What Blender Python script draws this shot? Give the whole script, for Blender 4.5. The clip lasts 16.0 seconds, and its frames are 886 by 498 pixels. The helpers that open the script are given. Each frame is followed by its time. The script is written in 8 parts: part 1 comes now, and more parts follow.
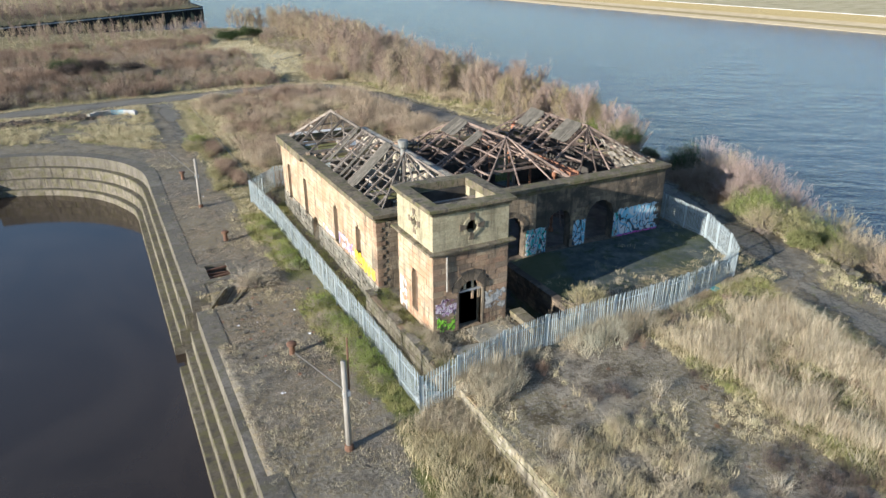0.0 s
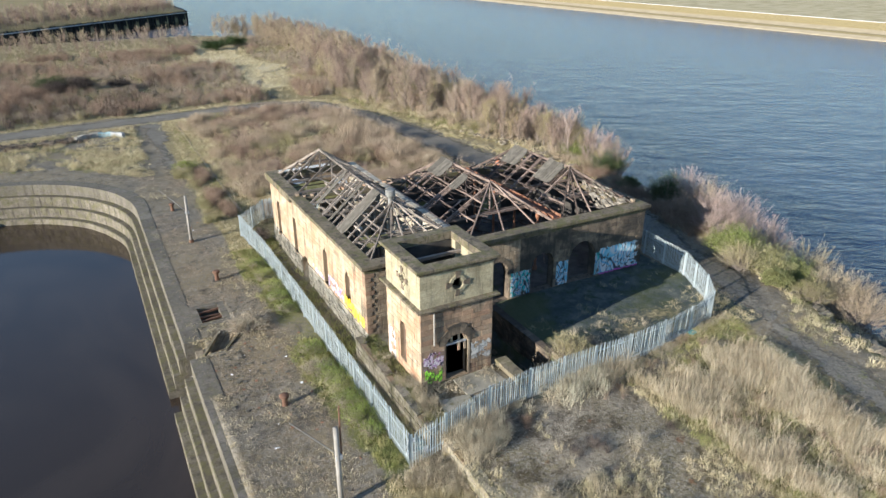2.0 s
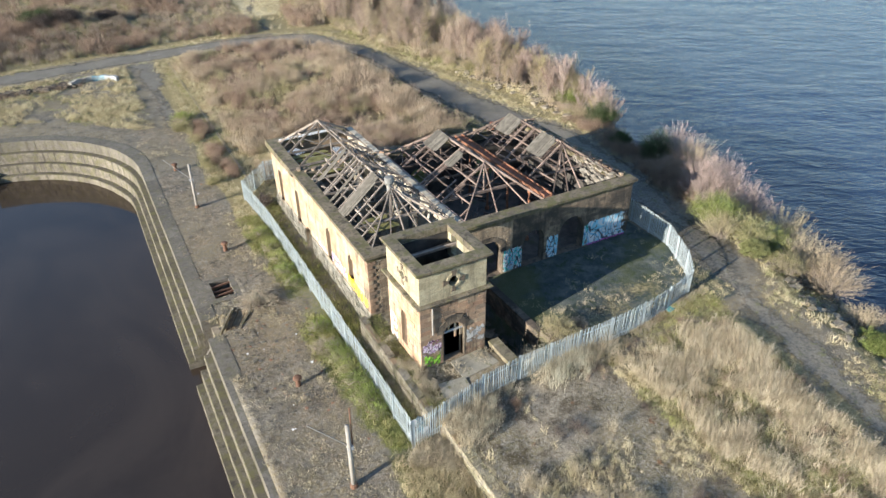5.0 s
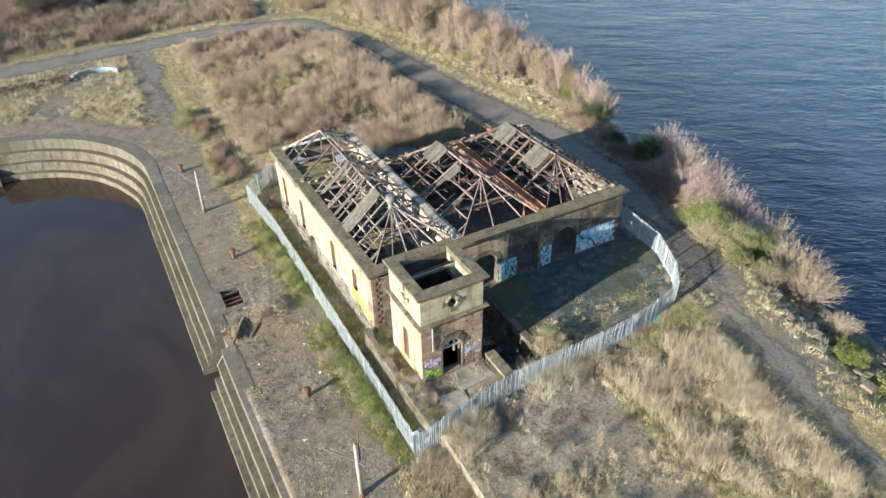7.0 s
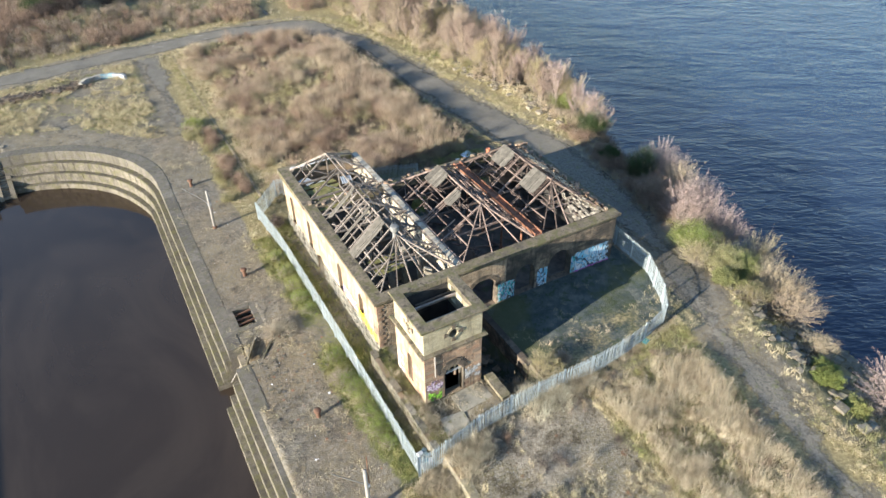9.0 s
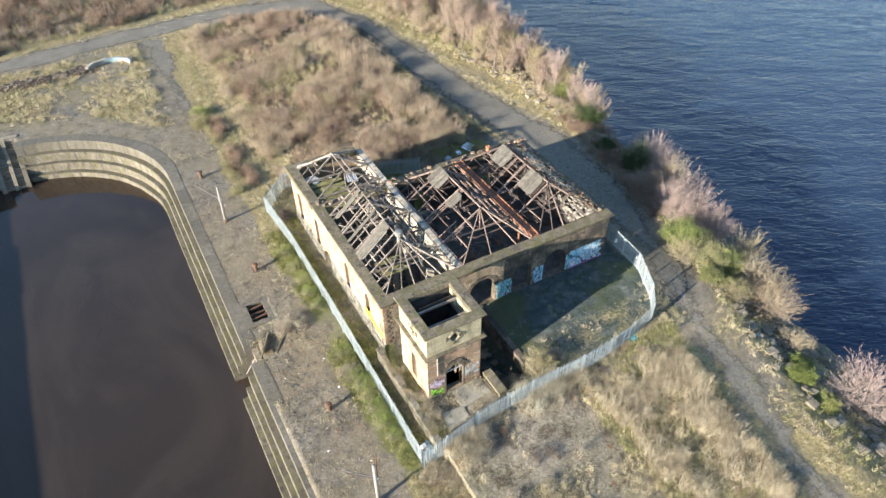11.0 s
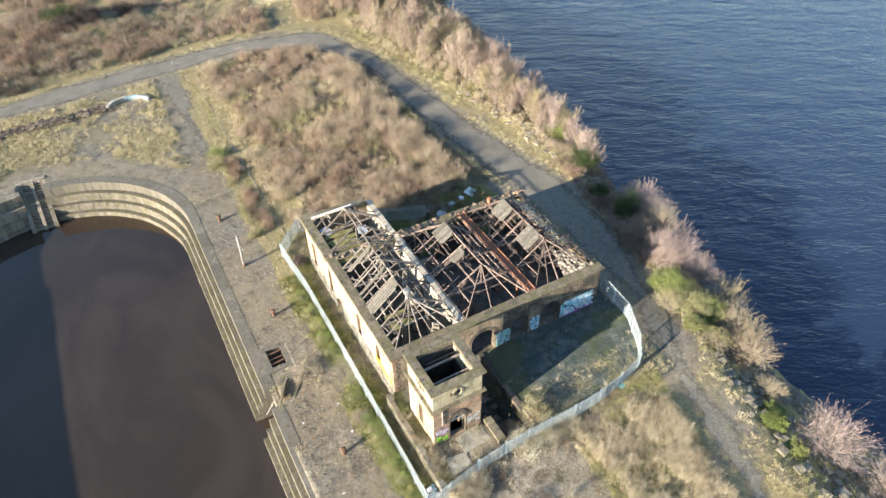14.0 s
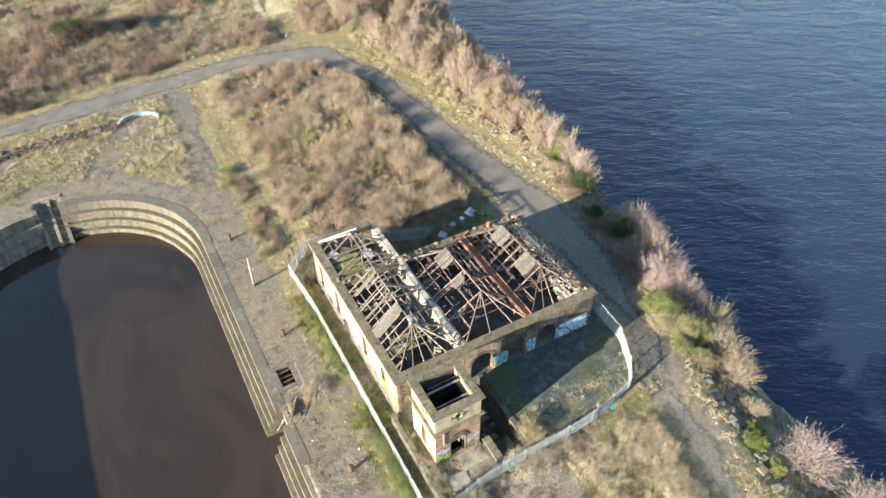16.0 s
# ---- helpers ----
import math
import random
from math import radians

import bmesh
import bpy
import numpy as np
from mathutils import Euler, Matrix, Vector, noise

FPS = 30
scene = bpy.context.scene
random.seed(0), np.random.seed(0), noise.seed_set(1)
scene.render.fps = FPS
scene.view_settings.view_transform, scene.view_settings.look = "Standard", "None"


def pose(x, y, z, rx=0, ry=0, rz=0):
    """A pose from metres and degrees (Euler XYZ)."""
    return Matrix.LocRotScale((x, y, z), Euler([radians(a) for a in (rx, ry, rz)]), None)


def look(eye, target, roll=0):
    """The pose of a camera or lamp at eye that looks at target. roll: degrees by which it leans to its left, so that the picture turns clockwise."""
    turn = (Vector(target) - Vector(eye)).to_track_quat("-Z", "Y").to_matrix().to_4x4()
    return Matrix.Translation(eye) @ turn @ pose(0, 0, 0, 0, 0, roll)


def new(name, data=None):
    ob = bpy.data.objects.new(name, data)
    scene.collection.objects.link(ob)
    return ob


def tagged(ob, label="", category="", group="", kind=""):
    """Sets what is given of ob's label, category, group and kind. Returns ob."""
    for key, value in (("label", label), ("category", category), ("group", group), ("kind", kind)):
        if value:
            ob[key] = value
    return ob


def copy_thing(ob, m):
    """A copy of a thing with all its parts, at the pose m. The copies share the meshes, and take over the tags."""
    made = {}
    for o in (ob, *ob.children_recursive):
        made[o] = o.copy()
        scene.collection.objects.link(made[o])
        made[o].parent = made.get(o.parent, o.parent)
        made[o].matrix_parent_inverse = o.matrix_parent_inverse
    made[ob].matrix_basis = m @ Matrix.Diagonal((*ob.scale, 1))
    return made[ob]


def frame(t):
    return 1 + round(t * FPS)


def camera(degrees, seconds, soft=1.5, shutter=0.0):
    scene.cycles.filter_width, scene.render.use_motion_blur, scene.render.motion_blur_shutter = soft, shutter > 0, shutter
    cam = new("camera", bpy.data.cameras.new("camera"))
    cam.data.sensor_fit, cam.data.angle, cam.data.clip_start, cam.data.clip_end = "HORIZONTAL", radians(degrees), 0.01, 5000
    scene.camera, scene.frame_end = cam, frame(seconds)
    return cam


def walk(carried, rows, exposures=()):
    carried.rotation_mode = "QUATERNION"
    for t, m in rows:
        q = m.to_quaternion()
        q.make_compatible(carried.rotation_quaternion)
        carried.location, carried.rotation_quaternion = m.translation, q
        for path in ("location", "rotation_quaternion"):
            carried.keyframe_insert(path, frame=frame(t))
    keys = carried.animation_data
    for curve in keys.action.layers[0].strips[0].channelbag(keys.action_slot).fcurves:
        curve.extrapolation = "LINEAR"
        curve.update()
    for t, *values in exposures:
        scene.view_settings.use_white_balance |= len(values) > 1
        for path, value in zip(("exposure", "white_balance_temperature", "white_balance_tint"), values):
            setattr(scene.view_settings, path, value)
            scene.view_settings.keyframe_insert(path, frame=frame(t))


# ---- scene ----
cam = camera(66.77, 16.0)
ROWS = [
    # seconds, x, y, z, yaw, pitch, roll
    (0, -15.596, -40.547, 23.416, -27.102, -23.331, -0.224),
    (0.5, -15.561, -40.530, 24.378, -27.484, -23.532, -0.189),
    (1, -15.530, -40.514, 25.382, -27.818, -23.726, -0.186),
    (1.5, -15.501, -40.499, 26.427, -28.093, -23.742, -0.258),
    (2, -15.475, -40.485, 27.510, -28.255, -23.676, -0.280),
    (2.5, -15.452, -40.472, 28.628, -28.358, -24.072, -0.323),
    (3, -15.432, -40.460, 29.780, -28.410, -25.563, -0.365),
    (3.5, -15.415, -40.448, 30.964, -28.444, -27.324, -0.437),
    (4, -15.401, -40.438, 32.177, -28.458, -29.021, -0.567),
    (4.5, -15.389, -40.428, 33.418, -28.469, -30.580, -0.671),
    (7, -15.375, -40.391, 39.974, -28.626, -35.291, -0.928),
    (7.5, -15.381, -40.386, 41.343, -28.634, -35.304, -0.974),
    (8, -15.390, -40.382, 42.728, -28.638, -35.364, -1.007),
    (8.5, -15.401, -40.379, 44.128, -28.600, -36.078, -0.994),
    (9, -15.416, -40.377, 45.540, -28.578, -37.354, -1.065),
    (11.5, -15.532, -40.377, 52.752, -28.463, -41.608, -1.128),
    (12, -15.563, -40.380, 54.216, -28.423, -41.850, -1.198),
    (12.5, -15.598, -40.384, 55.685, -28.372, -41.866, -1.153),
    (13, -15.636, -40.388, 57.159, -28.356, -41.826, -1.137),
    (13.5, -15.676, -40.393, 58.635, -28.344, -41.767, -1.147),
    (14, -15.719, -40.399, 60.114, -28.318, -41.716, -1.118),
    (14.5, -15.766, -40.406, 61.595, -28.306, -41.758, -1.049),
    (15, -15.815, -40.413, 63.076, -28.312, -42.058, -1.045),
    (15.5, -15.867, -40.422, 64.559, -28.298, -42.355, -1.029),
    (16, -15.921, -40.431, 66.041, -28.351, -42.625, -0.932),
]
walk(cam, [(t, Matrix.Translation((x, y, z)) @ pose(0, 0, 0, 0, 0, yaw) @ pose(0, 0, 0, 90 + pitch) @ pose(0, 0, 0, 0, 0, roll)) for t, x, y, z, yaw, pitch, roll in ROWS],
     exposures=[(0, 0.95, 6450, 10), (2, 1.0, 6450, 10), (4.5, 1.22, 6600, 10), (7, 1.4, 6700, 10), (9, 1.54, 6750, 10), (12.5, 1.74, 6950, 11), (16, 1.88, 7250, 11)])

# ---------- world, sun, exposure ----------
SUN_EL, SUN_AZ = 15.8, 11.2          # degrees; the light travels towards +x, turned 11.2 degrees to +y
world = bpy.data.worlds.new("sky")
scene.world = world
world.use_nodes = True
wn = world.node_tree
sky = wn.nodes.new("ShaderNodeTexSky")
sky.sky_type = "NISHITA"
sky.sun_disc = False
sky.sun_elevation = radians(SUN_EL)
sky.sun_rotation = radians(270 - SUN_AZ)
sky.air_density, sky.dust_density, sky.ozone_density = 1.0, 0.15, 3.3
wn.links.new(sky.outputs[0], wn.nodes["Background"].inputs[0])
wn.nodes["Background"].inputs[1].default_value = 0.112
sun_data = bpy.data.lights.new("sun", "SUN")
sun_data.energy, sun_data.angle, sun_data.color = 5.0, radians(0.6), (1.0, 0.945, 0.86)
sun = new("sun", sun_data)
ce, se = math.cos(radians(SUN_EL)), math.sin(radians(SUN_EL))
ca, sa = math.cos(radians(SUN_AZ)), math.sin(radians(SUN_AZ))
sun.matrix_world = look((-60 * ca * ce, -60 * sa * ce, 60 * se), (0, 0, 0))
scene.view_settings.exposure = 0.0

# ---------- small tools ----------
rng = np.random.default_rng(7)
rnd = random.Random(5)


class Geo:
    """Gathers vertices and faces for one mesh."""

    def __init__(self):
        self.v, self.f = [], []

    def hexa(self, pts):
        n = len(self.v)
        self.v += [tuple(p) for p in pts]
        self.f += [tuple(n + i for i in q) for q in ((0, 3, 2, 1), (4, 5, 6, 7), (0, 1, 5, 4), (1, 2, 6, 5), (2, 3, 7, 6), (3, 0, 4, 7))]
        return self

    def box(self, x0, x1, y0, y1, z0, z1):
        return self.hexa([(x0, y0, z0), (x1, y0, z0), (x1, y1, z0), (x0, y1, z0), (x0, y0, z1), (x1, y0, z1), (x1, y1, z1), (x0, y1, z1)])

    def beam(self, p, q, w, h):
        """A squared timber from p to q, w wide and h deep, its depth kept near upright."""
        p, q = Vector(p), Vector(q)
        d = (q - p).normalized()
        side = d.cross(Vector((0, 0, 1)))
        side = side.normalized() if side.length > 1e-4 else Vector((1, 0, 0))
        up = side.cross(d)
        s, u = side * w / 2, up * h / 2
        return self.hexa([p - s - u, p + s - u, p + s + u, p - s + u, q - s - u, q + s - u, q + s + u, q - s + u])

    def rod(self, p, q, r0, r1, sides=6):
        p, q = Vector(p), Vector(q)
        d = (q - p).normalized()
        a = d.orthogonal().normalized()
        b = d.cross(a)
        n = len(self.v)
        for c, r in ((p, r0), (q, r1)):
            for i in range(sides):
                t = 2 * math.pi * i / sides
                self.v.append(tuple(c + a * r * math.cos(t) + b * r * math.sin(t)))
        for i in range(sides):
            j = (i + 1) % sides
            self.f.append((n + i, n + j, n + sides + j, n + sides + i))
        self.f.append(tuple(n + sides + i for i in range(sides)))
        self.f.append(tuple(n + sides - 1 - i for i in range(sides)))
        return self

    def tube(self, pts, radii, sides=6):
        """One unbroken tapering tube along a line of points."""
        n = len(self.v)
        for p, r in zip(pts, radii):
            for i in range(sides):
                t = 2 * math.pi * i / sides
                self.v.append((p[0] + r * math.cos(t), p[1] + r * math.sin(t), p[2]))
        for k in range(len(pts) - 1):
            for i in range(sides):
                j = (i + 1) % sides
                a = n + k * sides
                self.f.append((a + i, a + j, a + sides + j, a + sides + i))
        return self

    def lathe(self, profile, sides, cx=0, cy=0):
        n = len(self.v)
        for r, z in profile:
            for i in range(sides):
                t = 2 * math.pi * i / sides
                self.v.append((cx + r * math.cos(t), cy + r * math.sin(t), z))
        for k in range(len(profile) - 1):
            for i in range(sides):
                j = (i + 1) % sides
                a = n + k * sides
                self.f.append((a + i, a + j, a + sides + j, a + sides + i))
        self.f.append(tuple(n + (len(profile) - 1) * sides + i for i in range(sides)))
        return self

    def mesh(self, name):
        me = bpy.data.meshes.new(name)
        me.from_pydata(self.v, [], self.f)
        return me

    def welded(self, name):
        """As mesh(), with touching pieces joined into one body."""
        me = self.mesh(name)
        bm = bmesh.new()
        bm.from_mesh(me)
        bmesh.ops.remove_doubles(bm, verts=bm.verts, dist=1e-4)
        bm.to_mesh(me)
        bm.free()
        return me


def mesh_np(name, verts, tris):
    """A triangle mesh straight from arrays."""
    me = bpy.data.meshes.new(name)
    verts, tris = np.asarray(verts, np.float32), np.asarray(tris, np.int32)
    me.vertices.add(len(verts))
    me.vertices.foreach_set("co", verts.ravel())
    me.loops.add(tris.size)
    me.loops.foreach_set("vertex_index", tris.ravel())
    me.polygons.add(len(tris))
    me.polygons.foreach_set("loop_start", np.arange(0, tris.size, tris.shape[1], dtype=np.int32))
    me.update(calc_edges=True)
    return me


def part(name, geo, material, parent=None, label="", at=None, smooth=False):
    me = geo.mesh(name) if isinstance(geo, Geo) else geo
    if not me.materials:
        me.materials.append(material)
    if smooth:
        me.polygons.foreach_set("use_smooth", [True] * len(me.polygons))
    ob = new(name, me)
    if parent is not None:
        ob.parent = parent
    if at is not None:
        ob.matrix_basis = at
    if label:
        ob["label"] = label
    return ob


def thing(name, label, category, group="", kind="", at=None):
    ob = new(name)
    ob.empty_display_size = 0.3
    if at is not None:
        ob.matrix_basis = at
    return tagged(ob, label, category, group, kind)


# ---------- materials ----------
def material(name, rough=0.85, metal=0.0, spec=0.3):
    m = bpy.data.materials.new(name)
    m.use_nodes = True
    b = m.node_tree.nodes["Principled BSDF"]
    b.inputs["Roughness"].default_value = rough
    b.inputs["Metallic"].default_value = metal
    b.inputs["Specular IOR Level"].default_value = spec
    return m, m.node_tree, b


def node(nt, kind, **kw):
    n = nt.nodes.new(kind)
    for k, v in kw.items():
        if k == "ins":
            for key, val in v.items():
                n.inputs[key].default_value = val
        elif k == "operation":
            n.operation = v
        elif k == "blend_type":
            n.blend_type = v
    return n


def coords(nt):
    return nt.nodes.new("ShaderNodeNewGeometry").outputs["Position"]


def noise_of(nt, vec, scale, detail=4.0, rough=0.6, distortion=0.0, stretch=None):
    if stretch:
        mp = nt.nodes.new("ShaderNodeMapping")
        mp.inputs["Scale"].default_value = stretch
        nt.links.new(vec, mp.inputs[0])
        vec = mp.outputs[0]
    n = nt.nodes.new("ShaderNodeTexNoise")
    n.inputs["Scale"].default_value = scale
    n.inputs["Detail"].default_value = detail
    n.inputs["Roughness"].default_value = rough
    n.inputs["Distortion"].default_value = distortion
    nt.links.new(vec, n.inputs["Vector"])
    return n.outputs["Fac"]


def ramp(nt, fac, stops):
    r = nt.nodes.new("ShaderNodeValToRGB")
    e = r.color_ramp.elements
    while len(e) < len(stops):
        e.new(0.5)
    for el, (p, c) in zip(e, stops):
        el.position = p
        el.color = (*c, 1) if len(c) == 3 else c
    nt.links.new(fac, r.inputs[0])
    return r.outputs[0]


def mix(nt, fac, a, b, blend="MIX"):
    n = nt.nodes.new("ShaderNodeMix")
    n.data_type = "RGBA"
    n.blend_type = blend
    for sock, val in ((n.inputs[0], fac), (n.inputs[6], a), (n.inputs[7], b)):
        if isinstance(val, bpy.types.NodeSocket):
            nt.links.new(val, sock)
        elif isinstance(val, (int, float)):
            sock.default_value = val
        else:
            sock.default_value = (*val, 1)
    return n.outputs[2]


def mask(nt, fac, lo, hi):
    n = nt.nodes.new("ShaderNodeMapRange")
    n.inputs[1].default_value, n.inputs[2].default_value = lo, hi
    nt.links.new(fac, n.inputs[0])
    return n.outputs[0]


def times(nt, a, b):
    n = nt.nodes.new("ShaderNodeMath")
    n.operation = "MULTIPLY"
    for s, v in zip(n.inputs, (a, b)):
        if isinstance(v, bpy.types.NodeSocket):
            nt.links.new(v, s)
        else:
            s.default_value = v
    return n.outputs[0]


def bump(nt, b, height, strength, distance=0.05):
    n = nt.nodes.new("ShaderNodeBump")
    n.inputs["Strength"].default_value = strength
    n.inputs["Distance"].default_value = distance
    nt.links.new(height, n.inputs["Height"])
    nt.links.new(n.outputs[0], b.inputs["Normal"])


def colour(nt, b, sock):
    nt.links.new(sock, b.inputs["Base Color"])


def attr(nt, name):
    n = nt.nodes.new("ShaderNodeAttribute")
    n.attribute_name = name
    return n.outputs["Fac"]


def per_piece(nt):
    """A random value for each loose piece, whether an object of its own or an island of a joined mesh."""
    g = nt.nodes.new("ShaderNodeNewGeometry").outputs["Random Per Island"]
    o = nt.nodes.new("ShaderNodeObjectInfo").outputs["Random"]
    a = nt.nodes.new("ShaderNodeMath")
    a.operation = "ADD"
    nt.links.new(g, a.inputs[0])
    nt.links.new(o, a.inputs[1])
    f = nt.nodes.new("ShaderNodeMath")
    f.operation = "FRACT"
    nt.links.new(a.outputs[0], f.inputs[0])
    return f.outputs[0]


def stone_material(name, stops, soot=0.5, moss=0.0, rough=0.9, blush=0.0, smear=0.0):
    m, nt, b = material(name, rough, spec=0.2)
    p = coords(nt)
    base = ramp(nt, per_piece(nt), stops)
    big = noise_of(nt, p, 0.45, 6, 0.65)
    fine = noise_of(nt, p, 7.0, 5, 0.7)
    streak = noise_of(nt, p, 1.0, 5, 0.65, stretch=(1.6, 1.6, 0.22))
    c = mix(nt, mask(nt, fine, 0.3, 0.75), base, mix(nt, 0.45, base, (0.12, 0.09, 0.06), "MULTIPLY"))
    c = mix(nt, times(nt, mask(nt, streak, 0.5, 0.68), soot), c, (0.055, 0.048, 0.04))
    c = mix(nt, times(nt, mask(nt, big, 0.52, 0.75), soot * 0.6), c, (0.10, 0.085, 0.065))
    if smear:
        c = mix(nt, times(nt, mask(nt, noise_of(nt, p, 0.32, 5, 0.7, 0.6), 0.42, 0.58), smear), c, (0.045, 0.042, 0.038))
    if blush:
        c = mix(nt, times(nt, mask(nt, noise_of(nt, p, 0.55, 5, 0.7, 0.4), 0.47, 0.62), blush), c, (0.42, 0.22, 0.13))
    if moss:
        c = mix(nt, times(nt, mask(nt, noise_of(nt, p, 3.4, 6, 0.75), 0.54, 0.62), moss), c, (0.07, 0.06, 0.045))
        c = mix(nt, times(nt, mask(nt, noise_of(nt, p, 1.3, 6, 0.7), 0.46, 0.62), moss), c, (0.12, 0.112, 0.055))
    colour(nt, b, c)
    bump(nt, b, fine, 0.5, 0.03)
    return m


def plain_material(name, c0, c1, scale=3.0, rough=0.8, metal=0.0, detail=5, b_strength=0.3, spec=0.3, piece=0.0, stretch=None, extra=None):
    m, nt, b = material(name, rough, metal, spec)
    p = coords(nt)
    n = noise_of(nt, p, scale, detail, 0.65, stretch=stretch)
    c = ramp(nt, n, ((0.32, c0), (0.68, c1)))
    if extra:
        c = mix(nt, mask(nt, noise_of(nt, p, extra[0], 6, 0.7), extra[1], extra[1] + 0.1), c, extra[2])
    if piece:
        v = per_piece(nt)
        c = mix(nt, 1.0, c, ramp(nt, v, ((0.0, (1 - piece,) * 3), (1.0, (1 + piece,) * 3))), "MULTIPLY")
    colour(nt, b, c)
    bump(nt, b, noise_of(nt, p, scale * 4, 4, 0.7), b_strength, 0.02)
    return m


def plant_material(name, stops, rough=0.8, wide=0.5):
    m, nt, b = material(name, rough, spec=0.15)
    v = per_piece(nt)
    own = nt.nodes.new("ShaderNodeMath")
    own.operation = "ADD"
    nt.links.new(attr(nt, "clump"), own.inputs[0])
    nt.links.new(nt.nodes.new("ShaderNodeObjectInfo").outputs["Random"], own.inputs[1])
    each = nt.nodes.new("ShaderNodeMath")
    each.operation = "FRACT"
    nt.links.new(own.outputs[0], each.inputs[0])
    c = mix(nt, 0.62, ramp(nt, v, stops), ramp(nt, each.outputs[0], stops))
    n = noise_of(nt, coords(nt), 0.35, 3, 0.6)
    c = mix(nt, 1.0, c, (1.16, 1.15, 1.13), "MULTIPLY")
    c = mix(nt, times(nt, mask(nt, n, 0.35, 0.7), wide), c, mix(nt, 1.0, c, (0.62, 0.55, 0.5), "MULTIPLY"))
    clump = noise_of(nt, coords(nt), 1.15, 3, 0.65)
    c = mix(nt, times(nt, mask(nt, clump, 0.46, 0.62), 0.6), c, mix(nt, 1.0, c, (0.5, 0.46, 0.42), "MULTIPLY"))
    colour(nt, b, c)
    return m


SANDSTONE = stone_material("sandstone", ((0.0, (0.42, 0.265, 0.18)), (0.25, (0.49, 0.345, 0.23)), (0.45, (0.36, 0.245, 0.17)), (0.65, (0.52, 0.395, 0.27)), (0.9, (0.27, 0.205, 0.155)), (1.0, (0.44, 0.30, 0.20))), 1.0, smear=0.3)
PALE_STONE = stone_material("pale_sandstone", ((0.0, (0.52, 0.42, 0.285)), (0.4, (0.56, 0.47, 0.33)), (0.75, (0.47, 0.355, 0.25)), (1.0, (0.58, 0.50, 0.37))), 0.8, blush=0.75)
# sooted front stone, reused where a dark tone stands in for shade
SOOT_SHADE_STONE = stone_material("sooty_shaded_sandstone", ((0.0, (0.20, 0.16, 0.12)), (0.4, (0.28, 0.22, 0.16)), (0.75, (0.13, 0.105, 0.082)), (1.0, (0.36, 0.28, 0.19))), 1.0, smear=0.85)
# lighter copy of the front stone, with sunlight put into its colour
SUN_PATCH_STONE = stone_material("sun_patch_pale_sandstone", ((0.0, (0.40, 0.31, 0.215)), (0.4, (0.46, 0.365, 0.255)), (0.75, (0.33, 0.245, 0.17)), (1.0, (0.50, 0.405, 0.29))), 0.9, smear=0.35)
ASHLAR = stone_material("tower_ashlar", ((0.0, (0.47, 0.42, 0.285)), (0.5, (0.52, 0.465, 0.32)), (1.0, (0.42, 0.37, 0.25))), 0.6, 0.25)
CORNICE = stone_material("cornice_stone", ((0.0, (0.23, 0.19, 0.135)), (0.5, (0.29, 0.243, 0.172)), (1.0, (0.18, 0.148, 0.108))), 1.0, 1.0, smear=0.4)
RUBBLE = stone_material("rubble_masonry", ((0.0, (0.24, 0.205, 0.16)), (0.4, (0.33, 0.285, 0.22)), (0.7, (0.19, 0.165, 0.13)), (1.0, (0.40, 0.35, 0.27))), 0.6, 0.4)
PALE_RUBBLE = stone_material("limewashed_rubble", ((0.0, (0.44, 0.405, 0.33)), (0.4, (0.55, 0.515, 0.43)), (0.7, (0.36, 0.325, 0.265)), (1.0, (0.60, 0.56, 0.47))), 0.6, 0.35)
QUAY_WALL = stone_material("lichened_wall_stone", ((0.0, (0.30, 0.265, 0.20)), (0.4, (0.42, 0.38, 0.30)), (0.7, (0.22, 0.19, 0.145)), (1.0, (0.48, 0.44, 0.35))), 0.9, 0.7)
TAN_KERB = stone_material("tan_kerb_stone", ((0.0, (0.38, 0.31, 0.20)), (0.5, (0.46, 0.385, 0.26)), (1.0, (0.30, 0.245, 0.16))), 0.5, 0.4)
MOSSY = stone_material("mossy_block_stone", ((0.0, (0.20, 0.175, 0.125)), (0.5, (0.27, 0.235, 0.165)), (1.0, (0.33, 0.28, 0.19))), 0.8, 0.7)
CORE = plain_material("wall_core", (0.20, 0.15, 0.10), (0.33, 0.25, 0.17), 1.5)
PLASTER = plain_material("flaking_white_plaster", (0.34, 0.30, 0.225), (0.55, 0.50, 0.40), 1.2, extra=(1.9, 0.52, (0.20, 0.15, 0.105)))
# soot and the interior's shade together in one near-black colour
DARK_INSIDE = plain_material("sooty_shaded_inner_wall", (0.03, 0.029, 0.028), (0.095, 0.085, 0.074), 0.9)
DOCK = stone_material("dock_granite", ((0.0, (0.225, 0.2, 0.158)), (0.5, (0.26, 0.232, 0.183)), (1.0, (0.295, 0.264, 0.208))), 1.0, 0.7, smear=0.45)
# ledge tops darker than DOCK faces: grazing sun put into the colour
TREAD = stone_material("shade_dark_tread_stone", ((0.0, (0.12, 0.105, 0.08)), (0.5, (0.155, 0.137, 0.105)), (1.0, (0.20, 0.178, 0.137))), 0.9, 0.9, smear=0.3)
WET = stone_material("weedy_dock_stone", ((0.0, (0.13, 0.115, 0.085)), (0.5, (0.17, 0.15, 0.11)), (1.0, (0.10, 0.09, 0.07))), 0.7, 0.5, 0.6)
COPING = stone_material("coping_stone", ((0.0, (0.17, 0.155, 0.13)), (0.4, (0.21, 0.19, 0.16)), (0.75, (0.14, 0.127, 0.107)), (1.0, (0.24, 0.217, 0.18))), 0.6, 0.5)
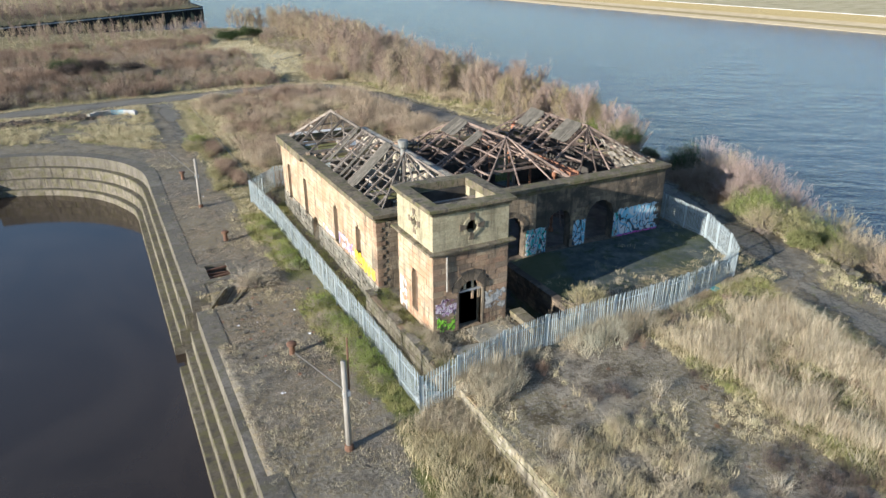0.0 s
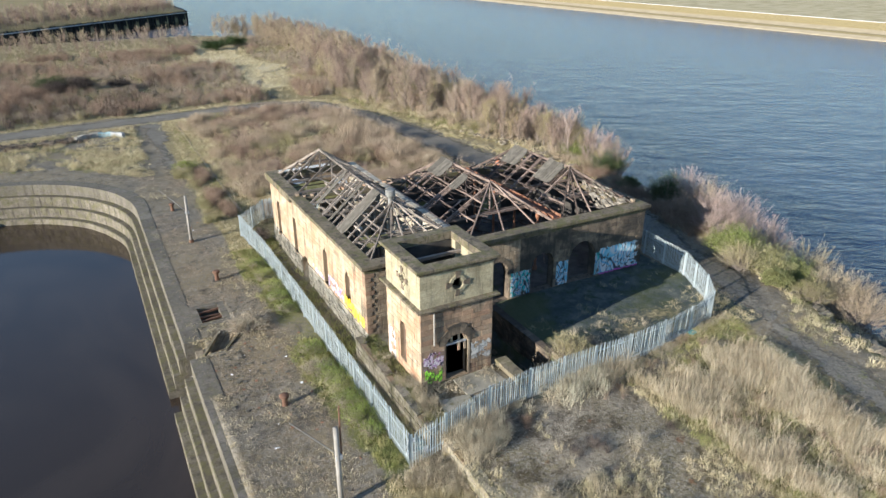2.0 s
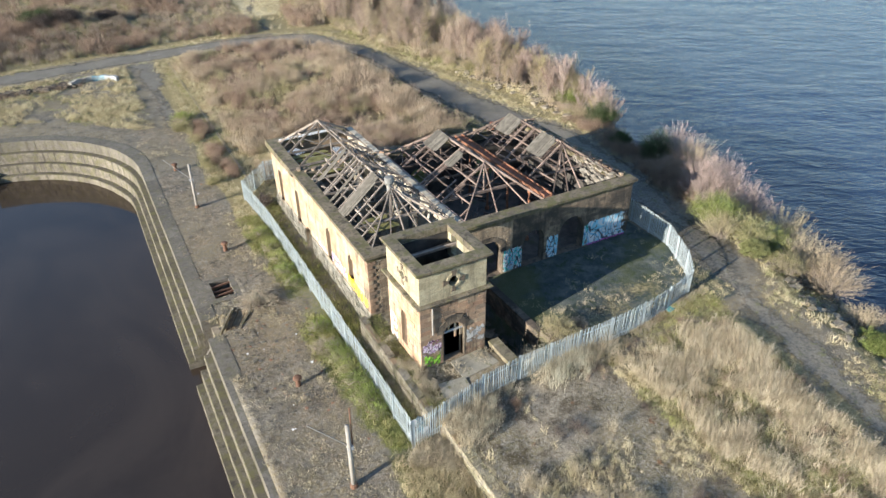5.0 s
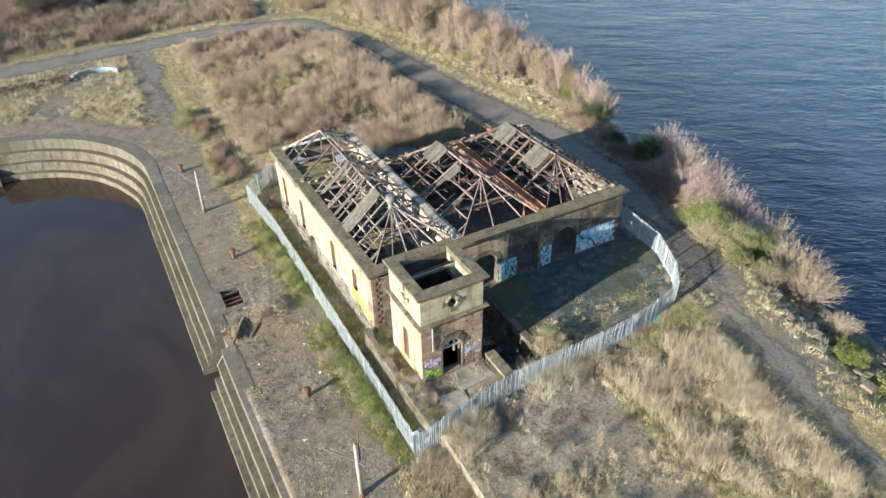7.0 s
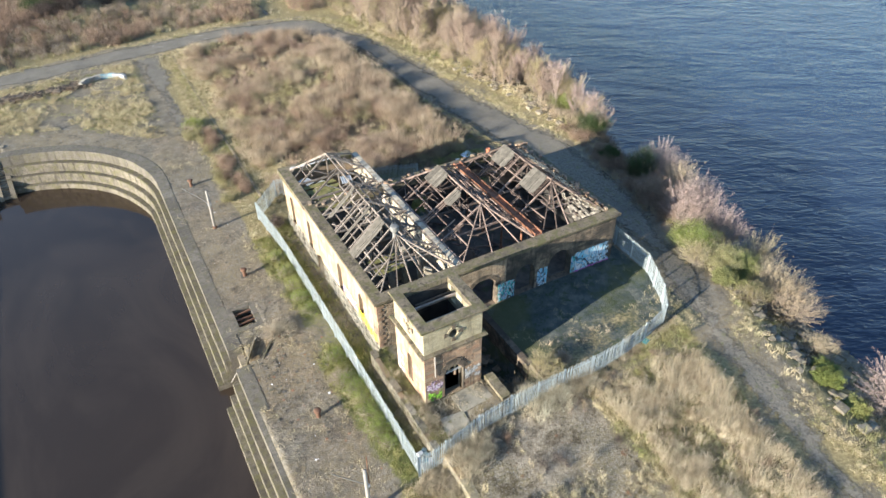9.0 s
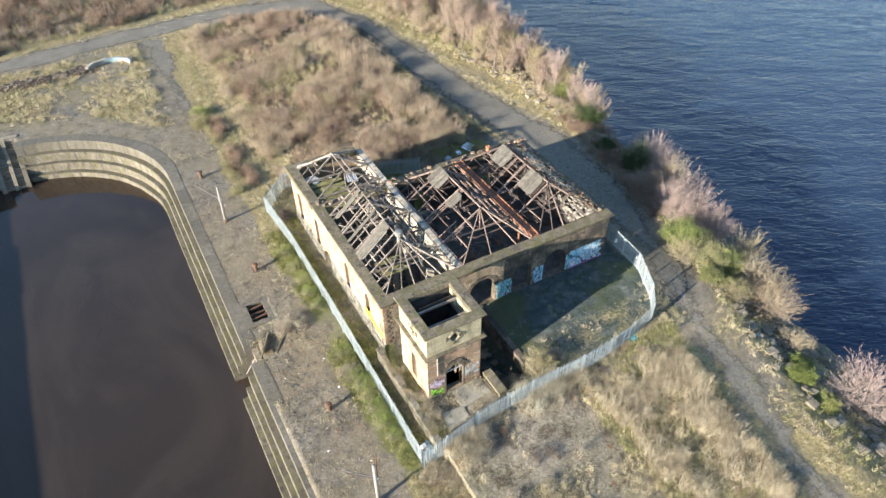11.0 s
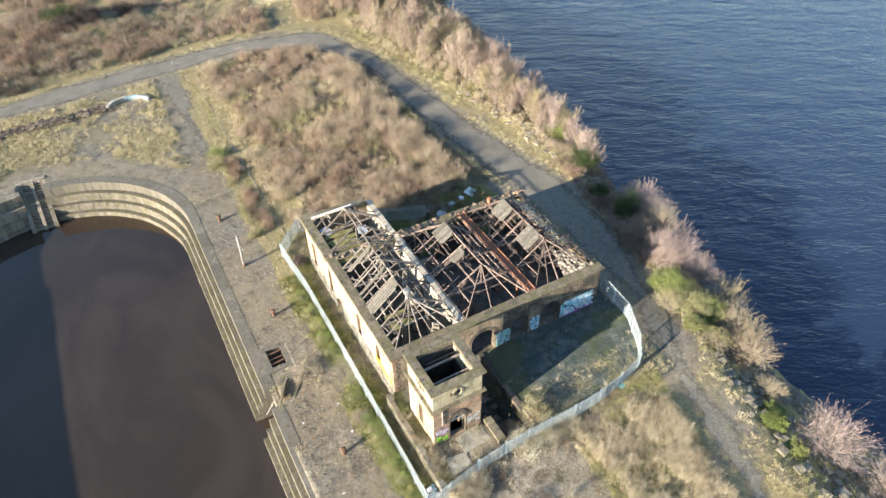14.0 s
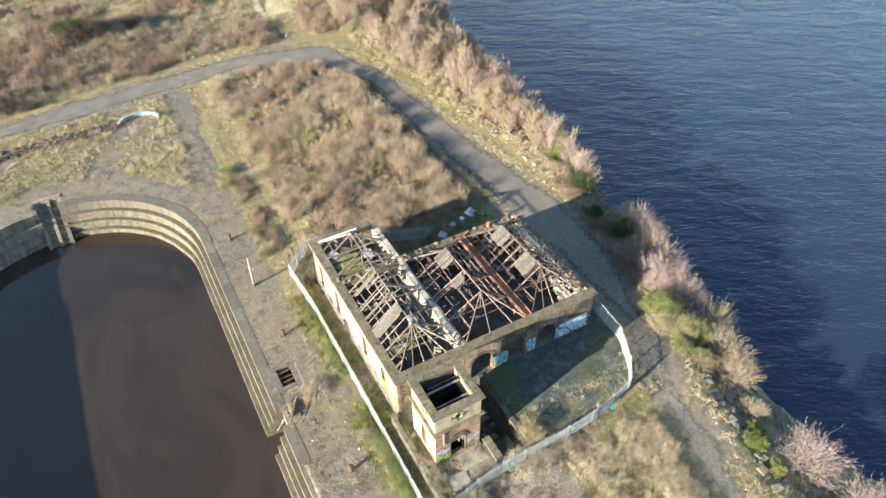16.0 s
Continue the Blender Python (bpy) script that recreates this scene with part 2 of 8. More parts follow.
TIMBER = plain_material("weathered_timber", (0.125, 0.103, 0.086), (0.30, 0.258, 0.218), 2.0, 0.85, piece=0.5)
RED_TIMBER = plain_material("reddish_charred_timber", (0.095, 0.07, 0.058), (0.24, 0.178, 0.146), 1.6, 0.85, piece=0.6)
GREY_BOARD = plain_material("grey_sarking_board", (0.075, 0.068, 0.055), (0.15, 0.135, 0.112), 2.5, 0.9, piece=0.25)
RUST = plain_material("rusty_iron", (0.17, 0.078, 0.048), (0.34, 0.165, 0.098), 3.0, 0.75, 0.1, piece=0.2)
STEEL = plain_material("galvanised_steel", (0.38, 0.44, 0.46), (0.50, 0.56, 0.57), 1.2, 0.5, 0.3, b_strength=0.05, piece=0.14, extra=(0.6, 0.62, (0.30, 0.33, 0.33)))
CONCRETE = plain_material("old_concrete", (0.30, 0.28, 0.24), (0.44, 0.41, 0.36), 1.0, extra=(2.2, 0.55, (0.18, 0.165, 0.13)))
LEAD = plain_material("lead_grey", (0.30, 0.31, 0.31), (0.45, 0.46, 0.46), 2.0, 0.6, 0.1)
POLE_WOOD = plain_material("bleached_pole", (0.22, 0.20, 0.175), (0.38, 0.355, 0.315), 4.0, 0.85, stretch=(3, 3, 0.4))
DARK_RUST = plain_material("dark_rust", (0.10, 0.055, 0.038), (0.20, 0.11, 0.07), 4.0, 0.8, 0.1)
APRON = plain_material("mossy_concrete", (0.21, 0.195, 0.15), (0.36, 0.335, 0.27), 1.3, 0.9, extra=(1.9, 0.56, (0.15, 0.145, 0.07)))
FADED_BLUE = plain_material("faded_blue_paint", (0.16, 0.30, 0.36), (0.30, 0.42, 0.46), 1.6, extra=(2.4, 0.5, (0.20, 0.19, 0.17)))
WHITE_SHEET = plain_material("white_sheet", (0.72, 0.74, 0.76), (0.82, 0.84, 0.85), 2.0, 0.5)

# ---------- ground ----------
WATER_Z, YARD_Z = -4.6, 1.6
DOCK_X, DOCK_CX, DOCK_CY, DOCK_R = -12.0, -31.0, 42.0, 19.0


def bank_x(y):
    """Where the river's edge runs."""
    return np.interp(y, (-400, -120, -60, -32, -16, -6, 4, 18, 48, 70, 97, 147, 215, 240, 300, 340), (60, 52, 46, 43.5, 41.5, 42.5, 45, 47.5, 51, 55, 58.5, 64, 63, 30, 5, 0))


def road_out(y):
    return np.interp(y, (-400, -60, -27, -16, -9, 8, 22, 37, 63, 79, 98, 120), (23, 25, 27, 29.9, 32.2, 37.5, 39.8, 38.9, 35.1, 32.8, 30, 30))


def smooth(e0, e1, v):
    t = np.clip((v - e0) / (e1 - e0), 0, 1)
    return t * t * (3 - 2 * t)


def dock_offset(x, y):
    """Metres from the dock's top edge, inwards positive."""
    d = np.hypot(x - DOCK_CX, y - DOCK_CY)
    return np.where(y < DOCK_CY, DOCK_R - np.abs(x - DOCK_CX), DOCK_R - d)


def jetty_y(x):
    return 276 + (x + 43.7) * 0.95


def basin_y(x):
    """The southern edge of the far basin."""
    return np.minimum(238, jetty_y(x) - 25)


def ripple(x, y, s, k):
    """Smooth random values from about -1 to 1, in patches some 3 / s metres wide."""
    x, y = np.asarray(x, float), np.asarray(y, float)
    total = 0.0
    for octave, part_of in ((0.42, 0.75), (1.0, 0.4)):
        u, v = x * s * octave + 17.3 * k, y * s * octave - 9.1 * k
        i, j = np.floor(u), np.floor(v)
        a, b2 = u - i, v - j
        a, b2 = a * a * (3 - 2 * a), b2 * b2 * (3 - 2 * b2)

        def lattice(p, q):
            h = np.sin(p * 127.1 + q * 311.7 + k * 74.7) * 43758.5453
            return (h - np.floor(h)) * 2 - 1

        total = total + part_of * ((lattice(i, j) * (1 - a) + lattice(i + 1, j) * a) * (1 - b2) + (lattice(i, j + 1) * (1 - a) + lattice(i + 1, j + 1) * a) * b2)
    return total * 1.25


def ground_z(x, y):
    x, y = np.asarray(x, float), np.asarray(y, float)
    raised = np.where(y < -13.0, np.where(x > -0.2, 1.45, 0.0), np.where(y < 0, np.where(x > -0.75, 1.65, 0.12), np.where(y < 26.5, np.where(x > 0.0, YARD_Z, 0.0), 0)))
    north = 1.4 * smooth(-1.0, 16, x) * smooth(110, 60, y)
    z = np.where(y < 26.5, raised, north)
    z = np.where((y > 26.5) & (y < 33) & (x > 3), YARD_Z + (north - YARD_Z) * smooth(26.5, 33, y), z)
    z = z + (0.05 * ripple(x, y, 0.55, 1.0) + 0.03 * ripple(x, y, 1.7, 2.0)) * (1 - 0.96 * smooth(-3.5, -1.8, dock_offset(x, y)))
    kerb_x = np.interp(y, (26.5, 34, 45.5, 61, 72.5, 80, 88), (29.9, 29.7, 28.2, 28.0, 27.3, 25.6, 20.5))
    z = z - 0.42 * smooth(-0.25, 0.25, x - kerb_x) * smooth(26, 29, y) * smooth(88, 80, y) * smooth(44, 38, x)
    heap = smooth(14, 4, np.hypot((x + 20) / 1.8, y - 118)) * 1.6 + smooth(10, 2, np.hypot((x + 2) / 2.5, y - 140)) * 1.0
    z = z + heap
    out, edge = road_out(y), bank_x(y)
    t = np.clip((x - out - 1.0) / np.maximum(edge + 1.5 - out, 1), 0, 1)
    bank = np.where(x > out + 1.0, 1, 0) * (t ** np.interp(y, (18, 40), (1.25, 2.6)))
    rough = (0.28 * ripple(x, y, 1.1, 0.4) + 0.2 * ripple(x, y, 2.3, 3.1)) * np.interp(y, (10, 34), (1.0, 0.35))
    z = np.where(y < 110, z - bank * (z - WATER_Z + 1.0) + np.where((t > 0.05) & (t < 0.98), rough, 0), z)
    # river, the far basin and the land beyond
    far = y >= 110
    t2 = np.clip((x - edge + 9) / 10, 0, 1)
    z = np.where(far, z - t2 * (z - WATER_Z + 1.0), z)
    wet = (x > edge + 1.5) & (x < 266)
    z = np.where(wet, -8.0, z)
    basin = (y > basin_y(x)) & (y < jetty_y(x) + 0.8) & (x < 24)
    z = np.where(basin, -8.0, z)
    beyond = (y >= jetty_y(x) + 0.8) & (x < 44) & (y > 150)
    z = np.where(beyond, 0.3 + 0.2 * ripple(x, y, 0.2, 1), z)
    z = np.where((y > 240) & ~beyond & (x < 266), -8.0, z)
    z = np.where(x >= 266, np.clip((x - 266) / 6, 0, 1) * 3.0 - 6.0, z)
    z = np.where(x >= 282, 0.8, z)
    # the dock, with the end gap in its wall
    z = np.where((dock_offset(x, y) > -0.3) & (y > -400), -8.0, z)
    z = np.where((x > -13) & (x < -10.9) & (y > 5.9) & (y < 8.1), -8.0, z)
    z = np.where((x > -32.7) & (x < -29.5) & (y > 55) & (y < 63.6), -8.0, z)
    z = np.where((x > 5.9) & (x < 10.35) & (y > -10.4) & (y < -0.05) & ~((x < 6.9) & (y < -7.5)), -1.6, z)
    s = (y - 6.0) / 2.7
    z = np.where((s > 0) & (s < 1) & (x > -10.9 + 1.75 * s) & (x < -9.45 + 2.0 * s), -1.1, z)
    # the broken chamber in the quay
    z = np.where((x > -10.2) & (x < -8.4) & (y > 10.8) & (y < 13.8), -2.5, z)
    return z


def steps(stops):
    out = []
    for a, b, s in stops:
        out += list(np.arange(a, b, s))
    return np.array(out + [stops[-1][1]])


gx = steps(((-3000, -400, 260), (-400, -120, 20), (-120, -56, 4), (-56, -34, 1.0), (-34, 46, 0.5), (46, 70, 1.0), (70, 130, 3), (130, 258, 12), (258, 300, 2), (300, 420, 15), (420, 3000, 215)))
gy = steps(((-3000, -400, 260), (-400, -100, 20), (-100, -40, 3), (-40, 100, 0.5), (100, 150, 1.5), (150, 380, 5), (380, 500, 20), (500, 4000, 250)))
GX, GY = np.meshgrid(gx, gy)
GZ = ground_z(GX, GY)
nx, ny = len(gx), len(gy)
idx = np.arange(nx * ny).reshape(ny, nx)
quads = np.stack([idx[:-1, :-1], idx[:-1, 1:], idx[1:, 1:], idx[1:, :-1]], -1).reshape(-1, 4)
ground_mesh = mesh_np("ground", np.stack([GX, GY, GZ], -1).reshape(-1, 3), quads)


def zone(name, values):
    a = ground_mesh.attributes.new(name, "FLOAT", "POINT")
    a.data.foreach_set("value", np.clip(values, 0, 1).astype(np.float32).ravel())


def wild_y(x):
    """The southern edge of the wild ground beyond the road."""
    return np.interp(x, (-120, -60, -32, -20, -7, 10, 20, 27, 34), (84, 90, 93.6, 95.6, 97.6, 98.0, 97.0, 94, 90))


OUT, EDGE = road_out(GY), bank_x(GY)
wob = 0.6 * ripple(GX, GY, 0.9, 0.3)
inside_field = smooth(1.6, 4.2, GX + 1.4 * wob) * smooth(29.2 + 0.5, 27.5, GX + wob) * smooth(26.0, 27.5, GY) * smooth(91, 88, GY + wob)
yard = smooth(5.8, 6.6, GX) * smooth(28.6, 27.8, GX) * smooth(-12.8, -11.8, GY) * smooth(24, 20, GY)
slab = smooth(-0.2, 0.4, GX) * smooth(12.6 + 0.3, 12.0, GX + 0.4 * wob) * smooth(-12.6, -13.4, GY)
front_grass = smooth(12.2, 13.0, GX + 0.5 * wob) * smooth(25.9, 25.0, GX + 0.12 * (GY + 11) + 0.4 * wob) * smooth(-10.5, -11.5, GY + wob - 0.12 * (GX - 12))
river_bank = smooth(0.3, 2.0, GX - OUT + 0.6 * wob) * smooth(2.5, 0.5, GX - EDGE)
verge = smooth(-5.2, -4.4, GX + 0.7 * wob) * smooth(4.4, 2.0, GX) * smooth(20, 27, GY) * smooth(90, 86, GY)
lawn = smooth(-60, -45, GX) * smooth(-6.8, -7.8, GX + 0.6 * wob) * smooth(-6.0, -7.2, dock_offset(GX, GY) + 0.9 * wob) * smooth(55, 60, GY + wob) * smooth(88, 86, GY + 0.02 * GX + 0.5 * wob)
wild = smooth(-0.8, 0.8, GY + 0.9 * wob - wild_y(GX)) * smooth(330, 300, GY)
strip = smooth(-5.4, -4.2, GX + 1.1 * wob) * smooth(-0.7, -1.2, GX) * smooth(26, 20, GY)
road_edge = np.interp(GY, (20, 22, 34, 46, 63, 79, 91.5, 96), (39.2, 38.8, 38.2, 36.2, 34.9, 32.6, 27.9, 24))
road_bank = smooth(-1.0, 0.6, GX - road_edge + 1.2 * wob) * smooth(18, 23, GY) * smooth(97, 93, GY) * smooth(3, 1, GX - EDGE)
behind = smooth(8.6, 9.4, GX) * smooth(28.5, 27.5, GX + wob) * smooth(17.2, 17.8, GY) * smooth(28.5, 27.0, GY)
zone("soil", np.maximum(inside_field, 0.8 * wild * smooth(0.2, -0.2, ripple(GX, GY, 0.11, 1.0))))
zone("yard", yard)
apron = smooth(0.8, 1.4, GX + 0.7 * wob) * smooth(6.0, 5.6, GX) * smooth(-12.2, -11.2, GY + 1.6 * wob - 0.3 * GX + 1.2) * smooth(-7.2, -7.6, GY)
zone("slab", np.maximum(slab, apron))
# dry grass; the last term also paints the yard's sunlit part by the fence
zone("dry", np.maximum.reduce([road_bank * (0.75 + 0.4 * ripple(GX, GY, 0.5, 8.0)), front_grass * (0.55 + 0.45 * ripple(GX, GY, 0.75, 1.0)), river_bank, verge * 0.9, lawn * (0.08 + 0.5 * smooth(-0.15, 0.3, ripple(GX, GY, 0.45, 1.5) + 0.5 * smooth(74, 80, GY) - 0.45 * smooth(66, 68, GY) * smooth(75, 72, GY))), wild, smooth(-12.5, -14, GY) * smooth(0.2, -0.6, GX) * smooth(-5.5, -3.0, GX + wob), smooth(150, 160, GY), (0.45 + 0.3 * ripple(GX, GY, 0.8, 2.5)) * yard * smooth(-6.0, -10.0, GY - 0.12 * (GX - 14) + 1.6 * ripple(GX, GY, 0.5, 6.0)) * smooth(11, 13, GX)]))
clearing = np.abs(GX - np.interp(GY, (112, 142, 165, 195), (24, 29, 23, 26))) / np.interp(GY, (112, 142, 165, 195), (3.5, 7, 9, 7))
zone("straw", np.maximum(smooth(282, 284, GX), 0.85 * smooth(1.2, 0.6, clearing + 0.35 * ripple(GX, GY, 0.25, 4.0)) * smooth(110, 116, GY) * smooth(210, 200, GY)))
zone("green", np.maximum(strip * (0.75 + 0.5 * ripple(GX, GY, 0.35, 2.0)), behind * (0.6 + 0.5 * ripple(GX, GY, 0.5, 3.0))))

m, nt, b = material("ground_surface", 0.95, spec=0.12)
pos = coords(nt)
n_big, n_mid, n_fine, n_grit = noise_of(nt, pos, 0.12, 6, 0.6), noise_of(nt, pos, 0.7, 7, 0.68), noise_of(nt, pos, 3.5, 6, 0.7), noise_of(nt, pos, 16, 4, 0.75)
quay_c = ramp(nt, n_mid, ((0.28, (0.09, 0.082, 0.066)), (0.45, (0.175, 0.157, 0.127)), (0.58, (0.235, 0.21, 0.168)), (0.75, (0.32, 0.29, 0.235))))
quay_c = mix(nt, mask(nt, n_fine, 0.5, 0.64), quay_c, (0.085, 0.075, 0.058))
quay_c = mix(nt, times(nt, mask(nt, noise_of(nt, pos, 1.7, 6, 0.75), 0.54, 0.62), 0.8), quay_c, (0.22, 0.185, 0.125))
quay_c = mix(nt, times(nt, mask(nt, n_big, 0.40, 0.56), mask(nt, n_fine, 0.40, 0.58)), quay_c, (0.225, 0.182, 0.112))
# dry grass colour, also laid over the sunlit part of the yard
dry_and_lit_c = ramp(nt, n_fine, ((0.28, (0.12, 0.098, 0.05)), (0.5, (0.27, 0.22, 0.115)), (0.72, (0.42, 0.35, 0.20))))
straw_c = ramp(nt, n_big, ((0.3, (0.34, 0.28, 0.155)), (0.5, (0.50, 0.42, 0.25)), (0.7, (0.60, 0.52, 0.34))))
soil_c = ramp(nt, n_fine, ((0.3, (0.06, 0.047, 0.033)), (0.55, (0.13, 0.10, 0.066)), (0.75, (0.23, 0.18, 0.115))))
soil_c = mix(nt, mask(nt, n_mid, 0.55, 0.68), soil_c, (0.20, 0.175, 0.085))
# yard asphalt and moss, with the building's bluish shadow mixed into the tone
shaded_yard_c = ramp(nt, n_mid, ((0.3, (0.05, 0.064, 0.06)), (0.5, (0.095, 0.106, 0.094)), (0.7, (0.185, 0.18, 0.148))))
shaded_yard_c = mix(nt, times(nt, mask(nt, noise_of(nt, pos, 1.1, 6, 0.75, 0.5), 0.53, 0.6), 0.75), shaded_yard_c, (0.05, 0.07, 0.03))
shaded_yard_c = mix(nt, times(nt, mask(nt, noise_of(nt, pos, 7.0, 5, 0.8), 0.6, 0.66), 0.6), shaded_yard_c, (0.30, 0.29, 0.26))
shaded_yard_c = mix(nt, times(nt, mask(nt, n_big, 0.55, 0.64), 0.75), shaded_yard_c, (0.10, 0.105, 0.045))
slab_c = ramp(nt, n_mid, ((0.3, (0.12, 0.105, 0.082)), (0.46, (0.24, 0.212, 0.172)), (0.58, (0.31, 0.278, 0.225)), (0.75, (0.44, 0.40, 0.335))))
slab_c = mix(nt, times(nt, mask(nt, n_big, 0.45, 0.58), mask(nt, n_fine, 0.4, 0.6)), slab_c, (0.19, 0.165, 0.10))
slab_c = mix(nt, mask(nt, noise_of(nt, pos, 0.4, 6, 0.7, 0.5), 0.52, 0.60), slab_c, mix(nt, 1.0, slab_c, (0.5, 0.48, 0.45), "MULTIPLY"))
slab_c = mix(nt, times(nt, mask(nt, noise_of(nt, pos, 0.9, 5, 0.7), 0.62, 0.68), 0.7), slab_c, (0.22, 0.12, 0.07))
slab_c = mix(nt, times(nt, mask(nt, noise_of(nt, pos, 2.2, 7, 0.8, 0.8), 0.53, 0.60), 0.75), slab_c, (0.07, 0.06, 0.048))
slab_c = mix(nt, 1.0, slab_c, (1.02, 0.985, 0.915), "MULTIPLY")
slab_c = mix(nt, times(nt, mask(nt, noise_of(nt, pos, 5.5, 5, 0.8), 0.56, 0.63), 0.8), slab_c, (0.36, 0.33, 0.28))
quay_c = mix(nt, times(nt, mask(nt, noise_of(nt, pos, 0.5, 6, 0.75, 0.6), 0.54, 0.62), 0.6), quay_c, (0.075, 0.066, 0.054))
quay_c = mix(nt, times(nt, mask(nt, noise_of(nt, pos, 6.5, 5, 0.8), 0.6, 0.66), 0.7), quay_c, (0.34, 0.30, 0.25))
green_c = ramp(nt, n_fine, ((0.3, (0.09, 0.10, 0.035)), (0.55, (0.16, 0.165, 0.06)), (0.75, (0.28, 0.24, 0.13))))


def edged(name):
    """A zone with a ragged border."""
    a = nt.nodes.new("ShaderNodeMath")
    a.operation = "ADD"
    nt.links.new(attr(nt, name), a.inputs[0])
    nt.links.new(times(nt, n_fine, 0.9), a.inputs[1])
    return mask(nt, a.outputs[0], 0.78, 1.08)


shaded_yard_c = mix(nt, 1.0, shaded_yard_c, (0.82, 0.88, 0.92), "MULTIPLY")
c = quay_c
for name, zone_c in (("slab", slab_c), ("yard", shaded_yard_c), ("soil", soil_c), ("dry", dry_and_lit_c), ("green", green_c), ("straw", straw_c)):
    c = mix(nt, edged(name), c, zone_c)
c = mix(nt, times(nt, mask(nt, n_grit, 0.5, 0.75), 0.5), c, mix(nt, 1.0, c, (0.45, 0.43, 0.4), "MULTIPLY"))
colour(nt, b, c)
bump(nt, b, n_fine, 0.8, 0.12)
tagged(part("ground", ground_mesh, m), "weathered quay, worn concrete, moss and dry winter grass", "ground", kind="structure")

# ---------- water ----------
def water_material(name, deep, rough, ws, wd, strength, tint=None, spec=0.5, ior=1.333, swell=0.0, murk=(1, 1, 1)):
    m, nt, b = material(name, rough, spec=spec)
    b.inputs["Specular Tint"].default_value = (*murk, 1)
    b.inputs["IOR"].default_value = ior
    p = coords(nt)
    c = ramp(nt, noise_of(nt, p, 0.018, 4, 0.55), ((0.35, deep), (0.65, tint or deep)))
    if murk[2] < 1:    # thin drifting films of silt
        film = mask(nt, noise_of(nt, p, 0.07, 6, 0.6, 1.6, stretch=(1.0, 0.45, 1.0)), 0.44, 0.64)
        c = mix(nt, times(nt, film, 0.55), c, (0.05, 0.038, 0.029))
    colour(nt, b, c)
    turned = nt.nodes.new("ShaderNodeMapping")
    turned.inputs["Rotation"].default_value = (0, 0, radians(28))
    nt.links.new(p, turned.inputs[0])
    p = turned.outputs[0]
    w = noise_of(nt, p, ws, 3, 0.55, 0.4, stretch=(0.42, 1.0, 1.0))
    w2 = noise_of(nt, p, ws * 0.22, 2, 0.5, 0.3, stretch=(0.5, 1.0, 1.0))
    w3 = noise_of(nt, p, ws * 0.07, 2, 0.5, 0.2, stretch=(0.45, 1.0, 1.0))
    s = nt.nodes.new("ShaderNodeMath")
    s.operation = "ADD"
    nt.links.new(times(nt, w, 0.6), s.inputs[0])
    nt.links.new(times(nt, w2, 1.0), s.inputs[1])
    s3 = nt.nodes.new("ShaderNodeMath")
    s3.operation = "ADD"
    nt.links.new(s.outputs[0], s3.inputs[0])
    nt.links.new(times(nt, w3, swell), s3.inputs[1])
    bump(nt, b, s3.outputs[0], strength, wd)
    return m


RIVER = water_material("river_water", (0.012, 0.026, 0.054), 0.17, 2.5, 0.22, 0.95, (0.015, 0.026, 0.053), 0.66, swell=1.9)
POOL = water_material("dock_water", (0.0185, 0.0140, 0.0112), 0.07, 0.5, 0.05, 0.12, (0.034, 0.0245, 0.0185), 1.0, 1.40, murk=(1.0, 0.78, 0.62))
river = Geo()
river.v = [(30, -3000, WATER_Z), (3000, -3000, WATER_Z), (3000, 4000, WATER_Z), (-3000, 4000, WATER_Z), (-3000, 100, WATER_Z), (30, 100, WATER_Z)]
river.f = [(0, 1, 2, 5), (5, 2, 3, 4)]
tagged(part("water", river, RIVER), "wind-ruffled blue river with small waves", "water", kind="structure")
pool = Geo()
pool.v = [(-52, -400, WATER_Z), (-10.4, -400, WATER_Z), (-10.4, 66, WATER_Z), (-52, 66, WATER_Z)]
pool.f = [(0, 1, 2, 3)]
tagged(part("water", pool, POOL), "still brown water filling the old dock", "water", kind="structure")

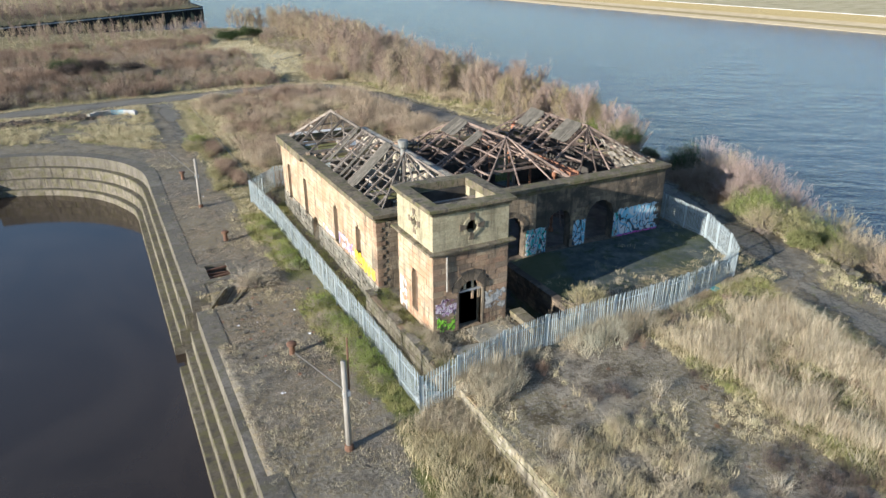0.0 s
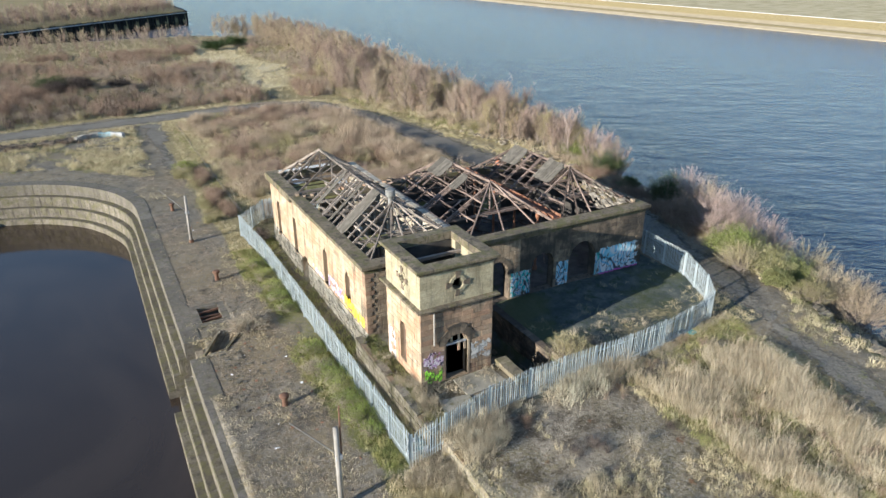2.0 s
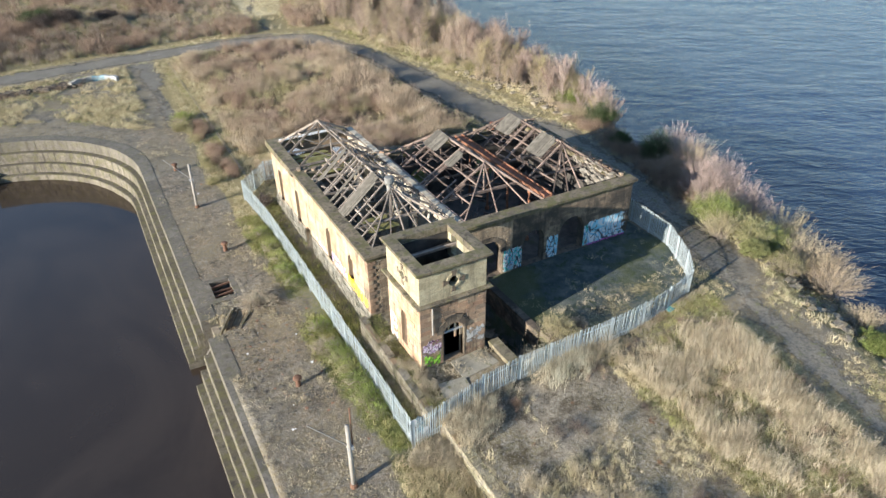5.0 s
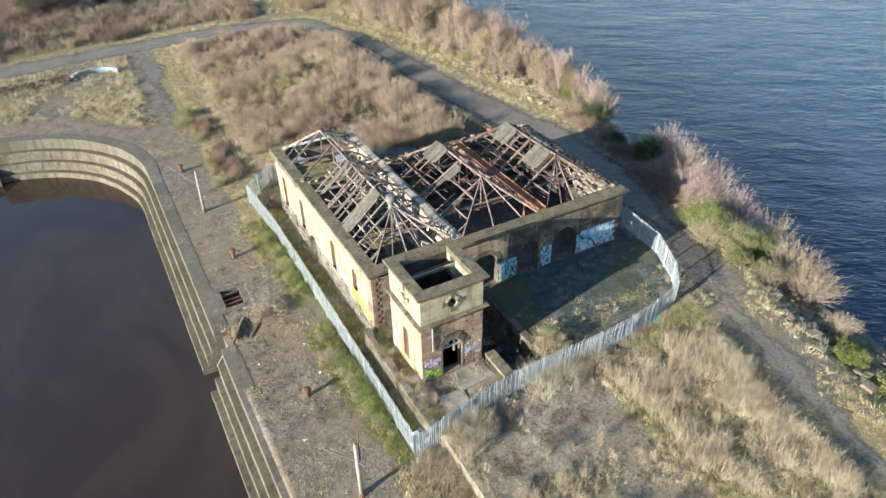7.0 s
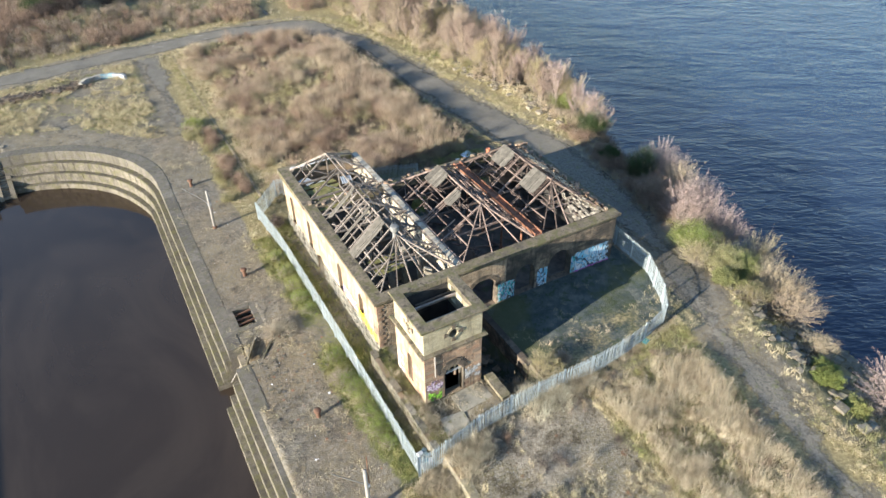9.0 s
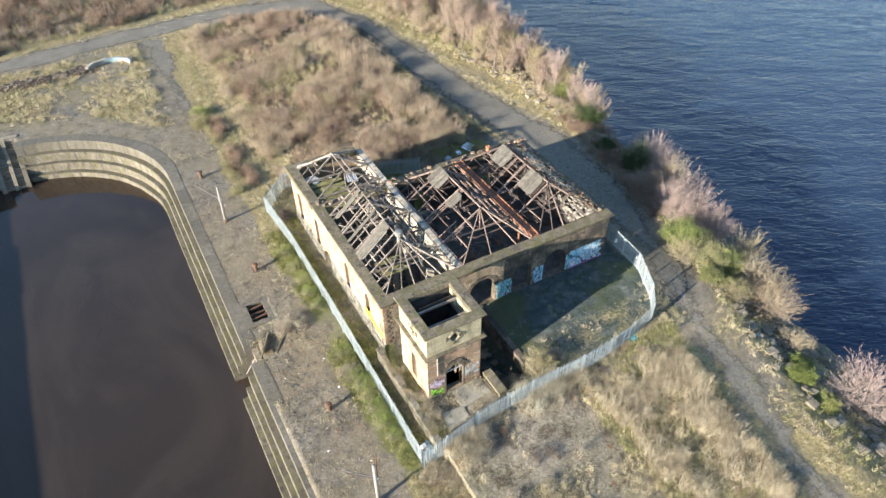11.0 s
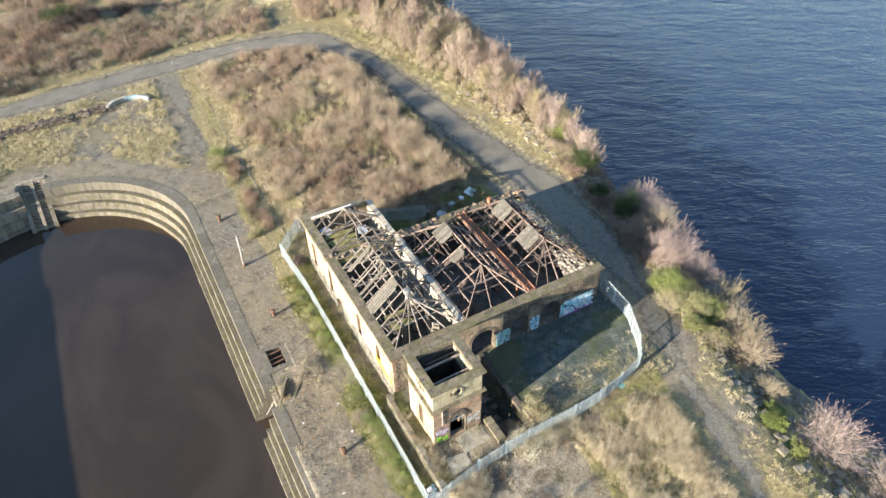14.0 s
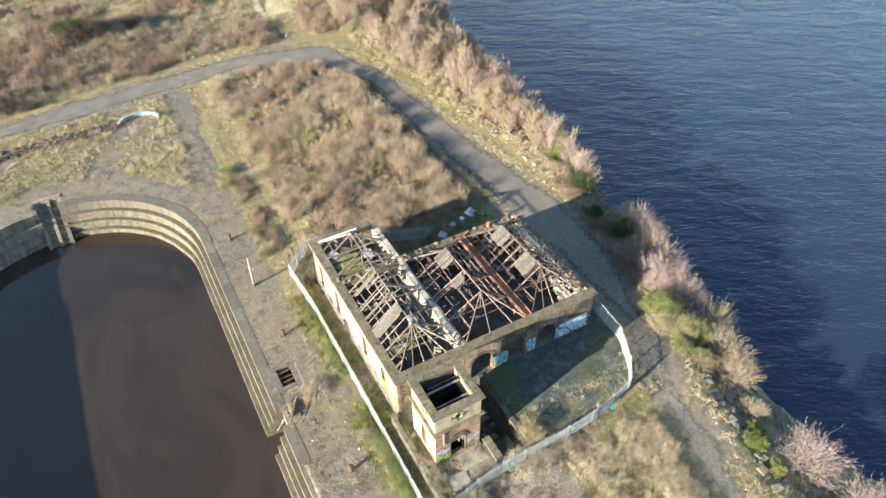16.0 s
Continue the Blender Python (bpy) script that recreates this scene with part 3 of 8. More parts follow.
# ---------- road and path ----------
def asphalt(name, c0, c1, c2):
    m, nt, b = material(name, 0.9, spec=0.2)
    p = coords(nt)
    c = ramp(nt, noise_of(nt, p, 0.35, 7, 0.66), ((0.3, c0), (0.52, c1), (0.72, c2)))
    c = mix(nt, mask(nt, noise_of(nt, p, 1.9, 6, 0.7), 0.56, 0.66), c, (0.20, 0.18, 0.115))
    c = mix(nt, mask(nt, noise_of(nt, p, 4.5, 6, 0.75), 0.52, 0.68), c, (0.095, 0.088, 0.075))
    c = mix(nt, mask(nt, noise_of(nt, p, 26, 3, 0.7), 0.55, 0.75), c, (0.20, 0.19, 0.175))
    # leaf litter, grit and thin grass over the worn southern end
    c = mix(nt, times(nt, mask(nt, noise_of(nt, p, 0.8, 7, 0.75), 0.36, 0.56), attr(nt, "worn")), c, (0.185, 0.163, 0.124))
    c = mix(nt, times(nt, mask(nt, noise_of(nt, p, 9.0, 5, 0.75), 0.5, 0.6), attr(nt, "worn")), c, (0.27, 0.245, 0.195))
    c = mix(nt, times(nt, mask(nt, noise_of(nt, p, 3.2, 6, 0.8, 0.4), 0.5, 0.58), attr(nt, "worn")), c, (0.095, 0.09, 0.08))
    c = mix(nt, times(nt, mask(nt, noise_of(nt, p, 1.3, 6, 0.8, 0.4), 0.55, 0.63), attr(nt, "worn")), c, (0.15, 0.15, 0.075))
    colour(nt, b, c)
    bump(nt, b, noise_of(nt, p, 20, 3, 0.7), 0.4, 0.02)
    # the broken border, where soil and grass have crept over it
    s = nt.nodes.new("ShaderNodeMath")
    s.operation = "ADD"
    nt.links.new(attr(nt, "rim"), s.inputs[0])
    nt.links.new(noise_of(nt, p, 0.9, 6, 0.72), s.inputs[1])
    tr = nt.nodes.new("ShaderNodeBsdfTransparent")
    ms = nt.nodes.new("ShaderNodeMixShader")
    nt.links.new(mask(nt, s.outputs[0], 0.68, 0.92), ms.inputs[0])
    nt.links.new(tr.outputs[0], ms.inputs[1])
    nt.links.new(b.outputs[0], ms.inputs[2])
    nt.links.new(ms.outputs[0], nt.nodes["Material Output"].inputs[0])
    return m


ASPHALT = asphalt("old_asphalt", (0.10, 0.093, 0.08), (0.168, 0.155, 0.132), (0.24, 0.218, 0.18))
TRACK = asphalt("gritty_track", (0.10, 0.092, 0.078), (0.155, 0.142, 0.12), (0.21, 0.19, 0.155))


def strip_mesh(left, right, lift=0.035, across=8, step=1.0, jag=0.9):
    """A strip of ground laid between two lines of points."""
    left, right = np.array(left, float), np.array(right, float)
    n = int(max(np.linalg.norm(np.diff(left, axis=0), axis=1).sum(), np.linalg.norm(np.diff(right, axis=0), axis=1).sum()) / step) + 1

    def along(line):
        d = np.r_[0, np.cumsum(np.linalg.norm(np.diff(line, axis=0), axis=1))]
        s = np.linspace(0, d[-1], n)
        k = np.exp(-np.linspace(-2, 2, 9) ** 2)
        k /= k.sum()
        return np.stack([np.convolve(np.pad(np.interp(s, d, line[:, i]), 4, "edge"), k, "valid") for i in (0, 1)], 1)

    a, c = along(left), along(right)
    t = np.linspace(0, 1, across + 1)[None, :, None]
    j = rng.normal(0, jag, (n, 2))
    t = t + np.where(t == 0, (j[:, :1, None] / 8), 0) + np.where(t == 1, (j[:, 1:, None] / 8), 0)
    xy = a[:, None] * (1 - t) + c[:, None] * t
    z = ground_z(xy[..., 0], xy[..., 1]) + lift
    v = np.concatenate([xy, z[..., None]], -1).reshape(-1, 3)
    i = np.arange(n * (across + 1)).reshape(n, across + 1)
    q = np.stack([i[:-1, :-1], i[:-1, 1:], i[1:, 1:], i[1:, :-1]], -1).reshape(-1, 4)
    me = mesh_np("strip", v, q)
    wide = np.linalg.norm(a - c, axis=1)[:, None]
    rim = np.minimum(t[..., 0], 1 - t[..., 0]) * wide / (4.0 + 0.6 * smooth(12, -6, xy[..., 1])) - 0.12 + 0.2 * ripple(xy[..., 0], xy[..., 1], 0.5, 7.0)
    me.attributes.new("rim", "FLOAT", "POINT").data.foreach_set("value", np.clip(rim, 0, 1).astype(np.float32).ravel())
    me.attributes.new("worn", "FLOAT", "POINT").data.foreach_set("value", (0.3 + 0.7 * smooth(34, 12, v[:, 1])).astype(np.float32))
    return me


road_in_pts = [(-120, 74), (-60, 82.5), (-36.6, 86.7), (-25, 86.2), (-16.5, 88.0), (-9, 88.9), (-0.7, 88.9), (5, 90.6), (12.4, 88.8), (19.7, 84.5), (24.6, 79), (27.2, 72), (27.9, 61), (28.1, 45), (29.6, 34), (29.9, 26), (29.2, 18), (29.4, 8), (29.3, -2), (27.5, -8), (25.9, -11), (24.1, -18.5), (22.4, -24.2), (20.8, -32), (19, -60)]
road_out_pts = [(-120, 83), (-60, 89.5), (-32, 93.2), (-23.7, 95.2), (-13, 96.4), (0.4, 97.2), (10.4, 98), (20.6, 95.5), (27.9, 91.8), (32.6, 79), (34.9, 63), (36.2, 46), (38.2, 34), (38.8, 22), (37.8, 8), (35.5, -1), (32.2, -9), (29.9, -16), (26.9, -26.7), (25.6, -36), (24, -60)]
tagged(part("road", strip_mesh(road_in_pts, road_out_pts, across=12), ASPHALT), "cracked grey asphalt access road round the site", "road", kind="structure")
tagged(part("path", strip_mesh([(-9.4, 89.5), (-8.4, 85), (-8.2, 80), (-7.9, 71), (-7.7, 60), (-8.0, 54)], [(-0.6, 89.5), (-1.6, 85), (-2.3, 78), (-3.3, 69), (-4.1, 58), (-4.6, 54)], 0.04, 6, 0.7), TRACK), "narrow asphalt path between grass verges", "path", kind="structure")
tagged(part("path", strip_mesh([(18.9, 99.5), (19.5, 109), (20.6, 121), (26, 136), (40, 150)], [(22.6, 99.5), (22.6, 109), (23.8, 120), (29, 133), (42, 146)], 0.04, 4, 1.0), TRACK), "rough track leading off through the scrub", "path", kind="structure")

# ---------- dock walls ----------
dock_wall = thing("dock_wall", "stepped stone side of the old dry dock with worn ledges", "dock wall", kind="structure")
PROFILE = ((-1.3, 0.0, 0.03, -1.35, "coping"), (0.0, 0.62, -1.35, -2.65, "ledge"), (0.62, 1.16, -2.65, -3.85, "ledge"), (1.16, 1.75, -3.85, -6.2, "ledge"))


def dock_point(s, off, z, straight=True):
    """s runs north along x = DOCK_X and then round the head."""
    if s <= DOCK_CY:
        return (DOCK_X - off, s, z)
    a = (s - DOCK_CY) / DOCK_R
    r = DOCK_R - off * (1 + 0.35 * min(1, (s - DOCK_CY) / 6))
    return (DOCK_CX + r * math.cos(a), DOCK_CY + r * math.sin(a), z)


def dock_stone(s0, s1, o0, o1, zt, zb, jit, lo=-6.5):
    g = Geo()
    o1 = o1 + jit
    g.hexa([dock_point(s0, o0, lo), dock_point(s0, o1 + 0.04, lo), dock_point(s1, o1 + 0.04, lo), dock_point(s1, o0, lo), dock_point(s0, o0, zt), dock_point(s0, o1, zt), dock_point(s1, o1, zt), dock_point(s1, o0, zt)])
    return g


for s_from, s_to in ((-26.0, 5.75), (8.35, DOCK_CY + 28.6)):
    for o0, o1, zt, zb, kind in PROFILE:
        s = s_from + (0.035 * o1 if s_from > 0 else 0.0)
        stop = s_to - (0.0 if s_to > 6 else o1 * 0.25)
        while s < stop - 0.3:
            e = min(s + rnd.uniform(1.6, 2.6), stop)
            mat = COPING if kind == "coping" else (DOCK if zt > -3.5 else WET)
            mat = DOCK if kind == "ledge" else mat
            top, jit = zt + rnd.uniform(-0.012, 0.012), rnd.uniform(-0.015, 0.02)
            inner = o0 - (0.0 if kind == "coping" else 0.4)
            if kind == "coping":
                part("coping_stone", dock_stone(s, e - 0.012, inner, o1, top, zb, jit), mat, dock_wall)
            else:
                part("wall_stone", dock_stone(s, e - 0.008, inner, o1, top - 0.06, zb, jit), mat, dock_wall)
                part("tread_stone", dock_stone(s, e - 0.012, inner, o1 - 0.05, top, zb, jit, top - 0.06), TREAD, dock_wall)
            s = e
g = Geo()
for o0, o1, zt, zb, kind in PROFILE:
    g.hexa([(DOCK_X - o1, -400, -6.5), (DOCK_X - o0 + 0.3, -400, -6.5), (DOCK_X - o0 + 0.3, -26.03, -6.5), (DOCK_X - o1, -26.03, -6.5), (DOCK_X - o1, -400, zt), (DOCK_X - o0 + 0.3, -400, zt), (DOCK_X - o0 + 0.3, -26.03, zt), (DOCK_X - o1, -26.03, zt)])
part("ledges", g, DOCK, dock_wall)
# the west half of the head and the opposite side
west = Geo()
n = 46
for k in range(n):
    a0, a1 = math.pi * (0.5 + 0.03 + 0.47 * k / n), math.pi * (0.5 + 0.03 + 0.47 * (k + 0.96) / n)
    for o0, o1, zt in ((-1.3, 0.0, 0.05), (-0.3, 0.9, -1.5), (0.5, 1.7, -3.0), (1.0, 2.3, -4.2)):
        pts = []
        for z in (-6.5, zt + rnd.uniform(-0.04, 0.04)):
            for a, o in ((a0, o0), (a0, o1), (a1, o1), (a1, o0)):
                pts.append((DOCK_CX + (DOCK_R - o) * math.cos(a), DOCK_CY + (DOCK_R - o) * math.sin(a), z))
        west.hexa(pts)
for o0, o1, zt in ((-1.3, 0.0, 0.05), (-0.3, 0.9, -1.5), (0.5, 1.7, -3.0), (1.0, 2.3, -4.2)):
    west.box(-50 + o0, -50 + o1, -400, 42, -6.5, zt)
tagged(part("dock_wall", west, RUBBLE), "dark weathered stone side of the dock in shade", "dock wall", kind="structure")
# stair slot in the head
slot = thing("dock_stairs", "narrow dark stone stair slot in the dock head", "stairs")
for x0, x1, nm in ((-33.0, -32.4, "side_wall"), (-31.35, -30.85, "middle_wall"), (-29.9, -29.3, "side_wall")):
    g = Geo()
    g.hexa([(x0, 56.6, -6.5), (x1, 56.6, -6.5), (x1, 64.2, -6.5), (x0, 64.2, -6.5), (x0, 57.6, -3.9), (x1, 57.6, -3.9), (x1, 64.2, 0.1), (x0, 64.2, 0.1)])
    part(nm, g, RUBBLE, slot)
for x0, x1 in ((-32.4, -31.35), (-30.85, -29.9)):
    for k in range(16):
        g = Geo().box(x0, x1, 57.6 + k * 0.40, 64.2, -6.5, -4.3 + k * 0.255)
        part("step", g, RUBBLE, slot)
part("head_wall", Geo().box(-33.2, -29.1, 64.2, 64.9, -6.5, 0.1), RUBBLE, slot)

# plain quay wall on the far side of the dock, which shades half of its water
g = Geo()
y = -120
while y < 70:
    g.box(-53.2, -52.6, y, y + 9.94, -0.2, 1.25 + rnd.uniform(-0.1, 0.1))
    y += 10
tagged(part("quay_wall", g.welded("quay_wall"), RUBBLE), "plain stone wall along the far quay", "wall", kind="structure")

# worn paint marks on the road at the junction
for k, (x, y, turn, l) in enumerate(((-3.2, 94.3, 70, 1.3), (-2.2, 93.0, 160, 1.2), (5.6, 95.0, 165, 1.4), (6.4, 92.6, 160, 1.1))):
    tagged(part("road_mark", Geo().box(-l / 2, l / 2, -0.07, 0.07, 0, 0.012), CONCRETE, at=pose(x, y, float(ground_z(x, y)) + 0.05, 0, 0, turn)), "short worn white paint mark on asphalt", "road mark", "road marks")

# ---------- walls with openings ----------
def free_spans(u0, u1, zc, openings):
    """Stretches of a course at height zc that no opening takes."""
    spans = [(u0, u1)]
    for a, c, s, h, rise in openings:
        if not s - 0.05 < zc < h + rise:
            continue
        half, mid = (c - a) / 2, (a + c) / 2
        if zc > h and rise > 0:
            half *= math.sqrt(max(0.0, 1 - ((zc - h) / rise) ** 2))
        nxt = []
        for p, q in spans:
            if mid - half > p:
                nxt.append((p, min(q, mid - half)))
            if mid + half < q:
                nxt.append((max(p, mid + half), q))
        spans = [(p, q) for p, q in nxt if q - p > 0.04]
    return spans


def wall_core(axis, at, depth, u0, u1, z0, z1, openings):
    """A wall in the plane axis = at, reaching depth behind it, with real openings (a, b, sill, spring, rise)."""
    g = Geo()

    def put(ua, ub, za, zb, zc, zd):
        """Column from ua to ub; bottom za, zb and top zc, zd at its two sides."""
        lo, hi = min(at, at + depth), max(at, at + depth)
        if axis == 1:
            g.hexa([(ua, lo, za), (ub, lo, zb), (ub, hi, zb), (ua, hi, za), (ua, lo, zc), (ub, lo, zd), (ub, hi, zd), (ua, hi, zc)])
        else:
            g.hexa([(lo, ua, za), (hi, ua, za), (hi, ub, zb), (lo, ub, zb), (lo, ua, zc), (hi, ua, zc), (hi, ub, zd), (lo, ub, zd)])

    edge = u0
    for a, c, s, h, rise in sorted(openings):
        put(edge, a, z0, z0, z1, z1)
        if s > z0:
            put(a, c, z0, z0, s, s)
        k = 10 if rise else 1
        for i in range(k):
            p, q = a + (c - a) * i / k, a + (c - a) * (i + 1) / k
            f = lambda u: h + rise * math.sqrt(max(0.0, 1 - ((u - (a + c) / 2) / ((c - a) / 2)) ** 2))
            put(p, q, f(p), f(q), z1, z1)
        edge = c
    put(edge, u1, z0, z0, z1, z1)
    return g.welded("wall")


def stones(axis, at, out, u0, u1, z0, z1, openings, course=0.36, longest=1.15, proud=0.045, gone=0.0):
    """Courses of squared stones on a wall's face: (u, v, w, h, thickness) boxes, each with its own set-out."""
    got, z = [], z0
    while z < z1 - 0.05:
        h = min(course * rnd.uniform(0.9, 1.1), z1 - z)
        if z1 - z - h < 0.15:
            h = z1 - z
        for p, q in free_spans(u0, u1, z + h / 2, openings):
            u = p
            while u < q - 0.02:
                w = min(rnd.uniform(0.5, 1.0) * longest, q - u)
                if q - u - w < 0.2:
                    w = q - u
                if rnd.random() > gone:
                    got.append((u, u + w - 0.02, z, z + h - 0.02, proud * rnd.uniform(0.3, 1.0)))
                u += w
        z += h
    return got


def stone_box(g, axis, at, out, s):
    ua, ub, za, zb, t = s
    c = 0.012
    lo, hi = sorted((at - out * 0.03, at + out * t))
    n = len(g.v)
    near, far = (at - out * 0.03), at + out * t
    ring0 = [(ua, za), (ub, za), (ub, zb), (ua, zb)]
    ring1 = [(ua + c, za + c), (ub - c, za + c), (ub - c, zb - c), (ua + c, zb - c)]
    for d, ring in ((near, ring0), (far - out * c, ring0), (far, ring1)):
        for u, z in ring:
            g.v.append((u, d, z) if axis == 1 else (d, u, z))
    flip = (axis == 1) == (out > 0)
    for k in (0, 4):
        for i in range(4):
            j = (i + 1) % 4
            q = (n + k + i, n + k + j, n + k + 4 + j, n + k + 4 + i)
            g.f.append(q[::-1] if flip else q)
    q = (n + 8, n + 9, n + 10, n + 11)
    g.f.append(q[::-1] if flip else q)


def cornice_run(g, x0, x1, y0, y1, z0, z1, w, over, inner):
    """A moulded cornice round a rectangle of wall faces, with a flat top that reaches inwards."""
    prof = [(-0.02, z0), (over * 0.25, z0 + 0.05), (over * 0.3, z0 + (z1 - z0) * 0.35), (over * 0.75, z0 + (z1 - z0) * 0.55), (over, z0 + (z1 - z0) * 0.62), (over, z1 - 0.03), (over - 0.04, z1), (-inner, z1 + 0.01), (-inner, z0)]
    n = len(g.v)
    for cx, cy, sx, sy in ((x0, y0, -1, -1), (x1, y0, 1, -1), (x1, y1, 1, 1), (x0, y1, -1, 1)):
        for o, z in prof:
            g.v.append((cx + sx * o, cy + sy * o, z))
    k = len(prof)
    for c in range(4):
        d = (c + 1) % 4
        for i in range(k):
            j = (i + 1) % k
            g.f.append((n + c * k + i, n + d * k + i, n + d * k + j, n + c * k + j))


def graffiti(name, base, colours, scale, cover=1.0, lines=(0.02, 0.02, 0.03)):
    """Sprayed lettering worn past reading: sweeping bands of a few colours with darker strokes."""
    m, nt, b = material(name, 0.65)
    p = coords(nt)
    f = noise_of(nt, p, scale * 0.42, 1, 0.4, 1.6, stretch=(1.3, 1.3, 0.8))
    r = nt.nodes.new("ShaderNodeValToRGB")
    r.color_ramp.interpolation = "CONSTANT"
    e = r.color_ramp.elements
    while len(e) < len(colours) * 2:
        e.new(0.5)
    for i, el in enumerate(e):
        el.position = 0.28 + 0.44 * i / len(e)
        el.color = (*colours[i % len(colours)], 1)
    nt.links.new(f, r.inputs[0])
    c = r.outputs[0]
    for k, (sc, at) in enumerate(((0.7, 0.5), (0.95, 0.44))):
        d = nt.nodes.new("ShaderNodeMath")
        d.operation = "SUBTRACT"
        nt.links.new(noise_of(nt, p, scale * sc * 0.62, 0, 0.4, 0.9 + k, stretch=(1.5, 1.5, 0.75)), d.inputs[0])
        d.inputs[1].default_value = at
        ab = nt.nodes.new("ShaderNodeMath")
        ab.operation = "ABSOLUTE"
        nt.links.new(d.outputs[0], ab.inputs[0])
        c = mix(nt, times(nt, mask(nt, ab.outputs[0], 0.034, 0.02), 0.9), c, lines)
    c = mix(nt, times(nt, mask(nt, noise_of(nt, p, 2.5, 6, 0.75), 0.58, 0.70), 0.7), c, base)
    colour(nt, b, c)
    if cover < 1:
        tr = nt.nodes.new("ShaderNodeBsdfTransparent")
        ms = nt.nodes.new("ShaderNodeMixShader")
        nt.links.new(mask(nt, noise_of(nt, p, 1.7, 4, 0.6), 0.54 - cover * 0.2, 0.58 - cover * 0.2), ms.inputs[0])
        nt.links.new(tr.outputs[0], ms.inputs[1])
        nt.links.new(b.outputs[0], ms.inputs[2])
        nt.links.new(ms.outputs[0], nt.nodes["Material Output"].inputs[0])
    return m


G_BLUE = graffiti("paint_light_blue", (0.30, 0.33, 0.36), ((0.16, 0.44, 0.58), (0.26, 0.50, 0.62), (0.54, 0.57, 0.58), (0.18, 0.42, 0.58), (0.56, 0.58, 0.60)), 1.0, 0.96)
G_TEAL = graffiti("paint_turquoise", (0.36, 0.33, 0.28), ((0.05, 0.42, 0.42), (0.45, 0.46, 0.48), (0.10, 0.34, 0.55), (0.55, 0.55, 0.56)), 1.5, 0.75)
G_YELLOW = graffiti("paint_yellow", (0.62, 0.50, 0.30), ((0.75, 0.52, 0.03), (0.80, 0.60, 0.05), (0.70, 0.50, 0.08)), 1.2, 0.75, (0.50, 0.36, 0.10))
G_GREY = graffiti("paint_faded_grey", (0.34, 0.27, 0.20), ((0.42, 0.42, 0.40), (0.30, 0.31, 0.31), (0.48, 0.47, 0.44)), 1.8, 0.42, (0.20, 0.20, 0.20))
G_WHITE = graffiti("paint_white", (0.62, 0.56, 0.46), ((0.72, 0.72, 0.70), (0.66, 0.68, 0.72), (0.75, 0.74, 0.70)), 1.6, 0.4, (0.45, 0.44, 0.46))
G_VIOLET = graffiti("paint_white_violet", (0.60, 0.52, 0.42), ((0.62, 0.60, 0.58), (0.42, 0.34, 0.52), (0.66, 0.63, 0.60), (0.56, 0.45, 0.42)), 1.9, 0.42, (0.26, 0.18, 0.38))
G_PURPLE = graffiti("paint_purple_white", (0.30, 0.20, 0.14), ((0.55, 0.50, 0.54), (0.35, 0.22, 0.36), (0.60, 0.56, 0.56), (0.30, 0.10, 0.20)), 2.4, 0.45)
G_GREEN = graffiti("paint_lime", (0.26, 0.40, 0.05), ((0.26, 0.62, 0.06), (0.32, 0.66, 0.08), (0.16, 0.40, 0.04)), 2.0, 0.45, (0.05, 0.08, 0.03))
G_MAGENTA = graffiti("paint_magenta", (0.45, 0.10, 0.35), ((0.50, 0.08, 0.40), (0.40, 0.12, 0.36)), 2.0)

# ---------- pump house ----------
BX, BY, WING_X, BACK_Y = 26.4, 25.4, 8.3, 16.9
WALL_TOP, TOP = 6.75, 7.4
pump_house = thing("pump_house", "roofless derelict sandstone pump house with charred roof timbers", "building")
FRONT = [(9.35, 12.3, 1.62, 3.9, 1.35), (14.5, 16.75, 1.62, 4.0, 1.1), (18.35, 21.15, 1.62, 3.85, 1.4)]
WEST = [(3.32, 4.38, 2.3, 4.75, 0.53), (8.47, 9.53, 2.0, 4.75, 0.53), (17.07, 18.13, 1.7, 4.65, 0.53), (22.47, 23.53, 1.6, 4.65, 0.53), (13.8, 16.0, -0.4, 1.25, 0.95)]
part("wall_front", wall_core(1, 0.0, 0.7, 0.0, BX, -1.9, WALL_TOP, FRONT), SOOT_SHADE_STONE, pump_house)
part("wall_west", wall_core(0, 0.0, 0.7, 0.7, BY, -0.8, WALL_TOP, WEST), CORE, pump_house)
part("wall_north", wall_core(1, BY, -0.65, 0.7, WING_X, -0.8, WALL_TOP, [(3.3, 5.0, 1.6, 4.2, 0.8)]), CORE, pump_house)
part("wall_back", wall_core(1, BACK_Y, -0.65, WING_X + 0.55, BX, 0.8, WALL_TOP, [(11.5, 13.6, 1.62, 4.0, 1.0), (19.5, 22.0, 1.62, 4.0, 1.0)]), CORE, pump_house)
part("wall_east", wall_core(0, BX, -0.7, 0.7, BACK_Y - 0.65, 0.0, WALL_TOP, [(4.0, 5.2, 2.6, 4.9, 0.6), (11.0, 12.2, 2.6, 4.9, 0.6)]), CORE, pump_house)
part("partition_wall", wall_core(0, WING_X, 0.55, 0.7, BY - 0.65, 1.0, 7.42, [(2.0, 4.2, 1.62, 4.0, 1.0), (9.0, 11.2, 1.62, 4.0, 1.0)]), PLASTER, pump_house, "flaking white-plastered inner wall")
# added thin sheets that paint the rooms dark behind the openings
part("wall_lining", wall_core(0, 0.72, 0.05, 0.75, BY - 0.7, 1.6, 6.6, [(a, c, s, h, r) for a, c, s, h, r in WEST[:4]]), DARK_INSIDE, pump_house)
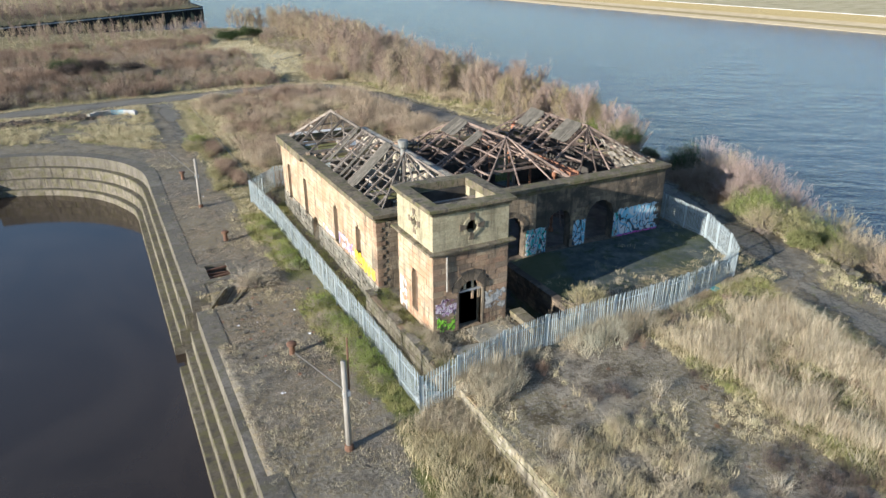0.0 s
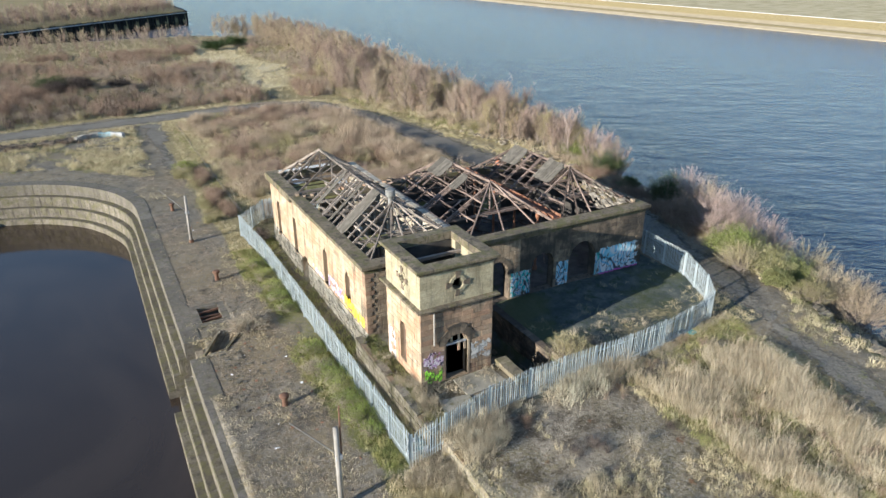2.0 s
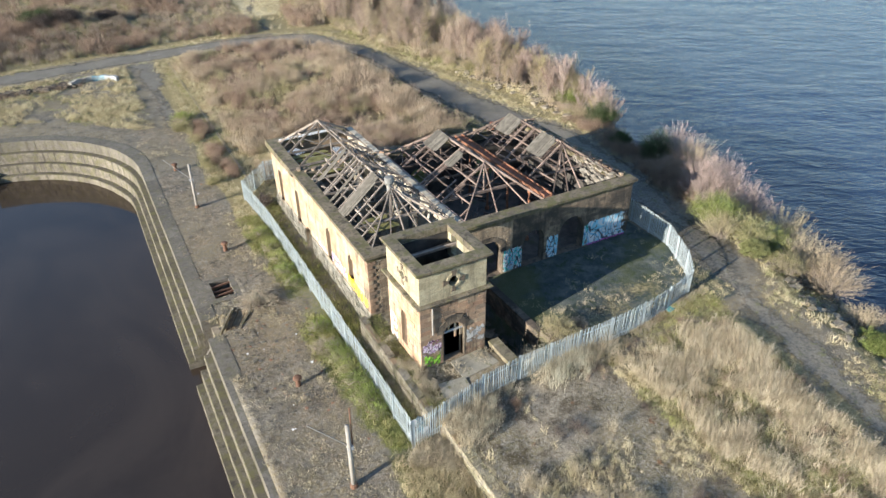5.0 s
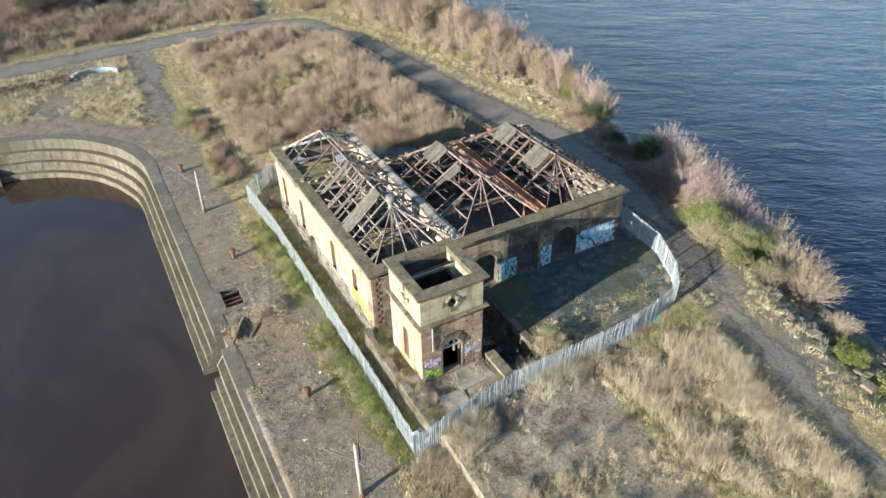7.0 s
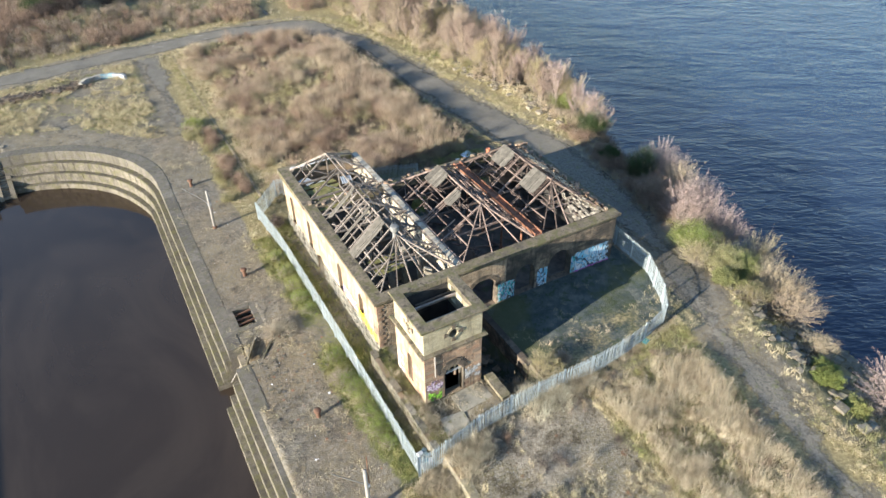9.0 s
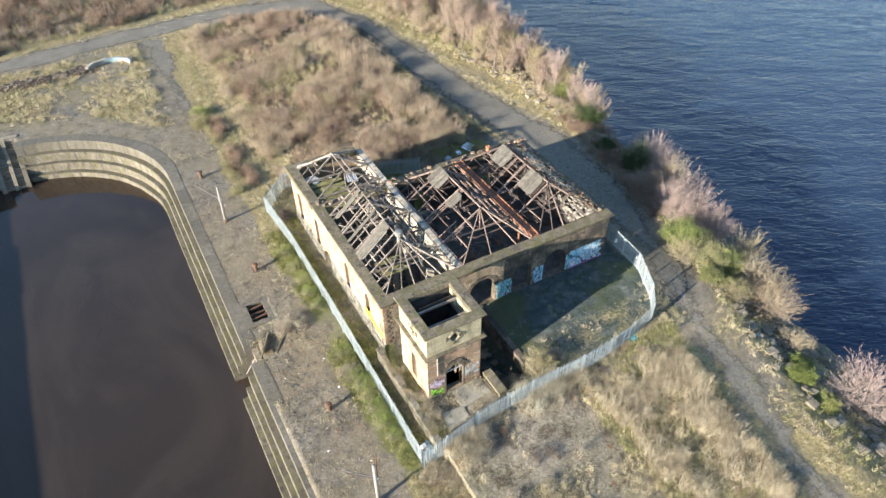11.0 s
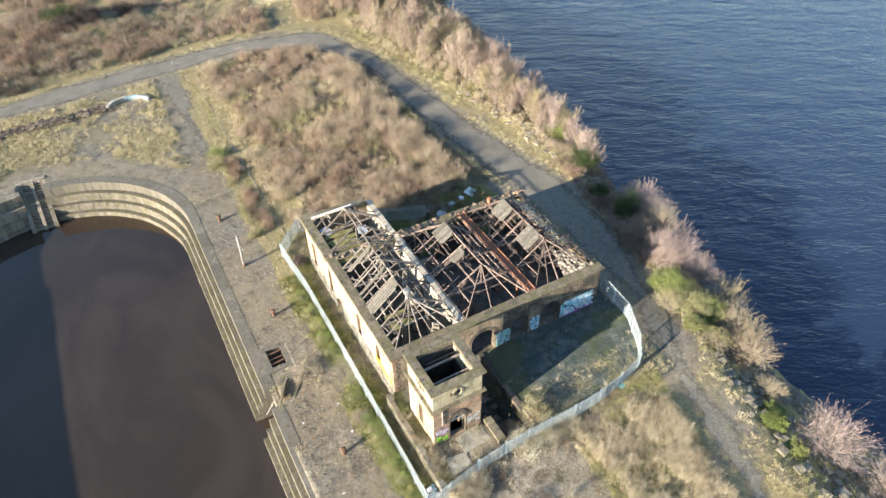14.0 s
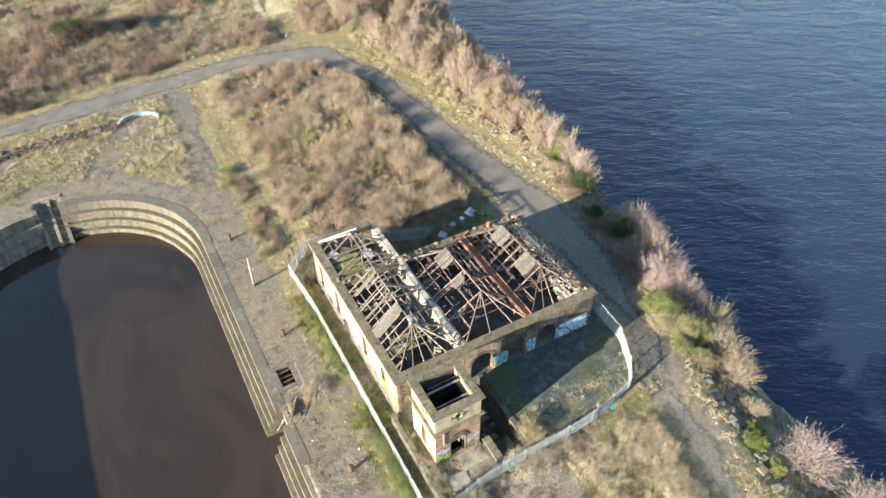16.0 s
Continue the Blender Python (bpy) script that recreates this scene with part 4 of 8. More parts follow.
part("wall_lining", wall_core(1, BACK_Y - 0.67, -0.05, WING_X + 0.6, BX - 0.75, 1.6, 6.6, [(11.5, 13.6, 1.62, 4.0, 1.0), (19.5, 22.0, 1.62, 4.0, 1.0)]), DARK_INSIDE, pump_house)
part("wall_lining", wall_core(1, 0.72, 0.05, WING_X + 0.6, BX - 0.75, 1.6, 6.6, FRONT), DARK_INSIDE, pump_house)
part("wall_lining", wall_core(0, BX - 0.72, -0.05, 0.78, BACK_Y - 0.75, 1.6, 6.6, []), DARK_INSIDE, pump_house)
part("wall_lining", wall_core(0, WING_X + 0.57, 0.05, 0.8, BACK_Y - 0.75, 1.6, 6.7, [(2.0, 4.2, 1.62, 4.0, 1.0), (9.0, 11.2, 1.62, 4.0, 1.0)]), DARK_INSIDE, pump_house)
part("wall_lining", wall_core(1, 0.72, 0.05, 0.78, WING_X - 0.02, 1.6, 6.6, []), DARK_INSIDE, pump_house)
g = Geo()
for x0, x1, y0, y1, z in ((0.7, WING_X, 0.7, BY - 0.65, 1.72), (WING_X + 0.55, BX - 0.7, 0.7, BACK_Y - 0.65, 1.68)):
    g.box(x0, x1, y0, y1, z - 0.4, z)
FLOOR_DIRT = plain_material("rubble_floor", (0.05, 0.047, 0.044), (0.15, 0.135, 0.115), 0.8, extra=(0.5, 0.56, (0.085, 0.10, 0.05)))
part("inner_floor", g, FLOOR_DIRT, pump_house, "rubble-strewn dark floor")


def clad(name, axis, at, out, u0, u1, z0, z1, openings, mat, single=None, **kw):
    """Stones on a wall: those within the stretch named by single are parts of their own, the rest is joined."""
    g = Geo()
    for s in stones(axis, at, out, u0, u1, z0, z1, openings, **kw):
        if single and single[0] <= s[0] and s[1] <= single[1]:
            one = Geo()
            stone_box(one, axis, at, out, s)
            part("stone", one, mat, pump_house)
        else:
            stone_box(g, axis, at, out, s)
    ob = part(name, g, mat, pump_house)
    ob["kind"] = "stuff"
    return ob


# left bays in paler stone, painting the sun patch beside the tower
clad("front_masonry", 1, 0.0, -1, 0.0, 13.35, -1.7, WALL_TOP, FRONT[:1], SUN_PATCH_STONE, gone=0.01, single=(5.5, 17.0))
clad("front_masonry", 1, 0.0, -1, 13.37, BX, -1.7, WALL_TOP, FRONT[1:], SOOT_SHADE_STONE, gone=0.01, single=(5.5, 17.0))
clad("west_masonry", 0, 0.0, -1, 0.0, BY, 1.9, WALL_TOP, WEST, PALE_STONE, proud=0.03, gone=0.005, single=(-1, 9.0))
clad("plinth_masonry", 0, 0.0, -1, 0.0, BY, -0.3, 1.9, WEST, PALE_RUBBLE, proud=0.16, course=0.3, longest=0.8)
clad("east_masonry", 0, BX, 1, 0.0, BACK_Y, 0.6, WALL_TOP, [(4.0, 5.2, 2.6, 4.9, 0.6), (11.0, 12.2, 2.6, 4.9, 0.6)], SANDSTONE)
clad("back_masonry", 1, BACK_Y, 1, WING_X, BX, 1.2, WALL_TOP, [(11.5, 13.6, 1.62, 4.0, 1.0), (19.5, 22.0, 1.62, 4.0, 1.0)], SANDSTONE, course=0.45)
clad("north_masonry", 1, BY, 1, 0.0, WING_X, 0.2, WALL_TOP, [(3.3, 5.0, 1.6, 4.2, 0.8)], SANDSTONE, course=0.45)
# toothed corner stones
for k in range(14):
    w = 0.62 if k % 2 else 0.36
    z = 1.9 + k * 0.345
    part("quoin", Geo().box(-0.07, w, -0.075, 0.5, z, z + 0.32), SANDSTONE, pump_house)
    part("quoin", Geo().box(BX - w, BX + 0.07, -0.075, 0.5, z, z + 0.32), SOOT_SHADE_STONE, pump_house)
# cornice
g = Geo()
cornice_run(g, 0.0, BX, 0.0, BACK_Y, WALL_TOP - 0.05, TOP, 0, 0.36, 0.78)
part("cornice", g, CORNICE, pump_house, "dark mossy projecting stone cornice")
g = Geo()
g.box(-0.34, 0.78, BACK_Y + 0.36, BY + 0.34, WALL_TOP, TOP)
g.box(0.78, WING_X - 0.02, BY - 0.7, BY + 0.34, WALL_TOP, TOP)
part("cornice", g, CORNICE, pump_house)
for k in range(60):
    u = rnd.uniform(0.3, BX - 0.5)
    v = BACK_Y + rnd.uniform(-0.5, 0.2)
    if k % 3 == 0:
        u, v = BX + rnd.uniform(-0.8, 0.2), rnd.uniform(2, BACK_Y)
    s = rnd.uniform(0.12, 0.3)
    part("loose_stone", Geo().box(-s, s, -s * 0.6, s * 0.6, 0, s * 0.7), SANDSTONE, pump_house, at=pose(u, v, TOP + 0.01, 0, 0, rnd.uniform(0, 180)))
# broken inner parapet on the east wall
for k in range(46):
    y, s = 0.9 + k * 0.335, rnd.uniform(0.6, 1.0)
    if rnd.random() < 0.8:
        part("parapet_stone", Geo().box(-0.16 * s, 0.16 * s, -0.16, 0.16, 0, 0.34 * rnd.uniform(0.4, 1.2)), SANDSTONE, pump_house, at=pose(BX - 0.6 + rnd.uniform(-0.06, 0.06), y, TOP + 0.015, 0, 0, rnd.uniform(-9, 9)))
# boarded west windows
BOARD = plain_material("brown_board", (0.09, 0.06, 0.042), (0.15, 0.105, 0.075), 2.0)
for a, c, s, h, r in WEST[:4]:
    g = Geo().box(0.28, 0.34, a, c, s, h + r * 0.55)
    part("window_board", g, BOARD, pump_house)
    part("window_sill", Geo().box(-0.10, 0.25, a - 0.1, c + 0.1, s - 0.16, s), PALE_STONE, pump_house)
# arch rings
for a, c, s, h, r in FRONT:
    k = 13
    for i in range(k):
        t0, t1 = math.pi * i / k, math.pi * (i + 0.94) / k
        cx, rx = (a + c) / 2, (c - a) / 2
        g = Geo()
        pts = []
        for y in (-0.07, 0.1):
            for t, d in ((t0, 0.0), (t1, 0.0), (t1, 0.42), (t0, 0.42)):
                pts.append((cx + (rx + d) * math.cos(t), y, h + (r + d) * math.sin(t)))
        g.hexa(pts)
        part("voussoir", g, SOOT_SHADE_STONE, pump_house)
def paint(parent, axis, at, u0, u1, z0, z1, mat, label, n, size, seed):
    """Sprayed paint: one ragged band of lettering, a few millimetres proud of the stones."""
    r, g = random.Random(seed), Geo()
    k = 2 * n + 1
    us = [u0 + (u1 - u0) * (i + (r.uniform(-0.3, 0.3) if 0 < i < k - 1 else 0)) / (k - 1) for i in range(k)]
    tops = [z1 + size * r.uniform(-0.75, 0.35) for _ in us]
    feet = [z0 + size * r.uniform(-0.3, 0.55) for _ in us]
    feet = [min(b, t - 0.12) for b, t in zip(feet, tops)]
    for d in (at - 0.052, at):
        g.v += [(u, d, z) if axis == 1 else (d, u, z) for line in (feet, tops) for u, z in zip(us, line)]
    for i in range(k - 1):
        g.f.append((i, i + 1, k + i + 1, k + i))
        for a in (0, k):
            g.f.append((a + i, a + i + 1, 2 * k + a + i + 1, 2 * k + a + i))
    for i in (0, k - 1):
        g.f.append((i, k + i, 3 * k + i, 2 * k + i))
    return part("graffiti", g, mat, parent, label)


# paint on the walls
for x0, x1, z0, z1, mat, lab in ((21.75, 26.25, 1.75, 4.15, G_BLUE, "large pale blue and white spray painting"), (12.5, 14.35, 1.7, 3.9, G_TEAL, "turquoise and white spray paint"), (17.05, 18.25, 1.7, 3.9, G_BLUE, "blue spray paint"), (21.25, 21.7, 1.75, 4.0, G_TEAL, "pale spray paint strip"), (21.75, 26.2, 1.66, 1.78, G_MAGENTA, "magenta paint line")):
    paint(pump_house, 1, -0.01 if mat is G_MAGENTA else -0.006, x0, x1, z0, z1, mat, lab, int(3 + 3 * (x1 - x0)), 0.13, int(x0 * 10))
paint(pump_house, 0, 0.0, 0.5, 4.7, 1.95, 3.0, G_YELLOW, "yellow spray paint", 12, 0.42, 1)
paint(pump_house, 0, 0.0, 4.9, 8.4, 2.1, 3.2, G_VIOLET, "white and violet spray paint", 12, 0.4, 2)
paint(pump_house, 0, 0.0, 9.6, 12.6, 2.0, 2.5, G_VIOLET, "faded white and violet spray paint", 7, 0.34, 3)

# ---------- roofs ----------
def hip_roof(x0, x1, y0, y1, xr, ya, yb, z0, zr, mat, gap, seed, spacing=1.05, sag=0.12, west=1.0, east=1.0, purlins=(0.3, 0.62), bare=(0, 0)):
    r = random.Random(seed)
    frame_geo = Geo()
    for p, q in (((x0, y0, z0), (x1, y0, z0)), ((x0, y1, z0), (x1, y1, z0)), ((x0, y0, z0), (x0, y1, z0)), ((x1, y0, z0), (x1, y1, z0))):
        frame_geo.beam(p, q, 0.16, 0.12)
    part_frame = part("roof_frame", frame_geo, mat, pump_house, "charred and weathered roof frame")

    def add(name, p, q, w, h):
        part(name, Geo().beam(p, q, w, h), mat, part_frame)

    def ridge_z(y):
        return zr - sag * math.sin(math.pi * (y - ya) / (yb - ya)) + r.uniform(-0.04, 0.04)

    y = ya
    while y < yb - 0.01:
        e = min(y + 3.2, yb)
        add("ridge_beam", (xr, y, ridge_z(y)), (xr + r.uniform(-0.05, 0.05), e, ridge_z(e)), 0.07, 0.2)
        y = e
    for cx, cy, ry in ((x0, y0, ya), (x1, y0, ya), (x0, y1, yb), (x1, y1, yb)):
        add("hip_rafter", (cx, cy, z0), (xr, ry, zr), 0.1, 0.18)
    for side, cx in ((-1, x0), (1, x1)):
        live = west if side < 0 else east
        for f in purlins:
            px, pz = xr + (cx - xr) * (1 - f), z0 + (zr - z0) * f
            a, b2 = y0 + (ya - y0) * f, y1 + (yb - y1) * f
            y = a
            while y < b2 - 0.1:
                e = min(y + r.uniform(2.6, 3.6), b2)
                if r.random() < 0.55 + 0.4 * live and not (side < 0 and bare[0] < (y + e) / 2 < bare[1]):
                    add("purlin", (px, y, pz - 0.1), (px + r.uniform(-0.06, 0.06), e, pz - 0.1 + r.uniform(-0.12, 0.03)), 0.09, 0.14)
                y = e
        y = y0 + spacing * 0.7
        while y < y1 - 0.3:
            f = (y - y0) / (ya - y0) if y < ya else (y1 - y) / (y1 - yb) if y > yb else 1.0
            top = Vector((cx + (xr - cx) * f, y, z0 + (zr - z0) * f))
            foot = Vector((cx, y + r.uniform(-0.08, 0.08), z0))
            if r.random() < live and not (side < 0 and bare[0] < y < bare[1]):
                u, v = 0.0, 1.0
                if r.random() < gap:
                    if r.random() < 0.5:
                        v = r.uniform(0.3, 0.8)
                    else:
                        u = r.uniform(0.2, 0.6)
                p, q = foot.lerp(top, u), foot.lerp(top, v)
                q.z -= r.uniform(0, 0.1)
                add("rafter", p, q, 0.075, 0.12)
                if r.random() < 0.3:
                    s = Vector((0, r.uniform(0.16, 0.4), -0.03))
                    add("rafter", p + s, q + s * 0.6, 0.06, 0.1)
            y += spacing * r.uniform(0.85, 1.15)
    # a fan of jack rafters on each hip, meeting near the ridge's end
    for cy, ry in ((y0, ya), (y1, yb)):
        for k, u in enumerate((0.22, 0.4, 0.58, 0.78)):
            if r.random() < 0.9 - gap * 0.5:
                x = x0 + (x1 - x0) * u
                add("rafter", (x, cy, z0), (xr + (x - xr) * 0.12, ry + (cy - ry) * 0.05, zr - 0.12), 0.08, 0.12)
        f = 0.45
        add("purlin", (x0 + (xr - x0) * f, cy + (ry - cy) * f, z0 + (zr - z0) * f - 0.1), (x1 + (xr - x1) * f, cy + (ry - cy) * f, z0 + (zr - z0) * f - 0.1), 0.08, 0.12)
    # trusses
    k = max(2, int((yb - ya) / 3.4))
    for i in range(k + 1):
        y = ya + (yb - ya) * i / k
        add("tie_beam", (x0, y, z0 + 0.05), (x1, y, z0 + 0.05 + r.uniform(-0.1, 0.05)), 0.13, 0.2)
        add("principal_rafter", (x0, y, z0 + 0.05), (xr, y, zr - 0.2), 0.11, 0.18)
        add("principal_rafter", (x1, y, z0 + 0.05), (xr, y, zr - 0.2), 0.11, 0.18)
        add("king_post", (xr, y, z0 + 0.1), (xr, y + 0.01, zr - 0.15), 0.11, 0.11)
        for sx in (x0, x1):
            add("strut", (xr, y, z0 + 0.35), (xr + (sx - xr) * 0.5, y, z0 + (zr - z0) * 0.5 - 0.15), 0.09, 0.09)
    # tiling battens left on the rafters
    for k in range(64):
        west_side = r.random() < 0.5
        cx = x0 if west_side else x1
        f = r.uniform(0.06, 0.97)
        a, b2 = y0 + (ya - y0) * f, y1 + (yb - y1) * f
        y = r.uniform(a, b2 - 0.4)
        if west_side and bare[0] < y < bare[1]:
            continue
        e = min(b2, y + r.uniform(0.5, 2.2))
        px, pz = cx + (xr - cx) * f, z0 + (zr - z0) * f + 0.08
        add("batten", (px, y, pz), (px + r.uniform(-0.1, 0.1), e, pz + r.uniform(-0.1, 0.02)), 0.055, 0.035)
    # odd slipped and broken lengths
    for _ in range(14):
        x, y = r.uniform(x0 + 0.5, x1 - 0.8), r.uniform(y0 + 0.5, y1 - 1.5)
        l, a = r.uniform(0.8, 2.2), r.uniform(0, 3.14)
        add("broken_rafter", (x, y, z0 + r.uniform(-0.6, 0.5)), (x + l * math.cos(a), y + l * math.sin(a), z0 + r.uniform(-0.5, 1.0)), 0.06, 0.1)
    return part_frame


def sheathing(frame_ob, name, corners, n, mat, along=0, keep=1.0, seed=1, t=0.03):
    """Boards side by side over a quad p00, p10, p11, p01; n boards along its first direction."""
    r = random.Random(seed)
    p00, p10, p11, p01 = (Vector(c) for c in corners)
    nrm = (p10 - p00).cross(p01 - p00).normalized()
    if nrm.z < 0:
        nrm = -nrm
    for i in range(n):
        if r.random() > keep:
            continue
        a, c = i / n, (i + 0.93) / n
        lo, hi = (0.0, 1.0) if r.random() < 0.8 else (r.uniform(0, 0.08), r.uniform(0.85, 1.0))
        q = [p00.lerp(p10, a).lerp(p01.lerp(p11, a), lo), p00.lerp(p10, c).lerp(p01.lerp(p11, c), lo), p00.lerp(p10, c).lerp(p01.lerp(p11, c), hi), p00.lerp(p10, a).lerp(p01.lerp(p11, a), hi)]
        off = nrm * (0.1 + r.uniform(0, 0.03)) + Vector((0, r.uniform(-0.03, 0.03), 0))
        g = Geo().hexa([v + off for v in q] + [v + off + nrm * t for v in q])
        part(name, g, mat, frame_ob)


Z0, ZR = 7.32, 10.2
roof_l = hip_roof(0.75, 8.25, 0.75, BY - 0.6, 4.1, 4.2, 21.3, Z0, ZR, TIMBER, 0.25, 3, west=0.95, east=0.3, spacing=1.2, purlins=(0.28, 0.52, 0.78), bare=(14.8, 22.0))
roof_m = hip_roof(9.0, 17.0, 0.75, BACK_Y - 0.6, 13.3, 4.7, 12.6, Z0, ZR, RED_TIMBER, 0.4, 8, west=0.6, east=0.7, spacing=1.3)
roof_r = hip_roof(17.9, BX - 0.7, 0.75, BACK_Y - 0.6, 21.6, 4.7, 12.9, Z0, ZR, RED_TIMBER, 0.3, 11, west=0.75, east=0.95, spacing=1.2)


def on_slope(cx, xr, f, y):
    return (cx + (xr - cx) * f, y, Z0 + (ZR - Z0) * f)


for y0, y1, fa, fb in ((6.1, 7.5, 0.0, 1.0), (9.3, 9.7, 0.0, 1.0), (13.0, 13.6, 0.1, 1.0)):
    sheathing(roof_l, "sarking_board", [on_slope(0.75, 4.1, fa, y0), on_slope(0.75, 4.1, fa, y1), on_slope(0.75, 4.1, fb, y1), on_slope(0.75, 4.1, fb, y0)], max(3, int((y1 - y0) / 0.2)), GREY_BOARD)
for y0, y1, fa, fb in ((10.6, 13.0, 0.62, 1.0), (7.2, 8.4, 0.55, 0.9)):
    sheathing(roof_m, "sarking_board", [on_slope(9.0, 13.3, fa, y0), on_slope(9.0, 13.3, fa, y1), on_slope(9.0, 13.3, fb, y1), on_slope(9.0, 13.3, fb, y0)], int((y1 - y0) / 0.25), GREY_BOARD)
for y0, y1, fa, fb in ((10.8, 13.2, 0.55, 1.0), (5.2, 7.6, 0.5, 1.0)):
    sheathing(roof_r, "sarking_board", [on_slope(17.9, 21.6, fa, y0), on_slope(17.9, 21.6, fa, y1), on_slope(17.9, 21.6, fb, y1), on_slope(17.9, 21.6, fb, y0)], int((y1 - y0) / 0.25), GREY_BOARD)
TAN_BOARD = plain_material("pale_broken_slates", (0.25, 0.205, 0.15), (0.47, 0.40, 0.30), 2.0, piece=0.6)
for k in range(11):
    f0, f1 = 0.03 + k * 0.058, 0.03 + k * 0.058 + 0.055
    sheathing(roof_r, "broken_slate", [on_slope(25.7, 21.6, f0, 4.5), on_slope(25.7, 21.6, f0, 14), on_slope(25.7, 21.6, f1, 14), on_slope(25.7, 21.6, f1, 4.5)], 38, TAN_BOARD, keep=0.62 - 0.035 * k, seed=k)
    a, c = 0.75 + 3.95 * f0, 0.75 + 3.95 * f1
    z0, z1 = Z0 + (ZR - Z0) * f0, Z0 + (ZR - Z0) * f1
    xa, xc = 25.7 - 4.1 * f0, 25.7 - 4.1 * f1
    sheathing(roof_r, "broken_slate", [(21.8, a, z0), (xa, a, z0), (xc, c, z1), (21.8, c, z1)], 16, TAN_BOARD, keep=0.62 - 0.03 * k, seed=k + 40)
MOSS = plain_material("mossy_loft_boards", (0.10, 0.10, 0.035), (0.24, 0.22, 0.09), 1.3)
sheathing(roof_l, "loft_board", [(1.0, 15.6, 7.0), (1.0, 21.0, 7.0), (4.6, 21.0, 7.0), (4.6, 15.6, 7.0)], 16, MOSS, keep=0.8, seed=5)
sheathing(roof_l, "loft_board", [(1.6, 2.6, 7.0), (1.6, 5.6, 7.0), (4.4, 5.6, 7.0), (4.4, 2.6, 7.0)], 9, MOSS, keep=0.7, seed=6)
# valley gutter
g = Geo()
g.box(17.03, 17.10, 0.8, BACK_Y - 0.5, 7.2, 7.72)
g.box(17.80, 17.87, 0.8, BACK_Y - 0.5, 7.2, 7.72)
g.box(17.10, 17.80, 0.8, BACK_Y - 0.5, 7.42, 7.5)
part("valley_gutter", g, RUST, pump_house, "rusty iron valley gutter")
for y in np.arange(1.5, BACK_Y - 0.8, 1.6):
    part("gutter_strap", Geo().box(17.0, 17.9, float(y), float(y) + 0.08, 7.72, 7.75), RUST, pump_house)
for y in (3.5, 7.0, 10.5, 14.0):
    part("iron_column", Geo().lathe([(0.22, 1.68), (0.22, 1.95), (0.13, 2.05), (0.11, 6.5), (0.2, 6.7), (0.22, 7.42)], 10, 17.45, y), RUST, pump_house)
VENT_GREY = plain_material("dull_zinc", (0.15, 0.15, 0.14), (0.27, 0.27, 0.255), 3.0, 0.7, 0.2)
part("roof_ventilator", Geo().lathe([(0.28, 9.6), (0.22, 10.0), (0.2, 10.5), (0.33, 10.55), (0.38, 10.63), (0.38, 11.05), (0.34, 11.1), (0.1, 11.14)], 14, 4.1, 4.4), VENT_GREY, pump_house, "pale grey round metal roof ventilator")
TERRACOTTA = plain_material("terracotta", (0.38, 0.13, 0.07), (0.52, 0.20, 0.11), 4.0, 0.8)
pot = thing("chimney_pot", "orange terracotta chimney pot on the back wall", "chimney pot", at=pose(21.7, 16.55, TOP + 0.01))
part("shaft", Geo().lathe([(0.27, 0.0), (0.23, 0.12), (0.19, 0.55)], 14), TERRACOTTA, pot, smooth=True)
part("rim", Geo().lathe([(0.19, 0.55), (0.26, 0.58), (0.26, 0.68), (0.2, 0.72), (0.15, 0.66)], 14), TERRACOTTA, pot, smooth=True)
for x, y, w, d, z, tilt in ((6.1, 2.4, 0.55, 0.16, 7.3, 3), (6.8, 4.6, 0.3, 0.14, 7.6, -5), (5.9, 7.9, 0.5, 0.15, 7.1, 4), (6.6, 11.2, 0.35, 0.14, 7.7, 6), (5.6, 14.2, 0.6, 0.16, 6.9, -4), (6.9, 17.0, 0.4, 0.15, 7.5, 3), (5.9, 19.4, 0.45, 0.15, 7.2, -3)):
    g = Geo().hexa([(-w, -d, 0), (w, -d, 0), (w, d, 0), (-w, d, 0), (-w * 0.8, -d * 0.8, z - 1.7), (w * 0.5, -d * 0.8, z - 2.1), (w * 0.5, d * 0.8, z - 2.1), (-w * 0.8, d * 0.8, z - 1.7)])
    part("plaster_remnant", g, PLASTER, pump_house, "broken upright piece of whitewashed wall", at=pose(x, y, 1.7, tilt, tilt * 0.6, rnd.uniform(-12, 12)))
ZINC = plain_material("grey_corrugated_zinc", (0.34, 0.36, 0.37), (0.52, 0.54, 0.55), 1.5, 0.5, 0.3)
for x, y, turn in ((1.5, 20.9, 25), (4.9, 19.4, -12)):
    g = Geo()
    for k in range(9):
        g.hexa([(k * 0.13, 0, 0.03 * (k % 2)), (k * 0.13 + 0.13, 0, 0.03 * (1 - k % 2)), (k * 0.13 + 0.13, 1.5, 0.03 * (1 - k % 2)), (k * 0.13, 1.5, 0.03 * (k % 2)), (k * 0.13, 0, 0.03 * (k % 2) + 0.012), (k * 0.13 + 0.13, 0, 0.03 * (1 - k % 2) + 0.012), (k * 0.13 + 0.13, 1.5, 0.03 * (1 - k % 2) + 0.012), (k * 0.13, 1.5, 0.03 * (k % 2) + 0.012)])
    tagged(part("corrugated_sheet", g, ZINC, at=pose(x, y, 7.16, 2, 3, turn)), "loose grey corrugated sheet on the loft boards", "sheet", "corrugated sheets")
part("eave_board", Geo().beam((0.9, BY - 0.62, 7.5), (6.2, BY - 0.6, 7.52), 0.12, 0.2), WHITE_SHEET, pump_house, "white painted eave board")
